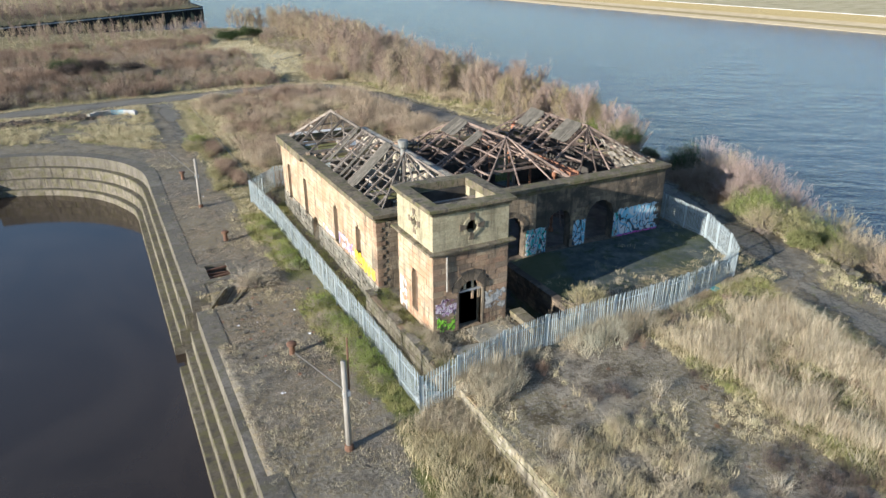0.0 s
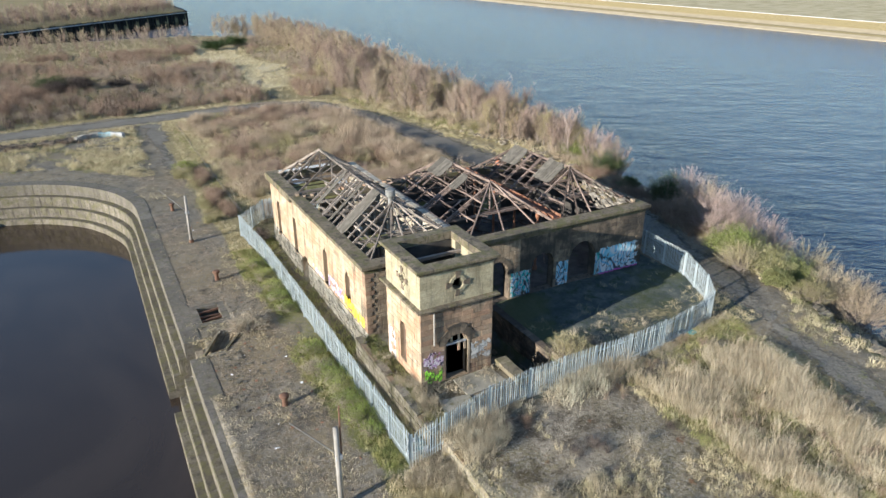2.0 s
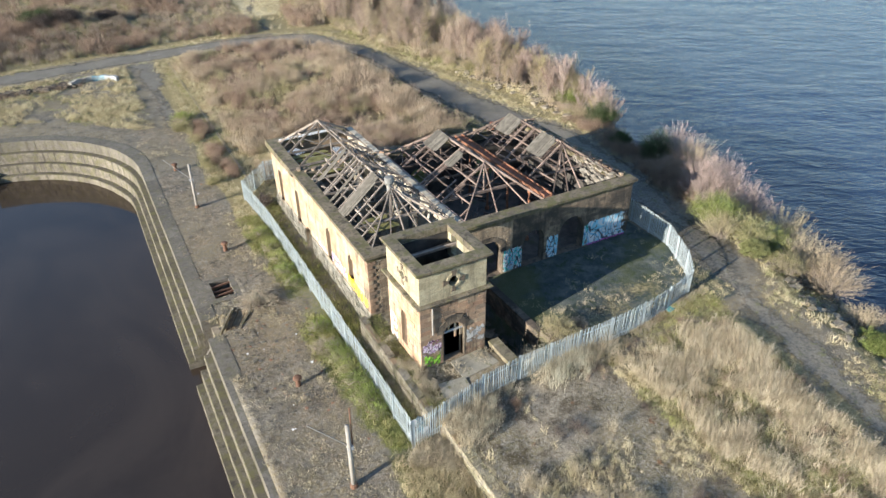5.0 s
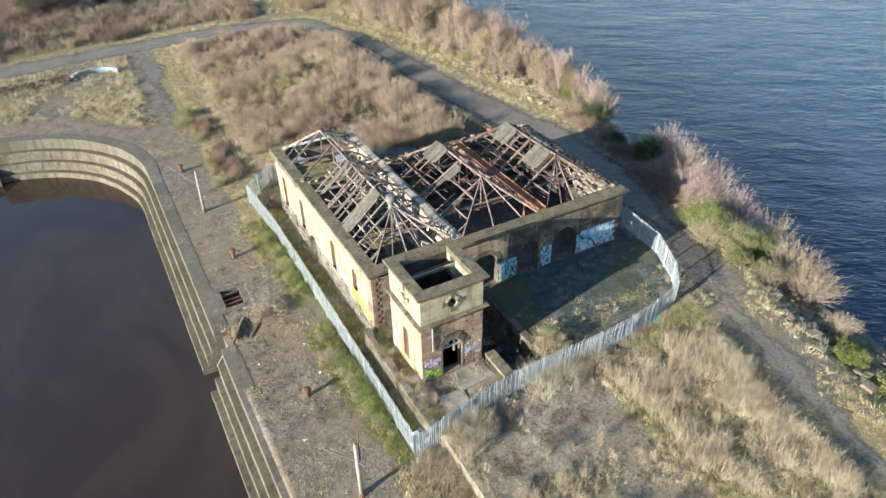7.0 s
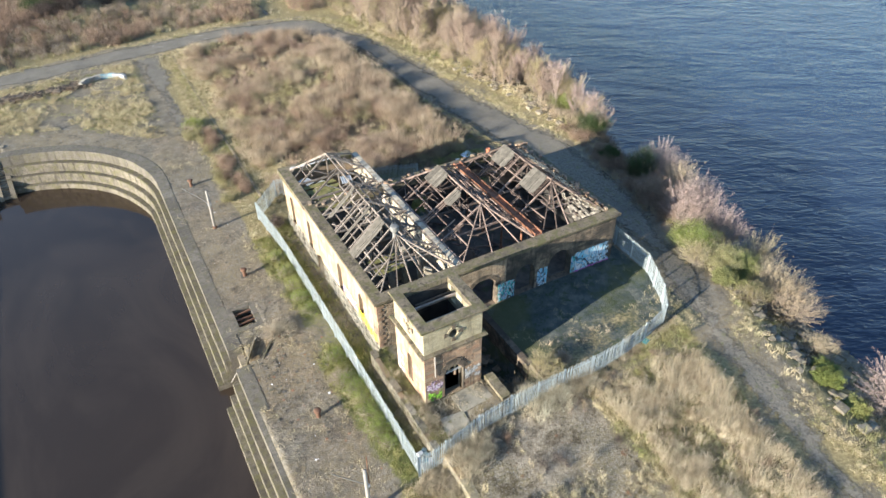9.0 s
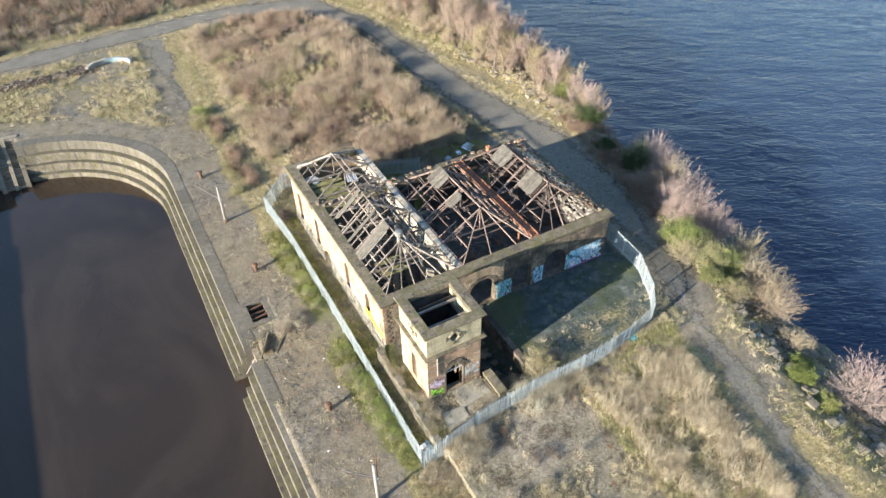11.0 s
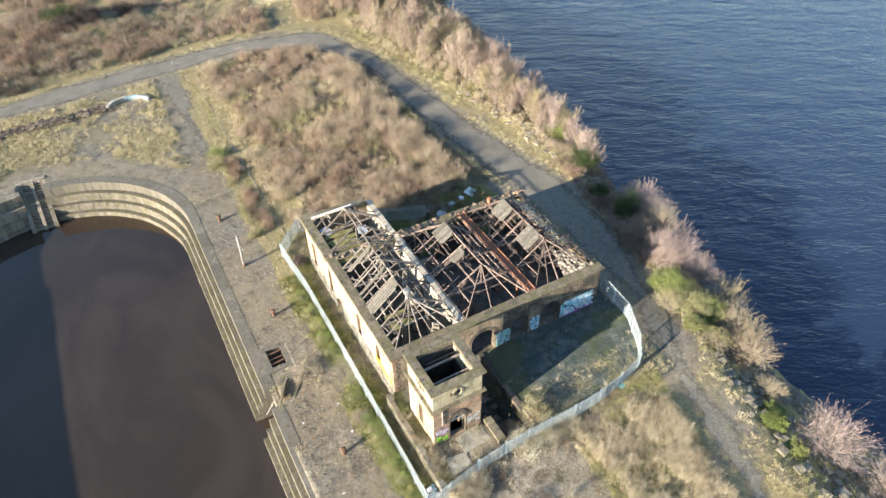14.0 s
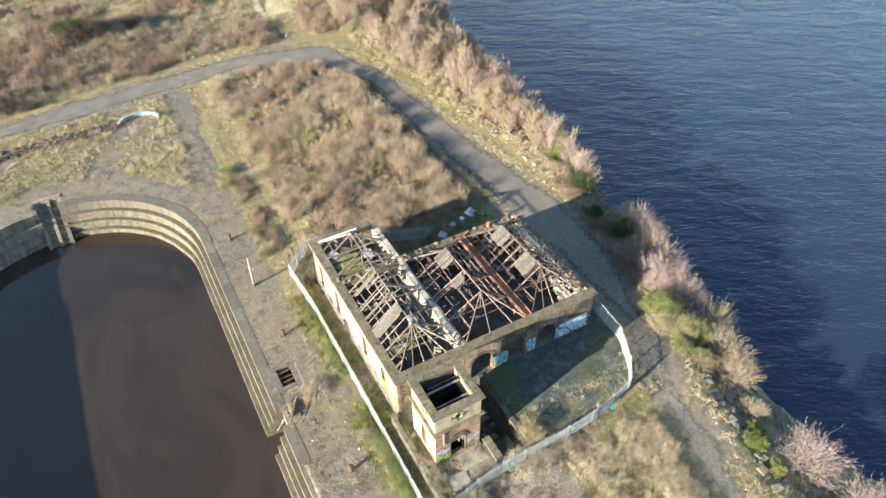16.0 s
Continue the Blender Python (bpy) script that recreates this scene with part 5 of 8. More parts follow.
# inner brick posts and fallen timbers
for x, y in ((3.2, 4.2), (3.0, 9.0), (5.6, 6.5)):
    part("brick_pier", Geo().box(x, x + 0.5, y, y + 0.5, 1.7, 6.4), PLASTER, pump_house)
for k in range(70):
    wing = k % 2
    x0, x1, y0, y1 = ((1.2, 7.8, 1.5, 24), (9.4, 25.2, 1.5, 15.8))[wing]
    a, l = rnd.uniform(0, math.pi), rnd.uniform(1.5, 4.0)
    x, y = rnd.uniform(x0, x1), rnd.uniform(y0, y1)
    ex, ey = min(max(x + l * math.cos(a), x0), x1), min(max(y + l * math.sin(a), y0), y1)
    tagged(part("fallen_timber", Geo().beam((x, y, 1.78), (ex, ey, 1.78 + rnd.uniform(0, 1.0)), 0.12, 0.16), RED_TIMBER if wing else TIMBER), "charred fallen roof timber lying on rubble", "timber", "fallen timbers")

# ---------- entrance tower ----------
tower = thing("entrance_tower", "square roofless stone tower with round windows and arched doorway", "tower")
TX0, TX1, TY0, TY1 = 0.55, 5.85, -7.65, -2.5
T_FRONT = [(2.35, 3.95, 1.7, 4.35, 0.65)]
T_WEST = [(-5.45, -4.55, 2.3, 4.8, 0.45)]
SPLIT = 7.05
for z0, z1, fr, we, lab in ((-1.9, SPLIT, T_FRONT, T_WEST, "lower"), (SPLIT, 9.65, [(2.8, 3.6, 8.2, 8.6, 0.4)], [(-5.5, -4.8, 8.2, 8.55, 0.35)], "upper")):
    low = lab == "lower"
    part("wall_front", wall_core(1, TY0, 0.55, TX0, TX1, z0, z1, fr), CORE if low else ASHLAR, tower)
    part("wall_back", wall_core(1, TY1, -0.55, TX0, TX1, z0, z1, []), CORE if low else ASHLAR, tower)
    part("wall_side", wall_core(0, TX0, 0.55, TY0 + 0.55, TY1 - 0.55, z0, z1, we), CORE if low else ASHLAR, tower)
    part("wall_side", wall_core(0, TX1, -0.55, TY0 + 0.55, TY1 - 0.55, z0, z1, [] if low else [(-4.4, -3.6, 8.0, 9.64, 0)]), CORE if low else ASHLAR, tower)
# added dark sheets: the tower's inner shade put into colour
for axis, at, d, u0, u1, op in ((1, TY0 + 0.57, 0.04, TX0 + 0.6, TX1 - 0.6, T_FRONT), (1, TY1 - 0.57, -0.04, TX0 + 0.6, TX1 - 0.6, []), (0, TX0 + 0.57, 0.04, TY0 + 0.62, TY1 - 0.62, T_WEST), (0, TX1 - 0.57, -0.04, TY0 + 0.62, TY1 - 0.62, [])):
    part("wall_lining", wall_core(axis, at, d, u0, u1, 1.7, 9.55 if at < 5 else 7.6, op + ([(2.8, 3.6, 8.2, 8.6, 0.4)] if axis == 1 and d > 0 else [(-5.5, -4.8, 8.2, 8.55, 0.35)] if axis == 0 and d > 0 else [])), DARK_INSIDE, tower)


def stone_piece(parent, axis, at, out, s, mat, name="stone"):
    g = Geo()
    stone_box(g, axis, at, out, s)
    part(name, g, mat, parent)


for s in stones(1, TY0, -1, TX0, TX1, 1.6, SPLIT, T_FRONT, course=0.38, proud=0.05, gone=0.02):
    stone_piece(tower, 1, TY0, -1, s, SANDSTONE)
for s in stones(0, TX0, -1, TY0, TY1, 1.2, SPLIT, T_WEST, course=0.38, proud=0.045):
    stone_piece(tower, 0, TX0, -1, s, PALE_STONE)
# faces turned from the sun get the dark stone: shade in the colour
for axis, at, out, u0, u1, mat, lo in ((0, TX1, 1, TY0, TY1, SOOT_SHADE_STONE, -1.7), (1, TY1, 1, TX0, TX1, SOOT_SHADE_STONE, -1.7)):
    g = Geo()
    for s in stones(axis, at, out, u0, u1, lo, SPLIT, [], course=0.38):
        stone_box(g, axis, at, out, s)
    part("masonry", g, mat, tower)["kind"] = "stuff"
for axis, at, out, u0, u1, op in ((1, TY0, -1, TX0, TX1, [(2.8, 3.6, 8.2, 8.6, 0.4)]), (0, TX0, -1, TY0, TY1, [(-5.5, -4.8, 8.2, 8.55, 0.35)]), (0, TX1, 1, TY0, TY1, [(-4.4, -3.6, 8.0, 9.64, 0)])):
    for s in stones(axis, at, out, u0, u1, SPLIT + 0.25, 9.62, op, course=0.45, longest=1.3, proud=0.012):
        stone_piece(tower, axis, at, out, s, ASHLAR, "ashlar_stone")
g = Geo()
cornice_run(g, TX0, TX1, TY0, TY1, SPLIT - 0.05, SPLIT + 0.3, 0, 0.36, 0.1)
part("string_course", g, CORNICE, tower)
g = Geo()
cornice_run(g, TX0, TX1, TY0, TY1, 9.6, 10.1, 0, 0.32, 0.6)
part("cornice", g, CORNICE, tower, "mossy stone cornice")
# ring blocks and four keys round the round windows
for axis, at, cu, cz, rr in ((1, TY0, 3.2, 8.6, 0.42), (0, TX0, -5.15, 8.55, 0.36)):
    for i in range(12):
        t0, t1 = 2 * math.pi * i / 12, 2 * math.pi * (i + 0.94) / 12
        depth = 0.46 if i % 3 == 0 else 0.2
        pts = []
        for d in (at - 0.07, at + 0.15):
            for t, e in ((t0, 0.0), (t1, 0.0), (t1, depth), (t0, depth)):
                u, z = cu + (rr + e) * math.cos(t + math.pi / 12 * -1), cz + (rr + e) * math.sin(t - math.pi / 12)
                pts.append((u, d, z) if axis == 1 else (d, u, z))
        part("ring_stone", Geo().hexa(pts), SOOT_SHADE_STONE if i % 3 == 0 else ASHLAR, tower)
# doorway voussoirs
for i in range(9):
    t0, t1 = math.pi * i / 9, math.pi * (i + 0.94) / 9
    deep = 0.75 if i in (3, 4, 5) else 0.55
    pts = []
    for y in (TY0 - 0.1, TY0 + 0.12):
        for t, e in ((t0, 0.0), (t1, 0.0), (t1, deep), (t0, deep)):
            pts.append((3.15 + (0.8 + e) * math.cos(t), y, 4.35 + (0.65 + e) * math.sin(t)))
    part("voussoir", Geo().hexa(pts), SOOT_SHADE_STONE, tower)
part("door_jamb", Geo().box(3.95, 4.12, TY0 - 0.06, TY0 + 0.3, 1.7, 4.35), PALE_STONE, tower)
part("lintel_bar", Geo().box(2.3, 4.0, TY0 + 0.05, TY0 + 0.2, 4.2, 4.34), LEAD, tower)
for x in (2.75, 3.3, 3.75):
    part("fanlight_bar", Geo().box(x, x + 0.16, TY0 + 0.1, TY0 + 0.15, 3.6 if x > 3 else 4.2, 4.9), PALE_STONE, tower)
part("drain_pipe", Geo().rod((1.45, TY0 - 0.12, 4.6), (1.45, TY0 - 0.12, 6.95), 0.06, 0.06, 8), POLE_WOOD, tower, "pale broken drain pipe")
for a, c, s, h, r in T_WEST:
    part("window_board", Geo().box(TX0 + 0.25, TX0 + 0.3, a, c, s, h + r * 0.5), BOARD, tower)
for y in (-6.2, -4.3):
    part("beam", Geo().beam((TX0 + 0.3, y, 9.1), (TX1 - 0.3, y + 0.1, 9.05), 0.18, 0.22), TIMBER, tower)
PAINTED = plain_material("turquoise_paint", (0.06, 0.30, 0.32), (0.14, 0.44, 0.46), 1.4)
part("beam", Geo().beam((TX0 + 1.5, -3.45, 8.6), (TX1 - 0.5, -3.45, 8.7), 0.16, 0.22), TIMBER, tower, "bleached loose timber")
part("painted_board", Geo().beam((TX0 + 3.2, -3.0, 8.5), (TX1 - 0.6, -3.0, 8.55), 0.05, 0.22), PAINTED, tower, "turquoise painted board")
part("inner_floor", Geo().box(TX0 + 0.5, TX1 - 0.5, TY0 + 0.5, TY1 - 0.5, 1.3, 1.68), FLOOR_DIRT, tower)
paint(tower, 1, TY0, 0.7, 2.15, 2.85, 4.0, G_PURPLE, "purple, pink and white spray paint", 6, 0.36, 4)
paint(tower, 1, TY0, 0.8, 2.05, 1.75, 2.75, G_GREEN, "lime green spray paint", 5, 0.36, 5)
paint(tower, 1, TY0, 4.25, 5.75, 2.6, 3.95, G_GREY, "faded grey spray paint", 5, 0.38, 6)
paint(tower, 0, TX0, -3.75, -2.7, 1.75, 3.9, G_WHITE, "white spray paint", 6, 0.42, 7)

# ---------- palisade fences ----------
PALE = Geo()
for x0, x1, y0, y1 in ((-0.034, -0.012, 0.0, 0.012), (-0.012, 0.012, -0.014, 0.0), (0.012, 0.034, 0.0, 0.012)):
    PALE.hexa([(x0, y0, 0), (x1, y0, 0), (x1, y1, 0), (x0, y1, 0), (x0, y0, 2.28), (x1, y0, 2.28), (x1, y1, 2.28), (x0, y1, 2.28)])
n = len(PALE.v)
PALE.v += [(-0.034, 0, 2.28), (0.034, 0, 2.28), (0, -0.004, 2.42), (-0.016, 0.004, 2.40), (0.016, 0.004, 2.40)]
PALE.f += [(n, n + 1, n + 4, n + 2), (n, n + 2, n + 3)]
PALE_MESH = PALE.mesh("pale")
PALE_MESH.materials.append(STEEL)
POST_MESH = Geo().box(-0.05, 0.05, 0.02, 0.12, -0.3, 2.35).mesh("post")
POST_MESH.materials.append(STEEL)


def palisade(label, pts, post_gap=2.75, inside=1):
    f = thing("palisade_fence", label, "fence", "palisade fences")
    for p, q in zip(pts, pts[1:]):
        p, q = Vector(p), Vector(q)
        run = Vector((q.x - p.x, q.y - p.y))
        length, ang = run.length, math.degrees(math.atan2(run.y, run.x))
        k = max(1, round(length / 0.155))
        for i in range(k):
            c = p.lerp(q, (i + 0.5) / k)
            o = part("pale", PALE_MESH, STEEL, f, at=pose(c.x, c.y, c.z + rnd.uniform(-0.02, 0.02), rnd.uniform(-0.8, 0.8), rnd.uniform(-0.8, 0.8), ang))
        k = max(1, round(length / post_gap))
        for i in range(k + 1):
            c = p.lerp(q, i / k)
            part("post", POST_MESH, STEEL, f, at=pose(c.x, c.y, c.z, 0, 0, ang))
        off = Vector((-math.sin(radians(ang)), math.cos(radians(ang)), 0)) * 0.03
        for h in (0.45, 1.9):
            part("rail", Geo().beam(p + off + Vector((0, 0, h)), q + off + Vector((0, 0, h)), 0.03, 0.06), STEEL, f)
    return f


palisade("galvanised steel palisade fence along the quay beside grass", [(-2.6, -12.5, 0.15), (-2.45, 8.0, 0.1), (-2.45, 20.0, 0.05), (-2.95, 28.2, 0.05)])
palisade("galvanised steel palisade fence closing the yard front", [(-2.6, -12.6, 0.2), (-0.4, -12.75, 1.0), (2.9, -12.25, 1.45), (6.1, -11.93, 1.5), (11.45, -11.86, 1.52), (14.4, -11.86, 1.53), (17.9, -11.6, 1.54), (21.1, -11.06, 1.53), (24.45, -10.12, 1.52)])
palisade("galvanised steel palisade fence, sunlit, at the yard end", [(24.45, -10.12, 1.52), (26.3, -7.85, 1.5), (28.15, -3.85, 1.52), (28.6, 1.5, 1.55), (28.6, 3.5, 1.55)])
palisade("galvanised steel palisade fence behind the ruin", [(-2.95, 28.2, 0.05), (0.4, 31.8, 0.1), (4.5, 30.8, 0.4), (8.4, 28.0, 1.2), (11.4, 26.3, 1.45), (16.4, 24.2, 1.55)])

# ---------- low walls round the building ----------
def stone_wall(name, label, x0, x1, y0, y1, z0, z1, course=0.33, mat=RUBBLE, cap=True, lost=0.0):
    w = thing(name, label, "wall", kind="structure")
    part("core", Geo().box(x0 + 0.06, x1 - 0.06, y0 + 0.02, y1 - 0.02, z0, z1 - 0.02), CORE, w)
    for at, out in ((x0 + 0.06, -1), (x1 - 0.06, 1)):
        g = Geo()
        for s in stones(0, at, out, y0, y1, z0, z1 - 0.1, [], course=course, longest=0.9, proud=0.07):
            stone_box(g, 0, at, out, s)
        part("masonry", g, mat, w)["kind"] = "stuff"
    if cap:
        y = y0
        while y < y1 - 0.05:
            e = min(y + rnd.uniform(0.7, 1.4), y1)
            if rnd.random() < lost:
                y = e
                continue
            part("cap_stone", Geo().box(x0 - 0.03, x1 + 0.03, y, e - 0.02, z1 - 0.1, z1 + 0.08 + rnd.uniform(-0.02, 0.02)), mat, w)
            y = e
    return w


stone_wall("retaining_wall", "low mossy stone wall beside the entrance tower", -1.05, -0.55, -12.2, 0.0, -0.3, 1.75, mat=QUAY_WALL, lost=0.4)
stone_wall("retaining_wall", "low stone retaining wall edging the concrete slab", -0.55, 0.05, -40.0, -13.2, -0.3, 1.42, mat=QUAY_WALL, lost=0.3)
# dark stone here paints the shade down in the sunken area
stone_wall("retaining_wall", "dark stone side of the sunken area", 10.2, 10.75, -8.4, -0.05, -2.0, 1.66, mat=SOOT_SHADE_STONE)
stone_wall("retaining_wall", "pale worn stone wall end beside the yard", 10.45, 11.0, -10.6, -8.4, -2.0, 1.8, mat=MOSSY)
stone_wall("retaining_wall", "thick pale stone block wall beside the tower steps", 6.15, 6.95, -10.6, -7.7, -2.0, 2.05, mat=MOSSY, course=0.5)
tagged(part("retaining_wall", Geo().box(6.95, 10.45, -10.75, -10.3, -2.0, 1.5), RUBBLE), "low stone wall closing the sunken area", "wall", kind="structure")
for k in range(26):
    x, y, s0 = rnd.uniform(6.9, 9.9), rnd.uniform(-9.8, -0.8), rnd.uniform(0.15, 0.45)
    tagged(part("fallen_stone", Geo().hexa([(sx * s0 * rnd.uniform(0.7, 1.3), sy * s0 * rnd.uniform(0.6, 1.2), sz * s0 * rnd.uniform(0.8, 1.2)) for sz in (0, 1) for sx, sy in ((-1, -1), (1, -1), (1, 1), (-1, 1))]), RUBBLE, at=pose(x, y, -1.62, 0, 0, rnd.uniform(0, 90))), "fallen stone block in the sunken area", "stone", "fallen stones")
kerb = thing("verge_kerb", "long pale kerb edging the scrub field", "kerb", kind="structure")
y = 31.5
while y < 86:
    l = rnd.uniform(0.9, 1.3)
    part("kerb_stone", Geo().box(-0.14, 0.14, 0, l - 0.02, -0.3, 0.1), TAN_KERB, kerb, at=pose(-1.3 + 0.003 * (y - 31) + rnd.uniform(-0.02, 0.02), y, float(ground_z(-1.35, y)) + rnd.uniform(-0.03, 0.03), 0, 0, rnd.uniform(-0.6, 0.6)))
    y += l

# ---------- quay furniture ----------
def lamp_post(x, y, h, lean, label, stub):
    p = thing("quay_post", label, "post", "quay posts", at=pose(x, y, 0))
    part("pole", Geo().rod((0, 0, -0.2), (lean, 0.0, h), 0.17, 0.13, 10), POLE_WOOD, p, smooth=True)
    part("base_collar", Geo().lathe([(0.26, -0.05), (0.24, 0.25), (0.19, 0.32)], 10), DARK_RUST, p)
    part("bracket", Geo().box(-0.12, 0.24, -0.12, 0.12, h * 0.62, h * 0.62 + 0.28), LEAD, p)
    if stub:
        part("conduit", Geo().rod((0.22 + lean * 0.7, 0.05, h * 0.6), (0.3 + lean, 0.1, h + 1.2), 0.05, 0.05, 6), DARK_RUST, p, "rusty conduit")
    part("arm", Geo().rod((0, 0, h * 0.68), (-2.25, 0.1, h * 1.2), 0.045, 0.03, 6), POLE_WOOD, p, "thin slanting bracket arm")
    return p


lamp_post(-7.2, -13.35, 5.35, 0.0, "tall bleached timber quay post with slanting arm and rusty conduit", True)
lamp_post(-8.0, 29.1, 5.1, 0.1, "tall bleached quay post beside the grass verge", False)


def bollard(x, y, label):
    o = thing("bollard", label, "bollard", "mooring bollards", at=pose(x, y, 0, 0, 0, rnd.uniform(0, 90)))
    part("post", Geo().lathe([(0.24, -0.1), (0.2, 0.15), (0.17, 0.6), (0.2, 0.72)], 12), DARK_RUST, o, smooth=True)
    part("head", Geo().lathe([(0.2, 0.70), (0.32, 0.76), (0.33, 0.9), (0.22, 0.98)], 12), DARK_RUST, o, smooth=True)
    part("foot", Geo().box(-0.42, 0.42, -0.4, 0.4, -0.1, 0.03), COPING, o)


bollard(-7.35, -3.1, "rusty mooring bollard on a concrete block")
bollard(-7.45, 18.6, "rusty mooring bollard on the quay")
bollard(-8.3, 40.0, "small rusty mooring bollard near the dock head")
OLD_BOARD = plain_material("old_brown_board", (0.12, 0.09, 0.055), (0.26, 0.20, 0.125), 2.2, 0.9, piece=0.35)
# broken chamber with rusty bars
chamber = thing("broken_chamber", "open square chamber in the quay with rusty bars", "pit")
for nm, x0, x1, y0, y1 in (("rim_stone", -10.7, -10.15, 10.3, 14.2), ("rim_stone", -8.45, -7.9, 10.3, 14.2), ("rim_stone", -10.15, -8.45, 10.3, 10.9), ("rim_stone", -10.15, -8.45, 13.7, 14.2)):
    part(nm, Geo().box(x0, x1, y0, y1, -2.4, 0.04 + rnd.uniform(-0.03, 0.03)), COPING, chamber)
for k in range(3):
    part("bar", Geo().beam((-10.2, 11.5 + 0.75 * k, -0.15), (-8.4, 11.7 + 0.75 * k, -0.1 - 0.2 * (k == 1)), 0.16, 0.16), DARK_RUST, chamber, "rusty iron bar")
# timber slide in the gap of the dock wall
slide = thing("timber_slide", "sunken slide of old brown boards at the dock edge", "slide")
for k in range(7):
    u = (k + 0.1) / 7
    part("plank", Geo().beam((-10.75 + 1.35 * u, 6.15 - 0.05 * u, -0.75), (-9.1 + 1.6 * u, 8.7 - 0.15 * u, -0.12 + rnd.uniform(-0.08, 0.02)), 0.19, 0.07), OLD_BOARD, slide)
part("back_wall", Geo().box(-11.3, -10.75, 5.7, 8.4, -6.5, -0.9), RUBBLE, slide)
part("curb", Geo().beam((-10.95, 5.95, -0.1), (-9.2, 8.95, -0.02), 0.16, 0.3), MOSSY, slide)
part("curb", Geo().beam((-9.4, 5.85, -0.1), (-7.4, 8.6, -0.02), 0.16, 0.3), MOSSY, slide)
tagged(part("pole", Geo().rod((-12.5, 8.1, -3.75), (-9.2, 8.62, 0.2), 0.05, 0.04, 6), POLE_WOOD), "thin bleached pole leaning across the dock gap", "pole")
# round basin with painted rim
ring = thing("round_basin", "half-buried concrete ring with blue spray paint", "basin")
k = 26
for i in range(k):
    a0, a1 = math.radians(20 + 130 * i / k), math.radians(20 + 130 * (i + 0.97) / k)
    pts = []
    for z in (-0.3, 0.75 + 0.06 * math.sin(i)):
        for a, r in ((a0, 3.5), (a0, 3.95), (a1, 3.95), (a1, 3.5)):
            pts.append((-13.8 + r * 1.05 * math.cos(a), 79.3 + r * math.sin(a), z))
    part("rim_block", Geo().hexa(pts), LEAD if i < 8 else FADED_BLUE if i < 14 else CONCRETE, ring)
part("bed", Geo().lathe([(2.6, -0.1), (2.4, 0.08), (0.2, 0.07)], 18, -13.2, 79.8), RUBBLE, ring)

bank_line = Geo()
for _ in range(620):
    x = rnd.uniform(-52, -16.5)
    y = 81.3 + 0.03 * (x + 25) + rnd.gauss(0, 0.55)
    s, z = rnd.uniform(0.16, 0.5), float(ground_z(x, y)) - 0.05
    bank_line.hexa([(x + sx * s * rnd.uniform(0.6, 1.3), y + sy * s * rnd.uniform(0.6, 1.3), z + sz * s * rnd.uniform(0.7, 1.5)) for sz in (0, 1) for sx, sy in ((-1, -1), (1, -1), (1, 1), (-1, 1))])
tagged(part("stone_bank", bank_line, SOOT_SHADE_STONE), "dark line of tumbled stones beside the grass", "stones", kind="stuff")

# ---------- debris ----------
def slab_piece(x, y, w, d, h, turn, mat, name, label, cat, tilt=0):
    z = float(ground_z(x, y))
    g = Geo().hexa([(-w, -d, 0), (w, -d * 0.9, 0), (w * 0.95, d, 0), (-w * 0.9, d, 0), (-w, -d, h), (w, -d * 0.9, h), (w * 0.95, d, h), (-w * 0.9, d, h)])
    tagged(part(name, g, mat, at=pose(x, y, z + 0.02, tilt, tilt * 0.6, turn)), label, cat)


slab_piece(24.9, 26.2, 0.95, 0.75, 0.04, 30, WHITE_SHEET, "metal_sheet", "bent white metal sheet lying on the ground", "sheet", 9)
slab_piece(22.9, 25.5, 0.35, 0.3, 0.25, 70, WHITE_SHEET, "plastic_bag", "pale crumpled rubbish bag on the ground", "rubbish", 5)
slab_piece(21.0, 25.0, 0.5, 0.35, 0.25, 20, LEAD, "plastic_bag", "grey crumpled rubbish bag on the ground", "rubbish", 8)
slab_piece(18.6, 23.6, 0.7, 0.6, 0.3, 50, LEAD, "plastic_bag", "blue-grey crumpled sheet by the fence", "rubbish", 8)
slab_piece(21.1, -11.3, 0.35, 0.22, 0.12, 20, PAINTED, "plastic_bag", "flattened pale blue bag in the grass", "rubbish", 6)
slab_piece(4.2, -8.85, 1.55, 1.0, 0.07, 4, APRON, "paving_slab", "worn mossy concrete slab before the tower door", "paving")
slab_piece(1.7, -10.6, 1.1, 0.95, 0.06, -8, APRON, "paving_slab", "broken concrete slab by the fence corner", "paving")
slab_piece(-2.1, -11.6, 0.35, 0.3, 0.3, 20, WHITE_SHEET, "plastic_bag", "white rubbish bag behind the fence corner", "rubbish", 6)
for i in range(9):
    slab_piece(rnd.uniform(-2.3, -1.1), -12.1 + 0.17 * i, rnd.uniform(0.14, 0.3), rnd.uniform(0.12, 0.24), rnd.uniform(0.35, 0.6), rnd.uniform(0, 180), (LEAD, WHITE_SHEET, FADED_BLUE)[i % 3], "plastic_bag", ("grey", "white", "pale blue")[i % 3] + " rubbish dumped in the fence corner", "rubbish", rnd.uniform(0, 12))
slab_piece(-2.0, -10.8, 0.3, 0.3, 0.3, 60, DARK_INSIDE, "plastic_bag", "black rubbish bag behind the fence", "rubbish", 6)
LITTER = thing("litter", "scattered pale litter and stones on the quay", "litter", kind="stuff")
g = Geo()
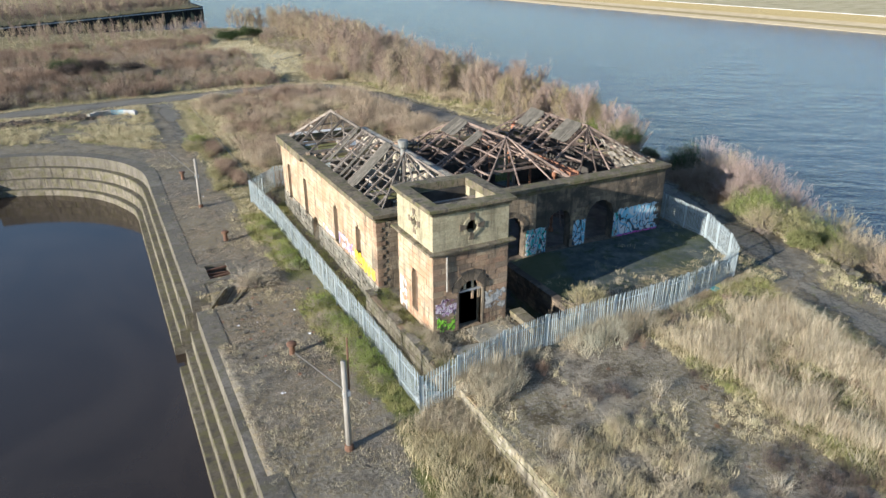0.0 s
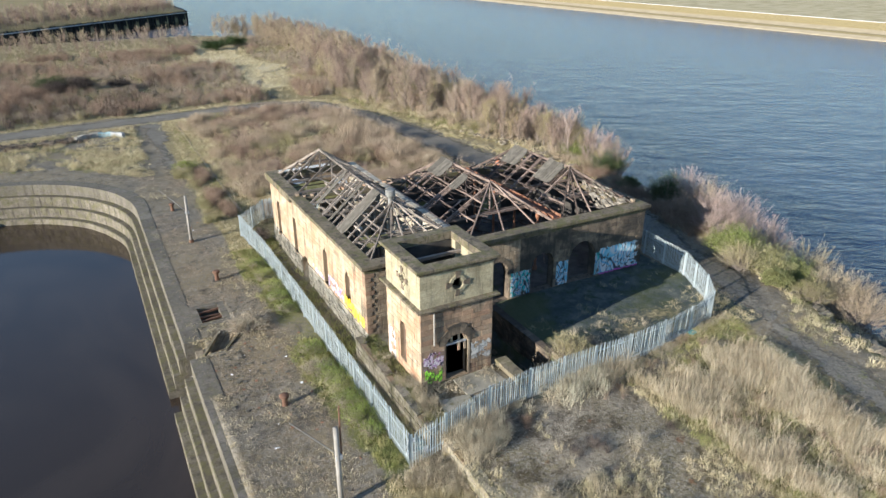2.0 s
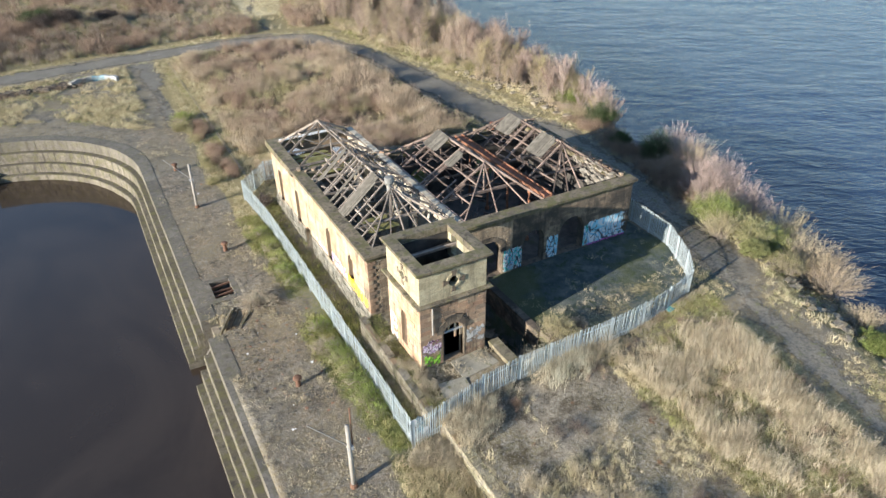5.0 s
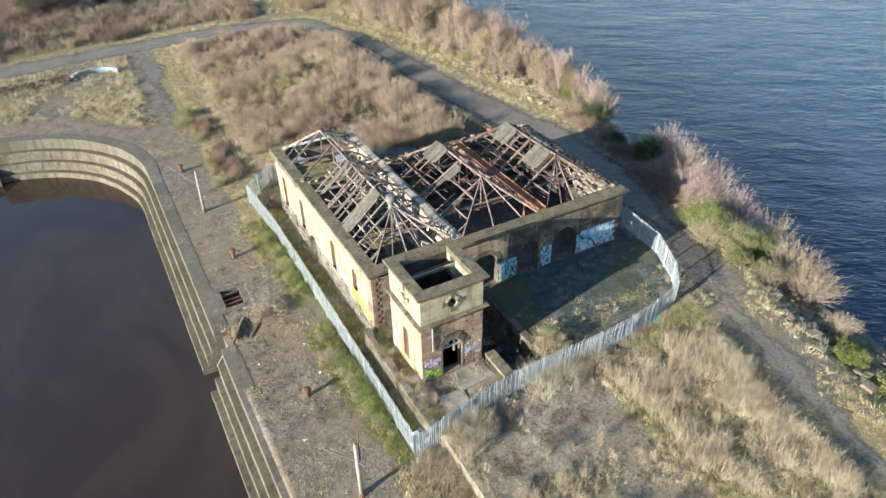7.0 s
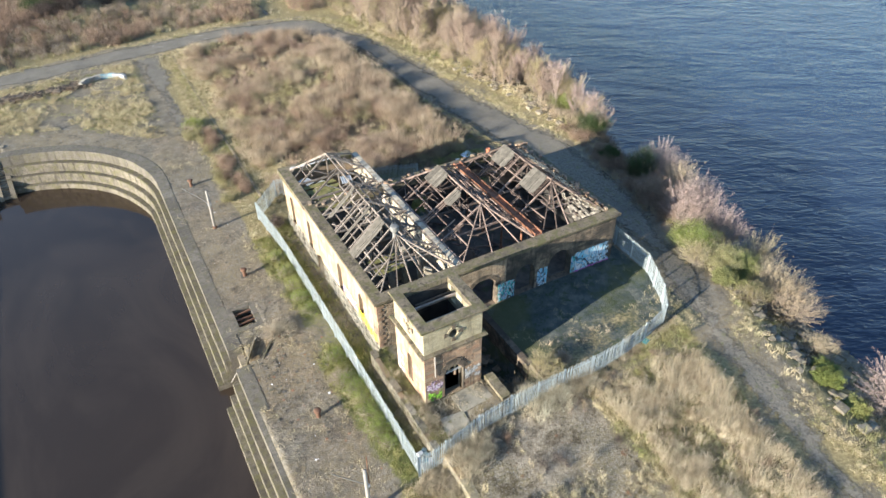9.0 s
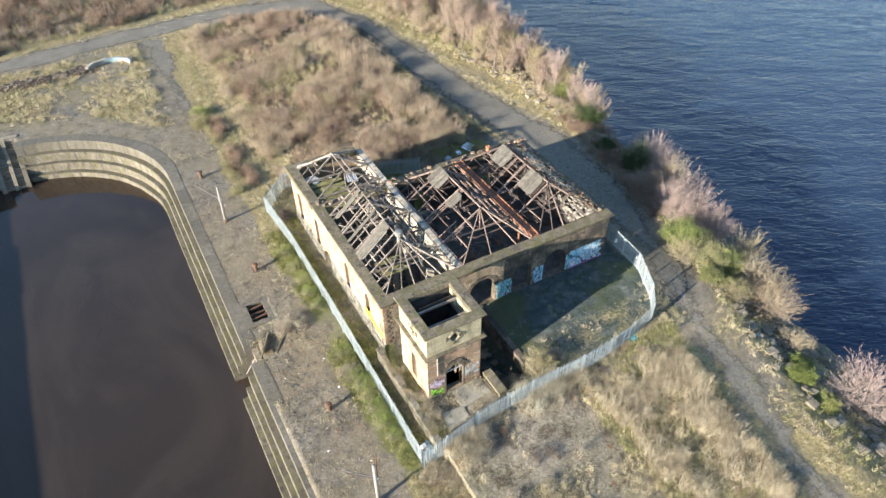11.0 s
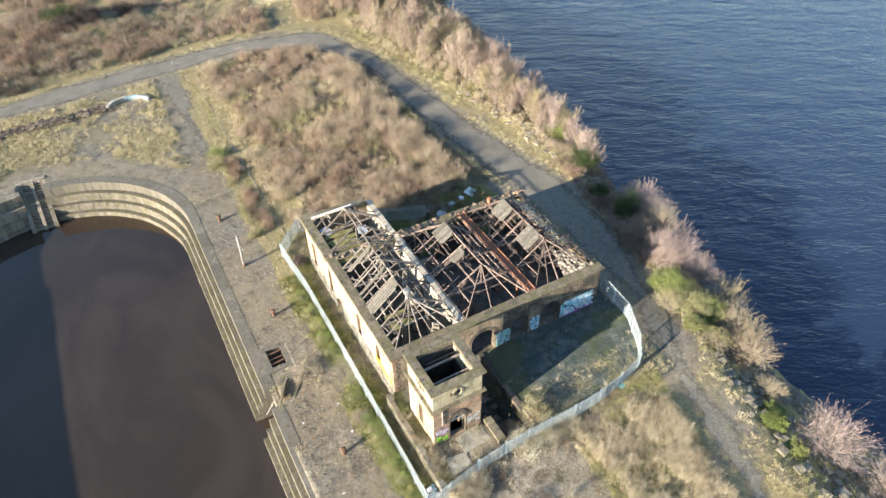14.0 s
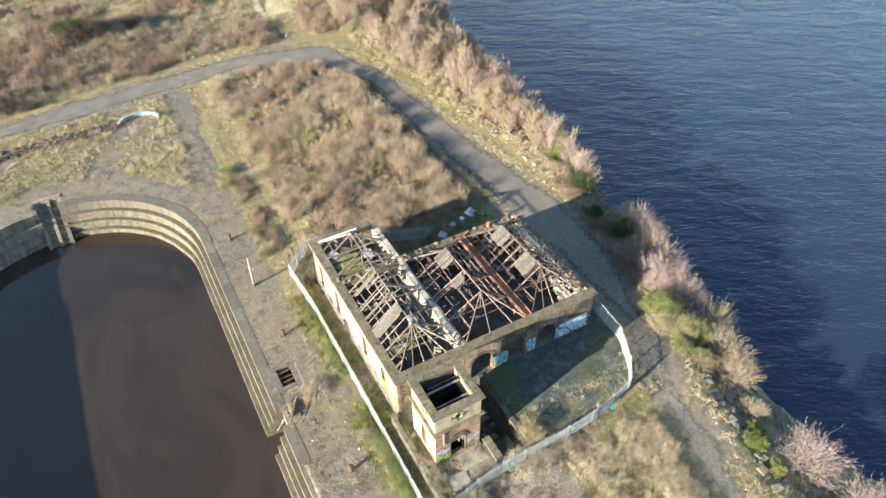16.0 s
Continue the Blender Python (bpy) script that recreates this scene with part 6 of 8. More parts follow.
for _ in range(240):
    x, y = rnd.uniform(-11.5, -3.2), rnd.uniform(-24, 45)
    s = rnd.uniform(0.03, 0.10)
    z = float(ground_z(x, y))
    if z > -0.5:
        g.hexa([(x + sx * s * rnd.uniform(0.6, 1.3), y + sy * s * rnd.uniform(0.6, 1.3), z + sz * s * 0.7) for sz in (0, 1) for sx, sy in ((-1, -1), (1, -1), (1, 1), (-1, 1))])
part("bits", g, COPING, LITTER)
for nm, mat, k, big in (("paper_scraps", WHITE_SHEET, 14, 0.08), ("brick_bits", RUST, 60, 0.09), ("concrete_bits", COPING, 90, 0.14)):
    g = Geo()
    while k:
        x, y = -7.6 + rnd.gauss(0, 1.9), rnd.choice((rnd.uniform(-24, 40), rnd.gauss(3, 4)))
        z, s = float(ground_z(x, y)), rnd.uniform(0.3, 1.0) * big
        if z > -0.4 and -11.6 < x < -3.4:
            k -= 1
            g.hexa([(x + sx * s * rnd.uniform(0.6, 1.5), y + sy * s * rnd.uniform(0.6, 1.3), z + sz * s * 0.5) for sz in (0, 1) for sx, sy in ((-1, -1), (1, -1), (1, 1), (-1, 1))])
    part(nm, g, mat, LITTER)["kind"] = "stuff"
rubble = Geo()
for _ in range(2600):
    y = rnd.uniform(-44, 60)
    lo, hi = float(road_out(y)), float(bank_x(y))
    x = lo + (hi - lo) * (0.12 + 0.86 * rnd.random() ** 0.7)
    s = rnd.uniform(0.1, 0.42)
    z = float(ground_z(x, y)) - s * 0.3
    rubble.hexa([(x + sx * s * rnd.uniform(0.6, 1.3), y + sy * s * rnd.uniform(0.6, 1.3), z + sz * s * rnd.uniform(0.7, 1.3)) for sz in (0, 1) for sx, sy in ((-1, -1), (1, -1), (1, 1), (-1, 1))])
tagged(part("bank_rubble", rubble, RUBBLE), "tumbled stone rubble on the river bank", "rubble", kind="stuff")

# ---------- far bank and far wharf ----------
far_bank = thing("far_bank", "far river embankment with a stone wall and pale field", "river bank", kind="structure")
part("slope", Geo().hexa([(263, -400, -7), (283, -400, -7), (283, 900, -7), (263, 900, -7), (266, -400, -4.4), (283, -400, -1.6), (283, 900, -1.6), (266, 900, -4.4)]), plain_material("beach_stones", (0.40, 0.32, 0.20), (0.54, 0.45, 0.30), 0.25), far_bank)
WALL_GREY = plain_material("embankment_wall", (0.30, 0.29, 0.27), (0.46, 0.45, 0.42), 0.2, extra=(0.5, 0.55, (0.62, 0.61, 0.58)))
y = -60
while y < 700:
    part("wall_panel", Geo().box(282.0, 282.8, y, y + 39.6, -2.5, 0.9), WALL_GREY, far_bank)
    part("pillar", Geo().box(281.8, 283.0, y + 39.6, y + 40.2, -2.5, 0.98), WALL_GREY, far_bank)
    y += 40
part("coping", Geo().box(281.8, 282.9, -300, 900, 0.9, 1.04), plain_material("pale_coping", (0.5, 0.5, 0.48), (0.68, 0.67, 0.65), 0.3), far_bank)
wharf = thing("far_wharf", "dark timber-piled wharf across the basin", "wharf", kind="structure")
DARK_PILE = plain_material("tarred_pile", (0.012, 0.012, 0.011), (0.035, 0.032, 0.028), 0.6)
p, q = Vector((-120, jetty_y(-120), 0)), Vector((44, jetty_y(44), 0))
k = 110
for i in range(k):
    a = p.lerp(q, i / k)
    part("pile", Geo().rod((a.x, a.y, -7), (a.x, a.y, 0.35 + rnd.uniform(-0.2, 0.2)), 0.45, 0.4, 6), DARK_PILE, wharf)
part("facing", Geo().beam(p + Vector((0, 0.9, -3.2)), q + Vector((0, 0.9, -3.2)), 0.6, 6.4), DARK_PILE, wharf)
part("waling", Geo().beam(p + Vector((0.6, -0.5, -0.3)), q + Vector((0.6, -0.5, -0.3)), 0.35, 0.4), LEAD, wharf)
STILL = water_material("sheltered_water", (0.010, 0.012, 0.012), 0.08, 0.9, 0.05, 0.25, (0.014, 0.016, 0.015), 0.5)
basin_water = Geo()
for x in range(-120, 45, 15):
    xa, xb = x, min(x + 15, 43)
    m = len(basin_water.v)
    basin_water.v += [(xa, float(jetty_y(xa)) - 24, WATER_Z + 0.03), (xb, float(jetty_y(xb)) - 24, WATER_Z + 0.03), (xb, float(jetty_y(xb)) + 2, WATER_Z + 0.03), (xa, float(jetty_y(xa)) + 2, WATER_Z + 0.03)]
    basin_water.f.append((m, m + 1, m + 2, m + 3))
tagged(part("water", basin_water, STILL), "dark sheltered water below the timber wharf", "water", kind="structure")
part("end_wall", Geo().box(43.4, 44.6, jetty_y(44), 460, -7, 0.5), DARK_PILE, wharf)

# ---------- plants ----------
def twigs(n, height, spread, width, r, lean=0.0, fork=0.0, base=0.15, droop=0.0):
    """Thin upright twigs fanning from a small base: n triangles (plus forks)."""
    v, f = [], []
    for _ in range(n):
        a = r.uniform(0, 2 * math.pi)
        b0 = Vector((r.gauss(0, base), r.gauss(0, base), 0))
        k = r.random() ** 0.6
        top = Vector((b0.x + math.cos(a) * spread * k + lean, b0.y + math.sin(a) * spread * k, height * r.uniform(0.55, 1.0) * (1 - droop * k)))
        segs = [(b0, top, width)]
        if r.random() < fork:
            m0 = b0.lerp(top, r.uniform(0.35, 0.7))
            for _k in range(2):
                segs.append((m0, m0 + (top - m0) * r.uniform(0.7, 1.1) + Vector((r.gauss(0, 0.25), r.gauss(0, 0.25), r.uniform(-0.1, 0.15))) * spread, width * 0.7))
        for p, q, w in segs:
            side = Vector((math.cos(r.uniform(0, 6.3)), math.sin(r.uniform(0, 6.3)), 0)) * w * 0.5
            i = len(v)
            v += [tuple(p - side), tuple(p + side), tuple(q)]
            f.append((i, i + 1, i + 2))
    return np.array(v), np.array(f)


def scatter(name, templates, places, mat, label, category):
    """One joined mesh out of many small plants: places are rows of x, y, z, turn, scale, height factor."""
    V, F, off = [], [], 0
    shade = np.random.default_rng(len(places))
    clump = []
    for i, (x, y, z, turn, s, h) in enumerate(places):
        v, f = templates[i % len(templates)]
        c, sn = math.cos(turn), math.sin(turn)
        w = np.empty_like(v)
        w[:, 0] = (v[:, 0] * c - v[:, 1] * sn) * s + x
        w[:, 1] = (v[:, 0] * sn + v[:, 1] * c) * s + y
        w[:, 2] = v[:, 2] * s * h + z
        V.append(w)
        F.append(f + off)
        off += len(v)
        clump.append(np.full(len(v), shade.random(), np.float32))
    me = mesh_np(name, np.concatenate(V), np.concatenate(F))
    me.attributes.new("clump", "FLOAT", "POINT").data.foreach_set("value", np.concatenate(clump))
    return tagged(part(name, me, mat), label, category, kind="stuff")


pr = random.Random(21)
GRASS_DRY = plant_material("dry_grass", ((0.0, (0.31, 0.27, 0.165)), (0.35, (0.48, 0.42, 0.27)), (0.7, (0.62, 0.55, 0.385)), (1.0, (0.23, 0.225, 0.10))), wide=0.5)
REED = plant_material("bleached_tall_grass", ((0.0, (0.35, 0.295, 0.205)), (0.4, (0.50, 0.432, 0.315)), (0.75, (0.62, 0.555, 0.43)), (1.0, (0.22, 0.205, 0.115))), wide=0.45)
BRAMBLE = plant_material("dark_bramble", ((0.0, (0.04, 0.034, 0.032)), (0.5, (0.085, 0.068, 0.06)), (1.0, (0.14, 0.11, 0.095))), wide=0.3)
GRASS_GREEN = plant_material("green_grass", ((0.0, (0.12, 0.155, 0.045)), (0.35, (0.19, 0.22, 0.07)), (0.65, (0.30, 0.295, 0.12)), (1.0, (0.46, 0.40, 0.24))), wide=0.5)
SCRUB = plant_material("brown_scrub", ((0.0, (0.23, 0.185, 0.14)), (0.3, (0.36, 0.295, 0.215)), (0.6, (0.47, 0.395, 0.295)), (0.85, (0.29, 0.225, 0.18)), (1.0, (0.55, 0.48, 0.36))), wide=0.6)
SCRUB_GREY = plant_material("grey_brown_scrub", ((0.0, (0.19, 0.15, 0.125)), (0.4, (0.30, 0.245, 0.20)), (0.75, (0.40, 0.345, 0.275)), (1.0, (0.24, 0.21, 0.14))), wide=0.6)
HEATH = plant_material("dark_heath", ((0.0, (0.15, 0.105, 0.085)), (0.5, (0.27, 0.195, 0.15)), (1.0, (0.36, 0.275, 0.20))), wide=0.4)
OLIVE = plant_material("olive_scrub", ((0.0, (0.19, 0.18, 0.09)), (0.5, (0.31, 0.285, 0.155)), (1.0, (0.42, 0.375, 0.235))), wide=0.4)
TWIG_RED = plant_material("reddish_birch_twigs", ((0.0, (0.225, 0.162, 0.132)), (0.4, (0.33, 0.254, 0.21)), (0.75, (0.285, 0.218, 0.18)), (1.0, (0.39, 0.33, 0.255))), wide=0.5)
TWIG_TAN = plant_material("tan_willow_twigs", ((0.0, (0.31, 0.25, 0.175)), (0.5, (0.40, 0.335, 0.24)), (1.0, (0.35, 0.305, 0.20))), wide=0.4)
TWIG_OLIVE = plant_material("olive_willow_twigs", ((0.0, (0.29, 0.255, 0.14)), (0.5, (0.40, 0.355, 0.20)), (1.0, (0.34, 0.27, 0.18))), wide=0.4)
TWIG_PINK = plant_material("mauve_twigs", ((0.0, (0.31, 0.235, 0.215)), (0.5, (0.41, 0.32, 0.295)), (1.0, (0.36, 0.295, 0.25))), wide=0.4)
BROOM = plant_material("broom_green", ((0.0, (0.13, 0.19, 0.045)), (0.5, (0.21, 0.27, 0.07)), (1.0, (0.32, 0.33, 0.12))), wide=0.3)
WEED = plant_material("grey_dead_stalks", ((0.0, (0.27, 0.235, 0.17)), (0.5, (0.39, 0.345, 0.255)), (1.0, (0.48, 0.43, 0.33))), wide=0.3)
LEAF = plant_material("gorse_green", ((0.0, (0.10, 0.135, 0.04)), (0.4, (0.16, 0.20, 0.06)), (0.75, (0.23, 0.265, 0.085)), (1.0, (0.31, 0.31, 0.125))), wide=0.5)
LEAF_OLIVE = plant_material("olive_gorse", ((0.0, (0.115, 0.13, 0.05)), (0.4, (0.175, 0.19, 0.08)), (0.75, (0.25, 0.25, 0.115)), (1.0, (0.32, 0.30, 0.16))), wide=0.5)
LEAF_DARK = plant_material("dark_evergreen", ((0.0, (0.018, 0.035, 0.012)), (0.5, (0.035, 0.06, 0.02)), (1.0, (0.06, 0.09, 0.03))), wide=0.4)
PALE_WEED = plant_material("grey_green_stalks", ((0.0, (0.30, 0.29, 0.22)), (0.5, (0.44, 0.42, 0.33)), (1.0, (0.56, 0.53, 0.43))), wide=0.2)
BARK = plain_material("pale_bark", (0.20, 0.15, 0.12), (0.42, 0.36, 0.31), 3.0, 0.9, stretch=(1, 1, 3))

tuft = [twigs(22, 0.6, 0.36, 0.024, pr, base=0.16) for _ in range(8)]
tall = [twigs(30, 0.95, 0.5, 0.02, pr, lean=pr.uniform(-0.1, 0.3), base=0.2) for _ in range(9)]
low = [twigs(18, 0.28, 0.27, 0.028, pr, base=0.18) for _ in range(8)]
shrub = [twigs(70, pr.uniform(1.1, 1.6), pr.uniform(0.6, 1.0), 0.02, pr, fork=0.8, base=0.3) for _ in range(12)]
coarse = [twigs(46, pr.uniform(1.1, 1.7), pr.uniform(0.7, 1.1), 0.034, pr, fork=0.7, base=0.35) for _ in range(10)]


def spots(n, x0, x1, y0, y1, keep, s0=0.7, s1=1.3, h0=0.7, h1=1.3):
    out = []
    xs, ys = rng.uniform(x0, x1, n), rng.uniform(y0, y1, n)
    k = keep(xs, ys) > rng.uniform(0, 1, n)
    xs, ys = xs[k], ys[k]
    zs = ground_z(xs, ys)
    ok = zs > WATER_Z + 0.3
    for x, y, z in zip(xs[ok], ys[ok], zs[ok]):
        out.append((x, y, z - 0.03, rng.uniform(0, 6.28), rng.uniform(s0, s1), rng.uniform(h0, h1)))
    return out


def patch(x, y, s, k):
    return np.clip(0.5 + 0.9 * ripple(x, y, s, k), 0, 1)


# tall pale grass before the fence, and along the slab
scatter("tall_grass", tall, spots(8200, 12.2, 26, -36, -11, lambda x, y: (x > 13.3 + 0.5 * ripple(x, y, 0.8, 1)) * (x < 25.2 - 0.22 * (-11 - y)) * np.clip((-13.2 - y + 1.5 * ripple(x, y, 0.6, 2.0)) / 3.0, 0.0, 1) * np.clip(patch(x, y, 0.9, 1.0) * 2.0 - 0.7, 0.03, 1), 0.7, 1.5, 0.6, 1.2), REED, "tall bleached winter grass", "grass")
scatter("slab_weeds", shrub, spots(330, 0.3, 9, -34, -17.5, lambda x, y: (y < -19.2 + 1.2 * ripple(x, y, 0.6, 3)) * np.clip(patch(x, y, 0.7, 19.0) * 1.5 - 0.4, 0, 1), 0.35, 0.8), WEED, "dead straggly stalks on the slab", "weeds")
scatter("slab_bramble", shrub, spots(360, 5.5, 12.6, -34, -16.8, lambda x, y: np.clip(patch(x, y, 0.5, 23.0) * 2 - 0.8, 0, 1), 0.25, 0.6), BRAMBLE, "low dark brambles spreading over the slab", "scrub")
scatter("slab_fence_bramble", shrub, spots(260, 0.4, 12, -15.2, -12.8, lambda x, y: np.clip(patch(x, y, 0.7, 29.0) * 2 - 0.7, 0, 1) * np.clip(1.5 + (y + 12.8) * 0.8, 0, 1), 0.2, 0.5), HEATH, "dark brambles at the fence foot", "scrub")
scatter("fence_corner_weeds", shrub, spots(90, -1.6, 3.2, -14.6, -12.2, lambda x, y: np.clip(1.2 - 0.45 * np.hypot(x - 0.6, y + 13.2), 0, 1), 0.35, 0.75, 0.9, 1.3), PALE_WEED, "pale dead stalks overgrowing the fence corner", "weeds")
scatter("fence_shrub", shrub, spots(120, 7.2, 12.5, -13.6, -10.4, lambda x, y: np.clip(1.2 - 0.5 * np.hypot(0.7 * (x - 9.6), y + 11.9), 0, 1), 0.5, 0.9, 0.9, 1.3), PALE_WEED, "bleached shrub leaning through the fence", "shrub")
scatter("wall_side_weeds", shrub, spots(200, -2.2, 1.2, -34, -13.4, lambda x, y: np.clip(patch(x, y, 0.6, 33.0) * 2 - 0.6, 0, 1), 0.3, 0.75), WEED, "dead stalks leaning over the retaining wall", "weeds")
scatter("slab_grass", tall, spots(3300, 0.0, 13, -34, -13.2, lambda x, y: np.where(y < -20.0 + 1.2 * ripple(x, y, 0.6, 3), 0.9, 0.0) * np.clip(patch(x, y, 0.6, 2) * 1.4 - 0.1, 0, 1) + 0.35 * (np.abs(x - 5.1 - 0.06 * (y + 14) - 0.25 * ripple(x, y, 1.2, 4)) < 0.3) * (y > -20.5) * (y < -14) + 0.3 * (x < 0.8) * patch(x, y, 1.0, 2) + 0.12 * (y > -14.0), 0.3, 1.0, 0.5, 1.1), GRASS_DRY, "bleached grass growing through the slab", "grass")
front_low = lambda x, y: (x > 12.3 + 0.4 * ripple(x, y, 0.8, 1)) * (x < 25.8 - 0.22 * (-11 - y)) * (y < np.interp(x, (12, 18, 26), (-12.4, -11.7, -10.3)))
scatter("low_front_grass", tuft, spots(5200, 12, 26.5, -36, -10, lambda x, y: front_low(x, y) * np.clip(patch(x, y, 0.6, 4.0) * 1.3 - 0.1, 0, 1), 0.5, 1.1, 0.5, 1.0), GRASS_DRY, "short dry grass outside the fence", "grass")
scatter("low_front_green", tuft, spots(6500, 12, 26.5, -36, -10, lambda x, y: front_low(x, y) * np.clip(patch(x, y, 0.5, 9.0) * 1.5 - 0.35 + 0.4 * (y > -15), 0, 1), 0.5, 1.1, 0.4, 0.9), GRASS_GREEN, "patches of olive grass outside the fence", "grass")
scatter("front_bramble", shrub, spots(500, 12, 26, -36, -11, lambda x, y: front_low(x, y) * np.clip(patch(x, y, 0.55, 12.0) * 2 - 1.2, 0, 1), 0.3, 0.6), HEATH, "low dark brambles in the dry grass", "scrub")
scatter("verge_green", low, spots(3800, -5.4, 0.4, 20, 90, lambda x, y: np.where(y < 37, 0.25, 1.0) * np.clip((x > -5.0 + 0.5 * ripple(x, y, 0.5, 1)) * (patch(x, y, 0.45, 37.0) * 1.5 - 0.4 + 0.6 * (np.abs(x + 1.9) < 0.6)), 0, 1) * (1 - 0.9 * ((y > 57) & (x < -3.6))), 0.4, 1.0, 0.5, 1.0), GRASS_GREEN, "green tufts in the verge", "grass")
scatter("verge_grass", low, spots(9500, -5.4, 4.0, 20, 90, lambda x, y: np.where(y < 37, 0.45, 1.0) * np.clip((x > -5.0 + 0.5 * ripple(x, y, 0.5, 1)) * (0.1 + patch(x, y, 0.5, 3)), 0, 1) * (1 - 0.9 * ((y > 57) & (x < -3.6))) * (x < 4 - (y < 34) * 4)), GRASS_DRY, "dry grass verge", "grass")
scatter("lawn_green", low, spots(8000, -52, -8.3, 56, 90, lambda x, y: (dock_offset(x, y) < -5.5) * np.clip(patch(x, y, 0.5, 35.0) * 1.6 - 0.4, 0, 1) * (y < 87 + 0.05 * x), 0.5, 1.2), GRASS_GREEN, "mossy green patches in the rough grass", "grass")
scatter("lawn_grass", tuft, spots(10500, -52, -8.3, 56, 90, lambda x, y: (dock_offset(x, y) < -6.2 + 0.8 * ripple(x, y, 0.6, 2)) * np.clip(patch(x, y, 0.45, 1.5) * 1.5 - 0.08 - 0.35 * ((y > 67) & (y < 73)), 0, 1) * (y < 88.3 + 0.05 * x)), GRASS_DRY, "rough yellowed grass", "grass")
scatter("strip_grass", tuft, spots(5200, -5.2, -2.7, -12, 24, lambda x, y: np.clip(patch(x, y, 0.33, 2.0) * 1.25 - 0.15 - 0.3 * (x < -4.2), 0, 1), 0.5, 1.0), GRASS_GREEN, "green grass along the fence", "grass")
scatter("strip_weeds", tuft, spots(1200, -2.3, -0.1, -12, 26, lambda x, y: (x < -0.25) * (np.clip(0.2 + patch(x, y, 0.5, 3), 0, 1)), 0.5, 1.1), GRASS_GREEN, "weeds between fence and wall", "weeds")
scatter("quay_moss", low, spots(14000, -11.4, -4.0, -30, 58, lambda x, y: np.clip(patch(x, y, 0.8, 14.0) * 1.5 - 0.5, 0, 1), 0.3, 0.8, 0.4, 0.9), SCRUB, "low brown moss and weeds on the quay", "weeds")
scatter("quay_weeds", low, spots(5200, -11.4, -4.0, -30, 58, lambda x, y: np.clip(patch(x, y, 0.6, 4.0) * 1.7 - 0.95, 0, 1) + 0.6 * (y < -14) * (x > -6.5), 0.4, 1.1), GRASS_DRY, "dry weeds in the quay's joints", "weeds")
scatter("corner_grass", tuft, spots(2600, -4.5, -0.5, -34, -12.8, lambda x, y: np.clip(0.3 + patch(x, y, 0.6, 1.0), 0, 1)), GRASS_DRY, "dry grass below the retaining wall", "grass")
scatter("fence_foot", tuft, spots(2600, -2, 26, -14, -10, lambda x, y: (np.abs(y - np.interp(x, (-2.6, 4, 14.2, 18.1, 25), (-12.9, -12.4, -12.1, -11.8, -10.4))) < 0.55) * (x > 0.2) * patch(x, y, 0.8, 3), 0.4, 1.1), WEED, "dead stalks along the fence foot", "weeds")
scatter("verge_brambles", shrub, spots(700, -4.6, -1.7, 32, 54, lambda x, y: np.clip(patch(x, y, 0.6, 51.0) * 1.8 - 0.55, 0, 1) * np.clip(1.3 - np.abs(x + 2.9), 0, 1), 0.4, 0.85), HEATH, "dark brambles on the verge", "bushes")
scatter("verge_bushes", shrub, spots(1300, -6.2, -1.6, 34, 58, lambda x, y: (np.abs(x + 4.6 + 0.03 * (y - 40)) < 1.0) * np.clip(patch(x, y, 0.5, 8.0) * 1.5 - 0.2, 0, 1), 0.45, 0.95), OLIVE, "low olive bushes on the verge", "bushes")
scatter("wall_top_grass", tuft, [(-0.25 + rng.normal(0, 0.3), y, 1.4, rng.uniform(0, 6.28), rng.uniform(0.3, 0.8), rng.uniform(0.5, 1.0)) for y in rng.uniform(-34, -13.4, 620)], GRASS_DRY, "dry grass hanging over the retaining wall", "grass")
scatter("tower_weeds", tuft, spots(1800, -0.6, 6.2, -12.4, -7.7, lambda x, y: np.clip(0.9 - 0.5 * np.minimum(np.minimum(np.abs(y + 7.8), np.abs(x + 0.5)), np.abs(y + 12.2)), 0, 1) * patch(x, y, 0.9, 2), 0.35, 0.95), WEED, "dead stalks round the tower foot", "weeds")
scatter("wall_foot_weeds", shrub, spots(260, -1.6, 0.5, -12, 0, lambda x, y: np.clip(patch(x, y, 0.8, 43.0) * 1.6 - 0.4, 0, 1), 0.25, 0.6), WEED, "dead stalks and brambles over the low wall", "weeds")
scatter("wall_moss", low, spots(1500, -1.1, 0.5, -12, 0, lambda x, y: (x > -0.5) * 0.8, 0.4, 1.0), GRASS_GREEN, "weeds beside the tower wall", "weeds")
scatter("yard_weeds", low, spots(1900, 6, 28, -12, -0.3, lambda x, y: np.clip(patch(x, y, 0.5, 0.5) * 1.2 - 0.65 + 0.5 * (y < -10.5), 0, 1) * ((x > 11.2) | (x < 6)), 0.5, 1.1), GRASS_DRY, "dry weeds in the yard", "weeds")
scatter("bank_grass", tuft, spots(8500, 24, 60, -44, 90, lambda x, y: ((x > road_out(y) + 0.4) & (x < bank_x(y) - 1.5)) * np.clip(0.25 + patch(x, y, 0.4, 2.2), 0, 1)), GRASS_DRY, "dry grass on the river bank", "grass")
scatter("bank_green", tuft, spots(8000, 26, 60, -44, 90, lambda x, y: ((x > road_out(y) + 0.8) & (x < bank_x(y) - 1.0)) * np.clip(patch(x, y, 0.3, 4.0) * 1.3 - 0.55, 0, 1)), GRASS_GREEN, "green plants on the river bank", "plants")
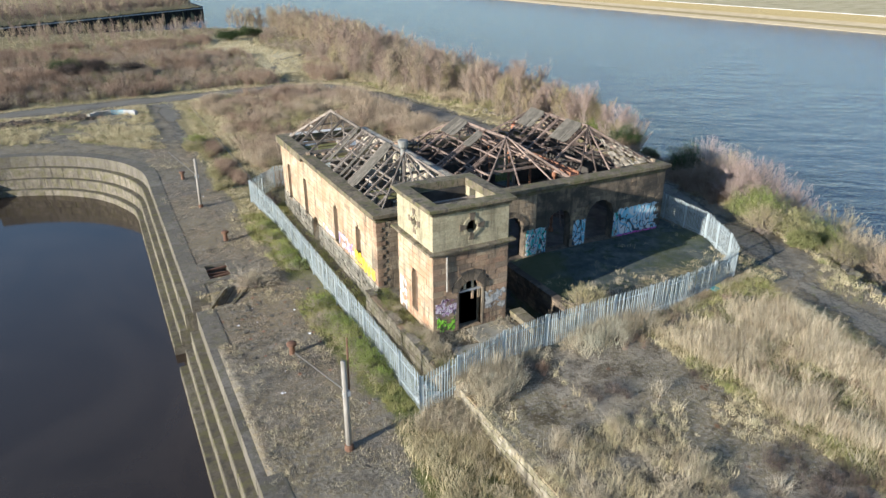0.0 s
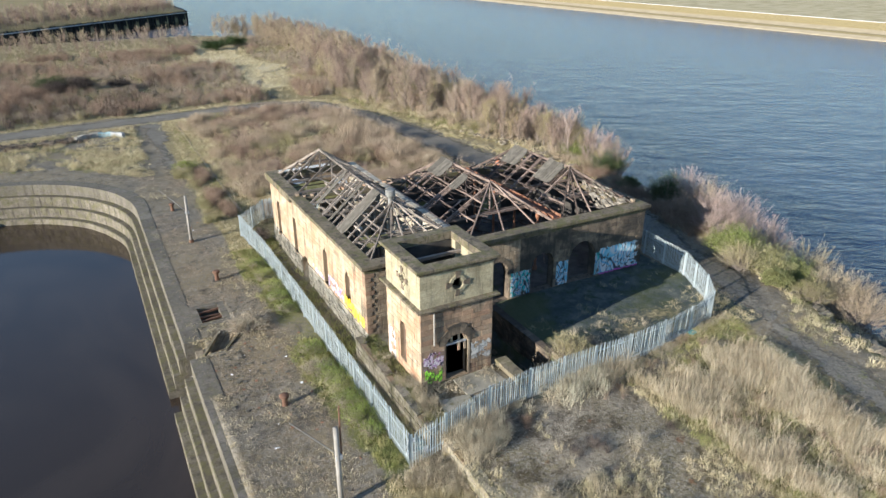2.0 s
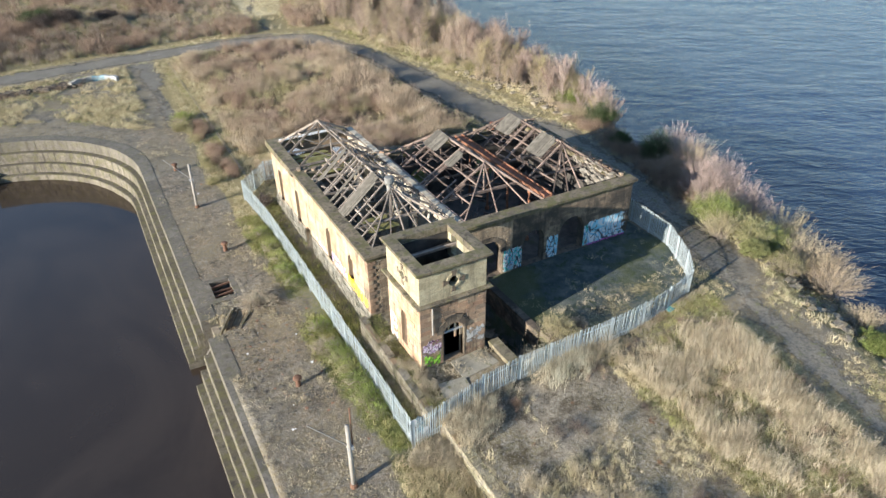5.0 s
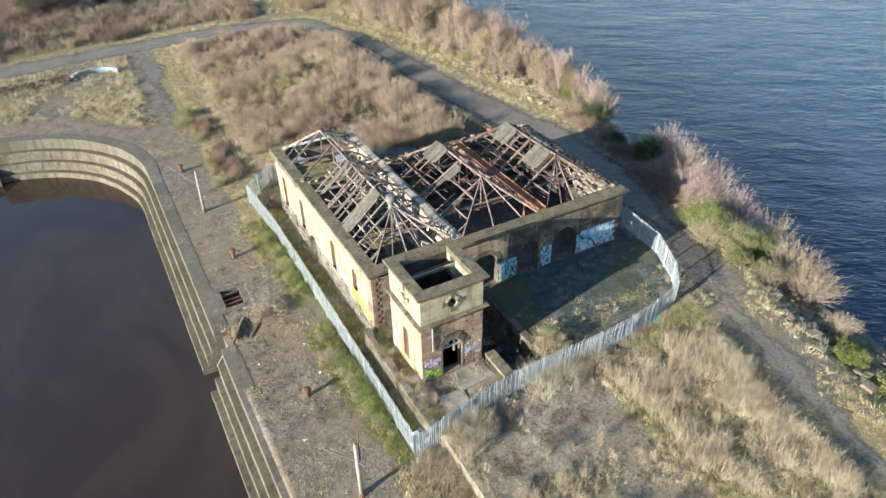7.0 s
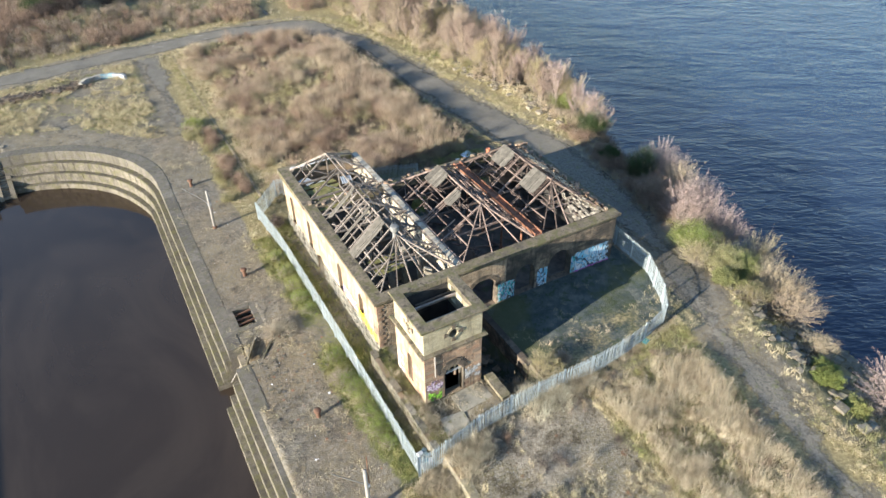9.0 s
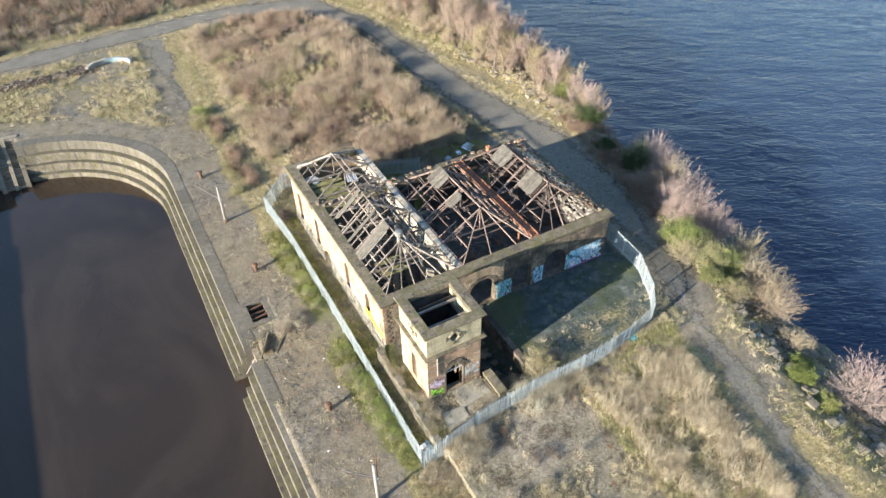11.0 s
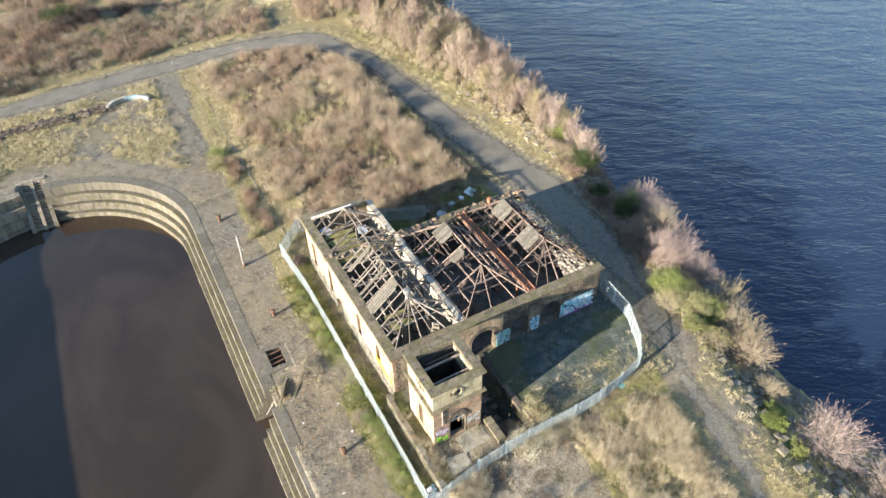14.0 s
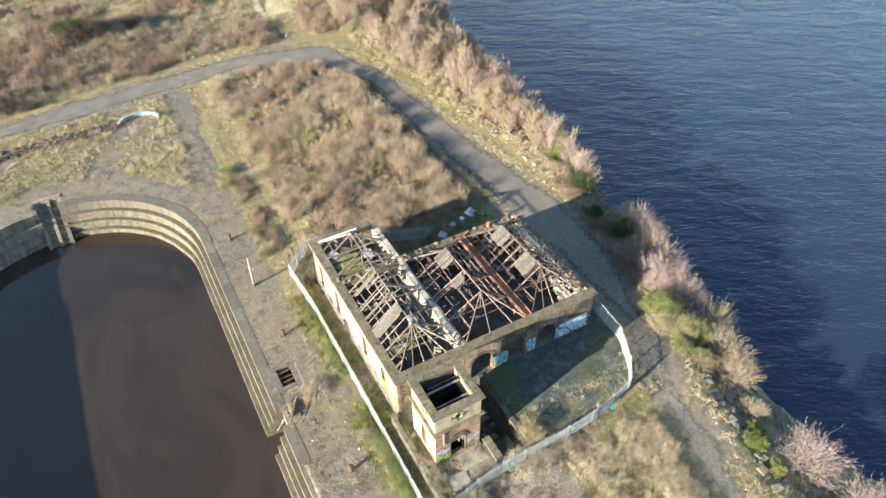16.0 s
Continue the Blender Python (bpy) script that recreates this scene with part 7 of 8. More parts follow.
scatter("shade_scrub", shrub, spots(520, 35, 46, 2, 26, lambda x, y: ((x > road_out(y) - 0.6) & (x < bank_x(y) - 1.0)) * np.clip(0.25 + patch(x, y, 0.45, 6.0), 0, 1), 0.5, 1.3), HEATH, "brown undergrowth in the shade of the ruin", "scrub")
scatter("lawn_bank", shrub, spots(420, -50, -15, 79, 84.5, lambda x, y: (np.abs(y - 81.0 - 0.03 * (x + 25)) < 1.3) * 0.8, 0.35, 0.7), HEATH, "low tangled growth along a stony bank", "scrub")
field = lambda x, y: (x > -0.9) & (x < 25.4 + 0.9 * ripple(x, y, 0.7, 1)) & (y > 27.5 + 0.2 * np.maximum(0, 9 - x)) & (y < np.interp(x, (0, 12, 20, 24, 26), (88.5, 89, 85.5, 79, 70)))
scatter("scrub", shrub, spots(5600, -1, 28, 26, 90, lambda x, y: field(x, y) * np.clip(patch(x, y, 0.5, 1.0) * 1.7 - 0.25, 0, 1) * np.clip((x + 0.2) / 2, 0.06, 1), 0.4, 1.45), SCRUB, "dense leafless brown scrub", "scrub")
scatter("dark_scrub", shrub, spots(2200, -1, 28, 26, 90, lambda x, y: field(x, y) * np.clip(patch(x, y, 0.34, 5.0) * 1.8 - 0.8, 0, 1) * (x > 2.5), 0.6, 1.35), HEATH, "darker leafless thicket in the scrub", "scrub")
scatter("olive_scrub", shrub, spots(1800, -1, 28, 26, 90, lambda x, y: field(x, y) * np.clip(patch(x, y, 0.4, 7.0) * 1.6 - 0.85, 0, 1) * (x > 2.0), 0.5, 1.2), OLIVE, "olive green low scrub", "scrub")
scatter("pale_reeds", tall, spots(4200, -1, 28, 26, 90, lambda x, y: field(x, y) * np.clip(patch(x, y, 0.31, 9.0) * 1.5 - 0.6, 0, 1), 0.8, 1.5), GRASS_DRY, "pale tall dead stalks among scrub", "grass")
scatter("edge_saplings", shrub, spots(340, 20.5, 26, 29, 84, lambda x, y: field(x, y) * np.clip(patch(x, y, 0.8, 17.0) * 2 - 0.7, 0, 1), 1.3, 2.0, 0.9, 1.25), SCRUB, "taller leafless saplings along the scrub's edge", "scrub")
scatter("red_saplings", shrub, spots(420, 4, 26, 29, 86, lambda x, y: field(x, y) * np.clip(patch(x, y, 0.42, 27.0) * 2 - 1.0, 0, 1), 0.9, 1.5, 0.9, 1.25), TWIG_RED, "reddish leafless saplings in the scrub", "scrub")
scatter("road_bank_grass", low, spots(6000, 26, 42, 22, 96, lambda x, y: (x > np.interp(y, (22, 34, 46, 63, 79, 91.5, 96), (38.8, 38.2, 36.2, 34.9, 32.6, 27.9, 24)) - 0.6 + 0.9 * ripple(x, y, 0.6, 4)) * (x < road_out(y) + 3) * np.clip(0.15 + patch(x, y, 0.5, 61.0), 0, 1), 0.5, 1.3), OLIVE, "olive grass on the road's river side", "grass")
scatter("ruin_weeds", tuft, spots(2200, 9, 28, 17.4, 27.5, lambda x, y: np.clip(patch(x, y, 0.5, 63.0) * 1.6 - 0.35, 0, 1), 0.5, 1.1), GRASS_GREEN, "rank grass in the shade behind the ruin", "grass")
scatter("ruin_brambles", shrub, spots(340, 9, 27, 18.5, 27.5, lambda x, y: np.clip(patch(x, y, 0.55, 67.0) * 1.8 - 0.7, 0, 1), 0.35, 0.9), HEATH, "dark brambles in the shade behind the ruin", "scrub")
scatter("step_grass", tuft, spots(2600, 24, 30, 28, 84, lambda x, y: (x > 24.8) * (x < np.interp(y, (26.5, 34, 45.5, 61, 72.5, 80, 88), (29.9, 29.7, 28.2, 28.0, 27.3, 25.6, 20.5))) * np.clip(0.2 + patch(x, y, 0.6, 2.0), 0, 1), 0.4, 0.9, 0.4, 0.9), GRASS_GREEN, "shaded grass between scrub and road", "grass")
scatter("road_moss", low, spots(4200, 28, 39, 22, 90, lambda x, y: (x > np.interp(y, (22, 34, 61, 80, 90), (30.5, 30.4, 28.8, 26.5, 21))) * (x < np.interp(y, (22, 34, 46, 63, 79, 90), (38.2, 36.9, 34.8, 33.6, 31.5, 28))) * np.clip(patch(x, y, 0.5, 31.0) * 1.6 - 0.55 + 0.5 * (x > np.interp(y, (22, 34, 46, 63, 79), (36, 34.8, 32.8, 31.6, 29.5))), 0, 1), 0.3, 0.8, 0.3, 0.7), OLIVE, "thin moss and grass creeping over the road", "grass")
scatter("road_weeds", low, spots(5200, 19, 39, -42, 22, lambda x, y: (x > np.interp(y, (-42, -27, -12, 8, 22), (20.3, 21.8, 25.6, 29.4, 29.2))) * (x < np.interp(y, (-42, -27, -12, 8, 22), (25, 26.9, 31.4, 37.8, 39.6))) * np.clip(patch(x, y, 0.6, 41.0) * 1.7 - 0.75, 0, 1), 0.3, 0.75, 0.25, 0.6), WEED, "thin dead weeds in the worn road", "weeds")
scatter("field_grass", tuft, spots(4200, -1, 28, 26, 90, lambda x, y: field(x, y) * np.clip(0.2 + patch(x, y, 0.22, 3.0), 0, 1)), GRASS_DRY, "dry grass among the scrub", "grass")
far_keep = lambda x, y: (y > wild_y(x) + 2.2 + 1.2 * ripple(x, y, 0.4, 5)) & (y < basin_y(x) - 2) & (x < bank_x(y) - 5) & ~((np.abs(x - np.interp(y, (112, 142, 165, 195), (24, 29, 23, 26))) < np.interp(y, (112, 142, 165, 195), (3.5, 7, 9, 7)) + 2 * ripple(x, y, 0.2, 4.0)) & (y < 205)) & ~((np.abs(x - 21.3 - 0.25 * np.maximum(0, y - 121)) < 2.6) & (y < 140))
scatter("far_scrub", coarse, spots(15000, -110, 66, 98, 260, lambda x, y: far_keep(x, y) * ((y < 192 + 0.6 * x) | (x > 22)) * np.clip(patch(x, y, 0.16, 1.0) * 1.5 + 0.1 + 0.35 * (y < 128), 0, 1) * np.where(y < 150, 1, 0.55), 0.5, 1.3), SCRUB_GREY, "leafless grey-brown scrub beyond the road", "scrub")
scatter("far_olive", coarse, spots(3200, -90, 40, 98, 200, lambda x, y: far_keep(x, y) * np.clip(patch(x, y, 0.22, 15.0) * 1.8 - 0.8, 0, 1), 0.5, 1.1), OLIVE, "olive scrub beyond the road", "scrub")
scatter("roadside_thicket", coarse, spots(900, -80, -4, 92, 112, lambda x, y: (y > wild_y(x) + 1.6) * (y < wild_y(x) + 9) * np.clip(patch(x, y, 0.3, 71.0) * 1.8 - 0.55, 0, 1), 0.7, 1.3), BRAMBLE, "dark brambles along the road's far side", "scrub")
scatter("roadside_olive", coarse, spots(700, -80, 20, 92, 130, lambda x, y: (y > wild_y(x) + 1.2) * np.clip(patch(x, y, 0.25, 77.0) * 1.8 - 0.8, 0, 1), 0.6, 1.1), OLIVE, "olive undergrowth beyond the road", "scrub")
scatter("far_saplings", coarse, spots(2600, -90, 40, 98, 200, lambda x, y: far_keep(x, y) * np.clip(patch(x, y, 0.2, 25.0) * 1.8 - 0.8, 0, 1), 0.8, 1.6, 0.9, 1.4), HEATH, "dark saplings beyond the road", "scrub")
scatter("far_thicket", coarse, spots(7500, -90, 30, 98, 190, lambda x, y: far_keep(x, y) * np.clip(patch(x, y, 0.2, 6.0) * 1.8 - 0.9, 0, 1), 0.9, 1.7), HEATH, "dark leafless thicket beyond the road", "scrub")
scatter("clearing_grass", tall, spots(5200, 8, 44, 108, 206, lambda x, y: (np.abs(x - np.interp(y, (112, 142, 165, 195), (24, 29, 23, 26))) < 11) * np.clip(0.25 + patch(x, y, 0.3, 3.0), 0, 1), 0.6, 1.1, 0.4, 0.9), GRASS_DRY, "pale grass in a clearing beyond the road", "grass")
scatter("far_grass", tuft, spots(7000, -110, 84, 98, 300, lambda x, y: (y > wild_y(x) + 0.3) & ((y < basin_y(x) - 2) | (x > 24) & (y < 230)) & (x < bank_x(y) - 4), 0.9, 1.8), GRASS_DRY, "dry grass beyond the road", "grass")


scatter("fence_tangle", shrub, spots(420, -3.4, 3.0, -15.5, -12.7, lambda x, y: np.clip(1.1 - 0.25 * np.abs(x + 0.4) - 0.4 * np.abs(y + 13.6), 0, 1), 0.4, 1.0), WEED, "tangle of dead stalks at the fence corner", "weeds")
scatter("fence_tangle", shrub, spots(420, 6.5, 14, -14.2, -11.0, lambda x, y: np.clip(1.0 - 0.8 * np.abs(y + 12.2), 0, 1) * np.clip(1.2 - 0.35 * np.abs(x - 11), 0.15, 1), 0.45, 1.1), WEED, "dead brambles growing through the fence", "weeds")
scatter("yard_brambles", shrub, spots(300, 10.8, 20, -11.5, -7, lambda x, y: np.clip(patch(x, y, 0.6, 5.0) - 0.25, 0, 1) * np.clip((-6.5 - y) / 3, 0, 1), 0.2, 0.55), WEED, "low dead brambles in the yard", "weeds")

def along_line(pts, n, spread, s0, s1):
    """Places strewn along a line of points."""
    pts = np.array(pts, float)
    d = np.r_[0, np.cumsum(np.linalg.norm(np.diff(pts, axis=0), axis=1))]
    u = rng.uniform(0, d[-1], n)
    x, y = np.interp(u, d, pts[:, 0]) + rng.normal(0, spread, n), np.interp(u, d, pts[:, 1]) + rng.normal(0, spread, n)
    keep = patch(x, y, 0.5, 11.0) > rng.uniform(0, 0.8, n)
    x, y = x[keep], y[keep]
    return [(a, c, float(z) - 0.02, rng.uniform(0, 6.28), rng.uniform(s0, s1), rng.uniform(0.5, 1.1)) for a, c, z in zip(x, y, ground_z(x, y)) if z > -3]


scatter("roadside_grass", tuft, along_line(road_out_pts[1:], 4200, 0.65, 0.35, 1.0) + along_line(road_in_pts[1:], 3000, 0.5, 0.3, 0.85), GRASS_DRY, "dry grass creeping over the road edge", "grass")
scatter("roadside_moss", low, along_line(road_out_pts[1:], 2600, 0.8, 0.4, 1.1) + along_line(road_in_pts[1:], 1600, 0.5, 0.4, 1.0) + along_line([(-1.6, 30), (-1.6, 87)], 900, 0.35, 0.5, 1.2), GRASS_GREEN, "green moss and grass along the road edge", "grass")

# ---------- trees and bushes ----------
def cone(v, f, p, q, r0):
    """A thin three-sided branch from p to q."""
    d = (q - p).normalized()
    a = d.orthogonal().normalized() * r0
    c = d.cross(a)
    i = len(v)
    v += [tuple(p + a), tuple(p - a * 0.5 + c * 0.87), tuple(p - a * 0.5 - c * 0.87), tuple(q)]
    f += [(i, i + 1, i + 3), (i + 1, i + 2, i + 3), (i + 2, i, i + 3)]


def twig(v, f, c, d, width, r):
    side = Vector((r.gauss(0, 1), r.gauss(0, 1), 0.2)).normalized() * width * 0.5
    i = len(v)
    v += [tuple(c - side), tuple(c + side), tuple(c + d)]
    f.append((i, i + 1, i + 2))


def crown_mesh(v, f, n_bark, mat):
    """The first n_bark faces are branches, the rest fine twigs or leaves."""
    me = mesh_np("crown", np.array(v), np.array(f))
    me.materials.append(mat)
    me.materials.append(BARK)
    k = np.zeros(len(f), np.int32)
    k[:n_bark] = 1
    me.polygons.foreach_set("material_index", k)
    return me


def tree_meshes(height, seed, n_limb=16, n_twig=520, spread=0.24, trunk_r=0.07, width=0.03):
    """A slender leafless tree: a trunk, upswept limbs from near the ground, and a crown of fine twigs."""
    r = random.Random(seed)
    p = Vector((0, 0, -0.2))
    line = [p]
    for k in range(5):
        p = p + Vector((r.gauss(0, 0.06), r.gauss(0, 0.06), 0.19 * height))
        line.append(p)
    trunk = Geo().tube(line, [trunk_r * (1 - 0.18 * k) for k in range(6)], 6).mesh("trunk")
    trunk.materials.append(BARK)
    v, f, limbs = [], [], []
    for _ in range(n_limb):
        t = r.uniform(0.04, 0.88) ** 1.15
        k = min(4, int(t * 5))
        b0 = line[k].lerp(line[k + 1], t * 5 - k)
        a = r.uniform(0, 6.283)
        l = height * spread * (1.3 - t) * r.uniform(0.6, 1.25)
        tip = b0 + Vector((math.cos(a) * l * 0.85, math.sin(a) * l * 0.85, l * r.uniform(0.9, 1.9)))
        cone(v, f, b0, tip, trunk_r * 0.32)
        limbs.append((b0, tip))
    n_bark = len(f)
    for b0, tip in limbs:
        for _k in range(n_twig // n_limb):
            c = b0.lerp(tip, r.uniform(0.15, 1.0))
            d = Vector((r.gauss(0, 0.42), r.gauss(0, 0.42), r.uniform(0.25, 1.0))) * height * 0.12
            twig(v, f, c, d, width, r)
    return trunk, np.array(v), np.array(f), n_bark


def make_tree(name, label, height, seed, mat, group, **kw):
    trunk, v, f, n_bark = tree_meshes(height, seed, **kw)
    t = thing(name, label, "tree", group)
    part("trunk", trunk, BARK, t)
    part("crown", crown_mesh(v, f, n_bark, mat), mat, t)
    return t


TREES = [make_tree("birch", "slender leafless birch with reddish twigs by the river", h, 60 + i, m, "riverside trees", n_limb=44, n_twig=2200, width=0.024, spread=0.32) for i, (h, m) in enumerate(((6.8, TWIG_RED), (5.8, TWIG_RED), (7.4, TWIG_RED), (6.4, TWIG_TAN), (5.2, TWIG_OLIVE), (6.0, TWIG_PINK)))]
placed = []


def plant(t, x, y, s=1.0):
    z = float(ground_z(x, y))
    m = pose(x, y, z, rnd.uniform(-3, 3), rnd.uniform(-3, 3), rnd.uniform(0, 360)) @ Matrix.Diagonal((s, s, s, 1))
    if t not in placed:
        placed.append(t)
        t.matrix_basis = m
        return t
    o = copy_thing(t, m)
    o.scale = (s, s, s)
    return o


count = 0
plant(TREES[5], 45.5, 30.0, 0.9)
while count < 300:
    y = rnd.uniform(22, 128)
    lo = float(road_out(y)) + (3.0 if y > 40 else 4.5)
    x = lo + (float(bank_x(y)) - 0.8 - lo) * rnd.random() ** 0.75
    if y < 34 and rnd.random() < 0.6:
        continue
    plant(TREES[rnd.choice((0, 1, 2, 3, 1, 4, 4)) if y > 45 else rnd.choice((4, 3, 4, 1, 5))], x, y, rnd.uniform(0.7, 1.2))
    count += 1
riverside = lambda x, y: ((x > road_out(y) + 2.2) & (x < bank_x(y) - 0.3))
scatter("riverside_scrub", shrub, spots(4200, 28, 66, 22, 132, lambda x, y: riverside(x, y) * np.clip(0.15 + patch(x, y, 0.35, 3.0) * 0.8, 0, 1), 0.5, 1.4), SCRUB, "leafless undergrowth beneath the birches", "scrub")
scatter("riverside_olive", shrub, spots(2600, 28, 66, 22, 132, lambda x, y: riverside(x, y) * np.clip(patch(x, y, 0.3, 8.0) * 1.5 - 0.55, 0, 1), 0.5, 1.3), OLIVE, "olive green undergrowth beneath the birches", "scrub")
scatter("riverside_grass", tall, spots(6000, 28, 66, 22, 132, lambda x, y: riverside(x, y) * np.clip(0.2 + patch(x, y, 0.4, 5.0), 0, 1), 0.6, 1.2), GRASS_DRY, "tall dry grass along the river", "grass")
wood = [tree_meshes(h, 90 + i, n_limb=14, n_twig=280, width=0.06)[1:3] for i, h in enumerate((6.5, 5.2, 7.5, 4.5, 6.0))]
rows = []
while len(rows) < 760:      # belt along the river, growing denser towards the point
    y = 86 + 142 * rnd.random() ** 0.85
    x = float(bank_x(y)) - rnd.uniform(1.5, 9 + 9 * min(1.0, (y - 86) / 40))
    if x > float(road_out(y)) + 2.5 and float(ground_z(x, y)) > -3.5:
        rows.append((x, y, float(ground_z(x, y)), rnd.uniform(0, 6.28), rnd.uniform(0.85, 1.4), 1.0))
scatter("far_woodland", wood, rows[::2], TWIG_RED, "belt of leafless reddish birches on the point", "woodland")
scatter("far_woodland", wood, rows[1::2], TWIG_TAN, "belt of leafless tan birches on the point", "woodland")
rows = []
while len(rows) < 420:      # thin trees before the basin
    x = rnd.uniform(-95, 24)
    y = basin_y(x) - 2 - 46 * rnd.random() ** 1.3
    if y > 128 and float(ground_z(x, y)) > -2:
        rows.append((x, y, float(ground_z(x, y)), rnd.uniform(0, 6.28), rnd.uniform(0.5, 0.9), 1.0))
scatter("far_woodland", wood, rows[::2], TWIG_RED, "thin leafless birches before the basin", "woodland")
scatter("far_woodland", wood, rows[1::2], TWIG_TAN, "thin leafless tan saplings before the basin", "woodland")
rows = []
for _ in range(900):
    x = rnd.uniform(-110, 38)
    rows.append((x, float(jetty_y(x)) + 3 + 70 * rnd.random() ** 1.7, 0.3, rnd.uniform(0, 6.28), rnd.uniform(0.6, 1.0), 1.0))
distant = [tree_meshes(h, 120 + i, n_limb=12, n_twig=150, width=0.2)[1:3] for i, h in enumerate((8.0, 6.5, 9.5, 7.2))]
scatter("far_woodland", distant, rows[::3], TWIG_TAN, "leafless trees behind the far wharf", "woodland")
scatter("far_woodland", distant, rows[1::3] + rows[2::3], TWIG_RED, "reddish leafless trees behind the far wharf", "woodland")


def bush(name, label, x, y, r0, h, mat, n=900, seed=1, leafy=False, group="bank bushes"):
    """Stems fanning out from one root, with finer branches and twigs or small leaves along them."""
    r = random.Random(seed)
    t = thing(name, label, "bush", group, at=pose(x, y, float(ground_z(x, y)) - 0.1))
    v, f, arms = [], [], []
    for k in range(60 if leafy else 170):
        a, e = r.uniform(0, 6.283), r.random() ** 0.55
        tip = Vector((math.cos(a) * r0 * e, math.sin(a) * r0 * e, h * (1.0 - 0.55 * e ** 2.5) * r.uniform(0.7, 1.06)))
        b0 = Vector((r.gauss(0, 0.16), r.gauss(0, 0.16), 0)) * r0
        m0 = b0.lerp(tip, 0.45) + Vector((0, 0, 0.06 * h))
        if k < 6:
            part("stem", Geo().tube([b0, m0, tip], [0.045, 0.03, 0.008], 5), BARK, t)
        else:
            cone(v, f, b0, m0, 0.02)
            cone(v, f, m0, tip, 0.014)
        arms.append((m0, tip))
        for _k in range(2):
            p = m0.lerp(tip, r.uniform(-0.3, 0.7))
            q = p + (tip - m0) * r.uniform(0.4, 0.8) + Vector((r.gauss(0, 0.2), r.gauss(0, 0.2), r.uniform(-0.03, 0.12))) * r0
            out = math.hypot(q.x, q.y) / r0
            if out > 1.0:
                q.x, q.y = q.x / out, q.y / out
            q.z = min(q.z, h * 1.02)
            cone(v, f, p, q, 0.01)
            arms.append((p, q))
    n_bark = len(f)
    for p, q in arms:
        d0 = (q - p).normalized()
        for _k in range(n // len(arms)):
            c = p.lerp(q, r.uniform(0.0, 1.05))
            if leafy:
                c = c + Vector((r.gauss(0, 0.09), r.gauss(0, 0.09), r.gauss(0, 0.07))) * r0
                c.z = max(c.z, 0.05)
                d = Vector((r.gauss(0, 1), r.gauss(0, 1), r.gauss(0.4, 0.8))).normalized() * r.uniform(0.07, 0.15) * max(1.0, r0 / 2.4)
                twig(v, f, c, d, 0.06 * max(1.0, r0 / 2.4), r)
            else:
                d = (d0 + Vector((r.gauss(0, 0.5), r.gauss(0, 0.5), r.gauss(0.2, 0.3)))) * r.uniform(0.12, 0.28) * min(1.05, 0.4 + 0.22 * h)
                twig(v, f, c, d, 0.02, r)
    part("crown", crown_mesh(v, f, n_bark, mat), mat, t)
    return t


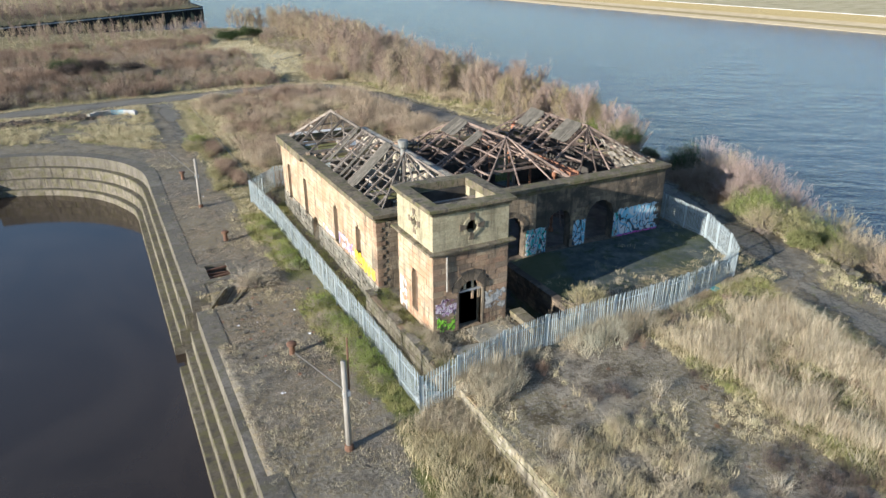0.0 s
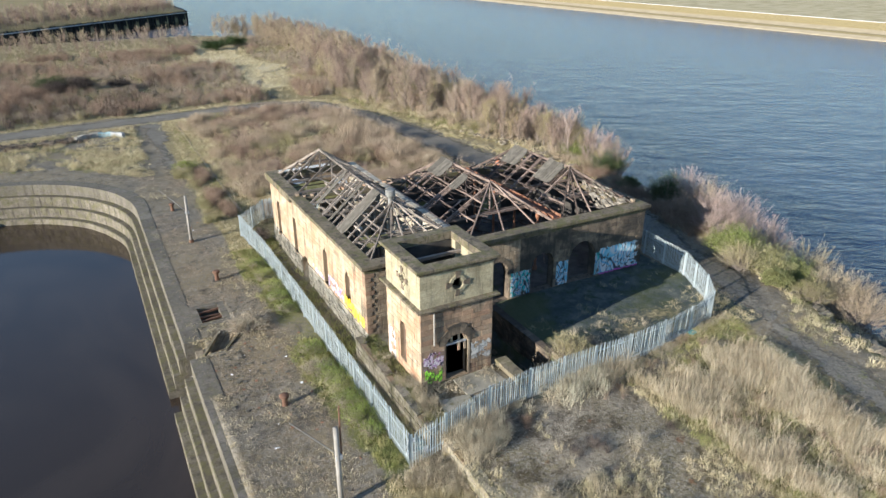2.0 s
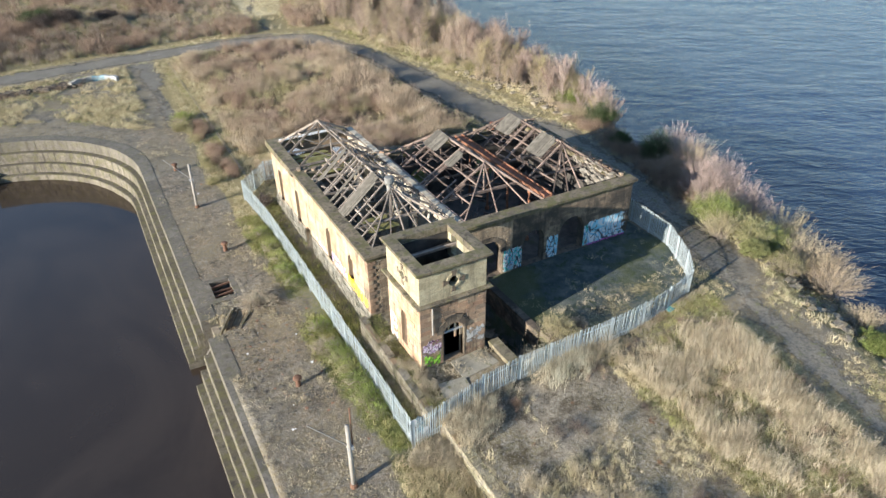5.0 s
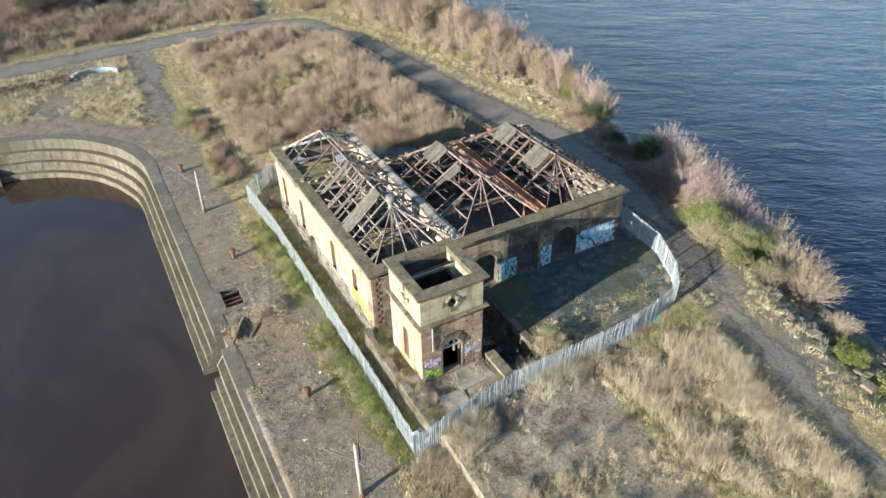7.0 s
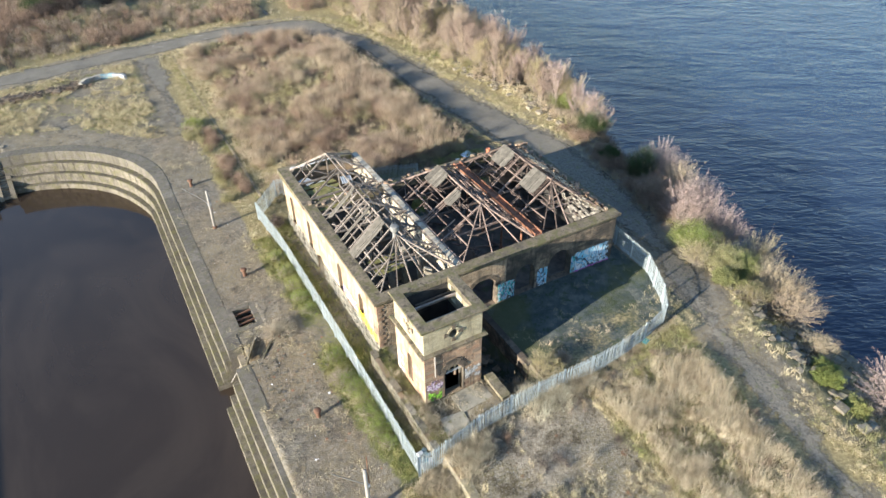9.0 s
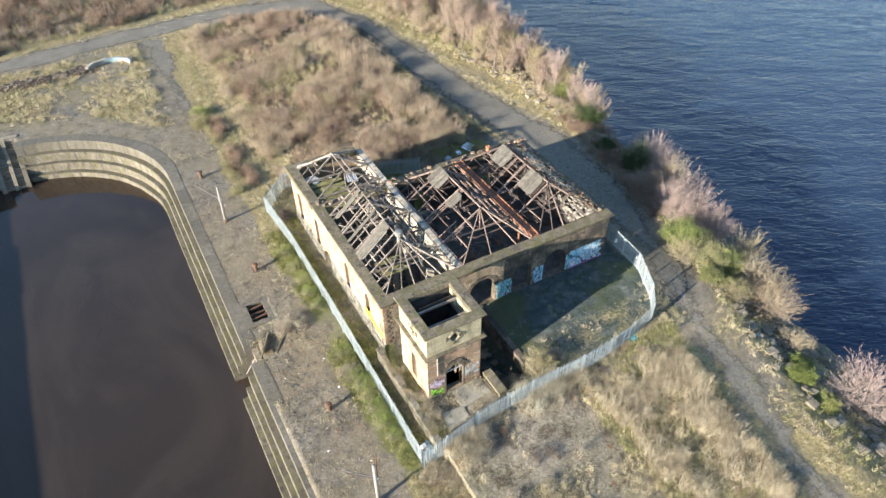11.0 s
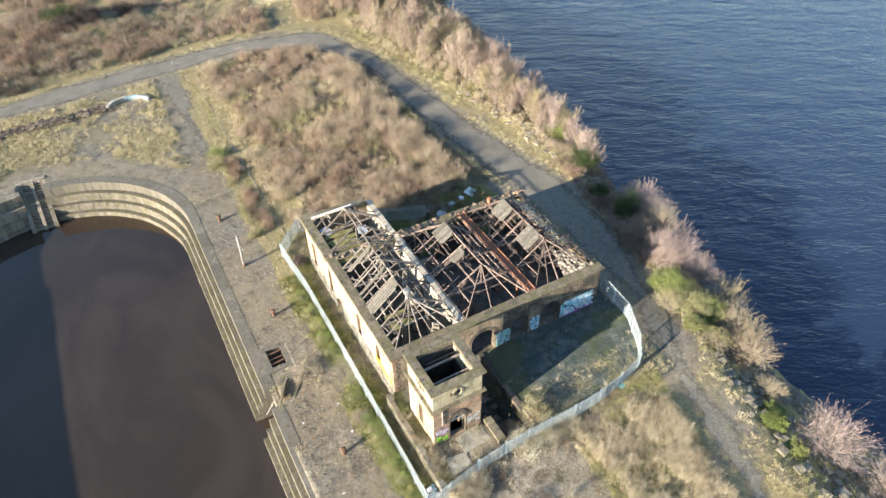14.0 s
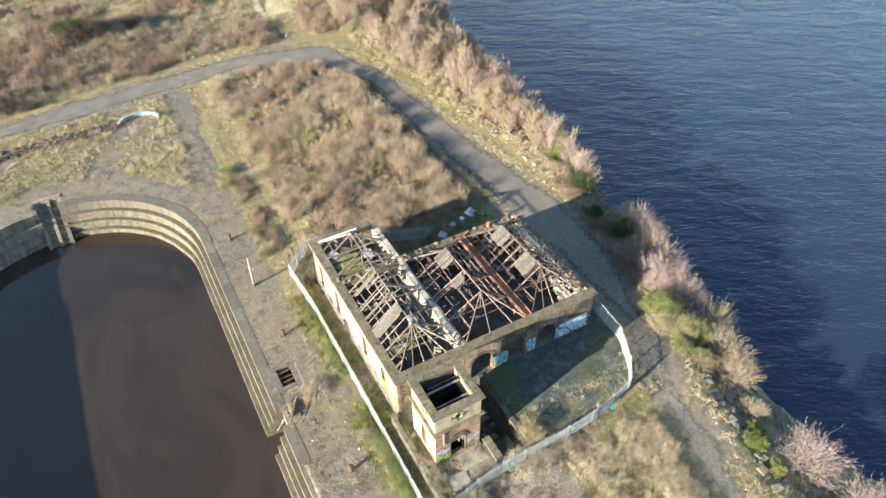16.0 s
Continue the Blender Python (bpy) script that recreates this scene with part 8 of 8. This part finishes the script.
for i, (x, y, r0, h, mat, leafy, lab) in enumerate((
        (35.6, -26.5, 3.2, 3.6, TWIG_PINK, False, "large leafless mauve bush on the bank"),
        (37.0, -33.0, 2.8, 3.2, TWIG_PINK, False, "leafless mauve bush on the bank"),
        (41.4, -2.2, 2.2, 3.8, TWIG_PINK, False, "leafless mauve bush on the bank"),
        (38.2, 1.6, 2.2, 3.4, TWIG_PINK, False, "leafless pinkish bush beside the road"),
        (42.9, 6.6, 2.6, 4.4, TWIG_TAN, False, "tall leafless tan bush on the bank"),
        (39.4, -10.0, 2.7, 3.4, TWIG_TAN, False, "leafless tan willow bush on the bank"),
        (37.8, -14.0, 2.6, 3.2, TWIG_TAN, False, "leafless tan willow bush on the bank"),
        (35.6, -18.8, 1.6, 1.8, TWIG_TAN, False, "small leafless tan bush on the bank"),
        (42.0, -6.0, 2.6, 4.0, TWIG_OLIVE, False, "tall grey-olive leafless willow bush at the water"),
        (40.6, 0.8, 2.8, 3.9, TWIG_PINK, False, "leafless pinkish bush on the bank"),
        (42.4, 3.6, 2.8, 4.0, TWIG_PINK, False, "leafless pinkish bush on the bank"),
        (43.8, 9.0, 2.6, 4.2, TWIG_PINK, False, "leafless reddish bush on the bank"),
        (45.5, 14.5, 2.4, 3.4, TWIG_RED, False, "leafless reddish bush on the bank"),
        (35.2, -3.0, 2.1, 2.5, LEAF, True, "green gorse bush beside the road"),
        (35.8, -6.4, 2.0, 2.3, LEAF_OLIVE, True, "olive green gorse bush on the bank"),
        (34.0, -8.6, 1.3, 1.5, LEAF_OLIVE, True, "green gorse bush on the bank"),
        (37.9, -7.4, 1.8, 2.6, LEAF, True, "green gorse bush on the bank"),
        (33.6, -5.0, 1.8, 1.9, OLIVE, False, "olive broom bush on the bank"),
        (34.6, -11.5, 1.6, 1.4, OLIVE, False, "low olive bush on the bank"),
        (32.0, -22.0, 1.3, 1.0, LEAF, True, "low green bush among the rubble"),
        (35.5, -10.5, 1.2, 1.2, LEAF, True, "small green bush on the bank"),
        (33.5, -21.0, 1.3, 1.1, LEAF, True, "small green bush among the rubble"),
        (31.5, -25.0, 1.2, 1.0, LEAF, True, "small green bush among the rubble"),
        (43.3, 23.5, 2.1, 2.6, LEAF_DARK, True, "dark evergreen bush on the bank"),
        (40.4, 16.5, 1.5, 1.9, LEAF_DARK, True, "dark evergreen bush beside the road"),
        (38.8, 6.8, 2.2, 2.0, HEATH, False, "dark brown bush beside the road"),
        (44.6, 11.8, 2.6, 4.2, TWIG_PINK, False, "leafless pinkish bush at the water"),
        (39.0, -11.8, 2.6, 3.4, TWIG_TAN, False, "leafless tan willow bush on the bank"),
        (41.0, 11.4, 1.7, 3.2, LEAF_DARK, True, "dark evergreen bush on the bank"),
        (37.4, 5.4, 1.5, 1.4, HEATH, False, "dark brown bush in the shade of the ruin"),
        (45.5, 33.0, 2.0, 2.2, LEAF, True, "green bush at the water's edge"),
        (44.0, 50.0, 1.8, 2.0, LEAF, True, "green bush under the birches"),
        (-1.5, 25.6, 1.1, 1.6, BRAMBLE, False, "dark bramble between the fence and the wall"),
        (-4.2, 56.5, 1.9, 1.3, BROOM, False, "low green bush on the verge"),
        (-3.6, 2.6, 1.2, 0.9, BROOM, False, "low green broom beside the fence"),
        (-4.2, -0.4, 1.3, 0.9, WEED, False, "dry straggly bush beside the fence"),
        (-3.5, -7.0, 1.5, 1.1, BROOM, False, "low green broom beside the fence"),
        (-3.4, -3.6, 1.2, 1.0, BROOM, False, "low green broom beside the fence"),
        (-3.5, 12.0, 1.1, 0.9, BROOM, False, "low green broom beside the fence"),
        (-3.5, 19.5, 1.2, 0.9, BROOM, False, "soft green broom beside the palisade fence"),
        (-3.4, 16.6, 1.3, 1.0, BROOM, False, "soft green broom beside the palisade fence"),
        (-3.3, 14.2, 1.2, 0.9, BROOM, False, "soft green broom beside the palisade fence"),
        (-3.4, 9.6, 1.2, 0.9, BROOM, False, "soft green broom beside the palisade fence"),
        (-3.9, -0.9, 1.2, 0.9, BROOM, False, "soft green broom beside the palisade fence"),
        (-3.6, -2.2, 1.3, 1.1, BROOM, False, "soft green broom beside the palisade fence"),
        (-3.5, -5.2, 1.4, 1.1, BROOM, False, "soft green broom beside the palisade fence"),
        (-3.3, -8.6, 1.1, 0.8, BROOM, False, "soft green broom beside the palisade fence"),
        (13.3, -9.4, 1.0, 0.9, WEED, False, "dry pale bush inside the fence"),
        (10.9, -9.7, 1.7, 1.9, OLIVE, False, "dry pale bush beside the sunken area"),
        (8.6, -9.3, 1.4, 3.2, WEED, False, "dry pale bush growing in the sunken area"),
        (-1.4, -13.8, 1.6, 1.2, WEED, False, "straggly dead bush at the fence corner"),
        (11.8, 4.2, 1.5, 4.2, TWIG_RED, False, "reddish leafless shrub growing inside the ruin"),
        (-7.2, 8.4, 1.9, 1.0, WEED, False, "low dry bramble on the quay"),
        (-19.5, 122.5, 4.2, 3.2, LEAF_DARK, True, "dark evergreen thicket beyond the road"),
        (-15.0, 119.5, 3.6, 3.4, BRAMBLE, True, "dark dense bramble thicket beyond the road"),
        (-7.5, 121.5, 2.8, 2.6, BRAMBLE, True, "dark dense bramble thicket beyond the road"),
        (-19.5, 118.6, 3.2, 2.8, BRAMBLE, True, "dark dense bramble thicket beyond the road"),
        (-30, 128, 4.0, 3.0, SCRUB, False, "dark tangled thicket beyond the road"),
        (33, 194, 4.5, 3.6, LEAF_DARK, True, "dark evergreen clump far off"),
        (25, 188, 4.5, 3.2, LEAF_DARK, True, "dark evergreen clump far off"))):
    big = 1.22 if x > 31 and y < 40 and r0 > 1.5 else 1.0
    bush("bush", lab, x, y, r0 * big, h * big * (1.28 if big > 1 and h > 3.3 and y > -8 else 1.08 if big > 1 else 1.0), mat, n=15000 if leafy else int(12000 * min(1.0, (r0 / 2.0) ** 2)), seed=200 + i, leafy=leafy)
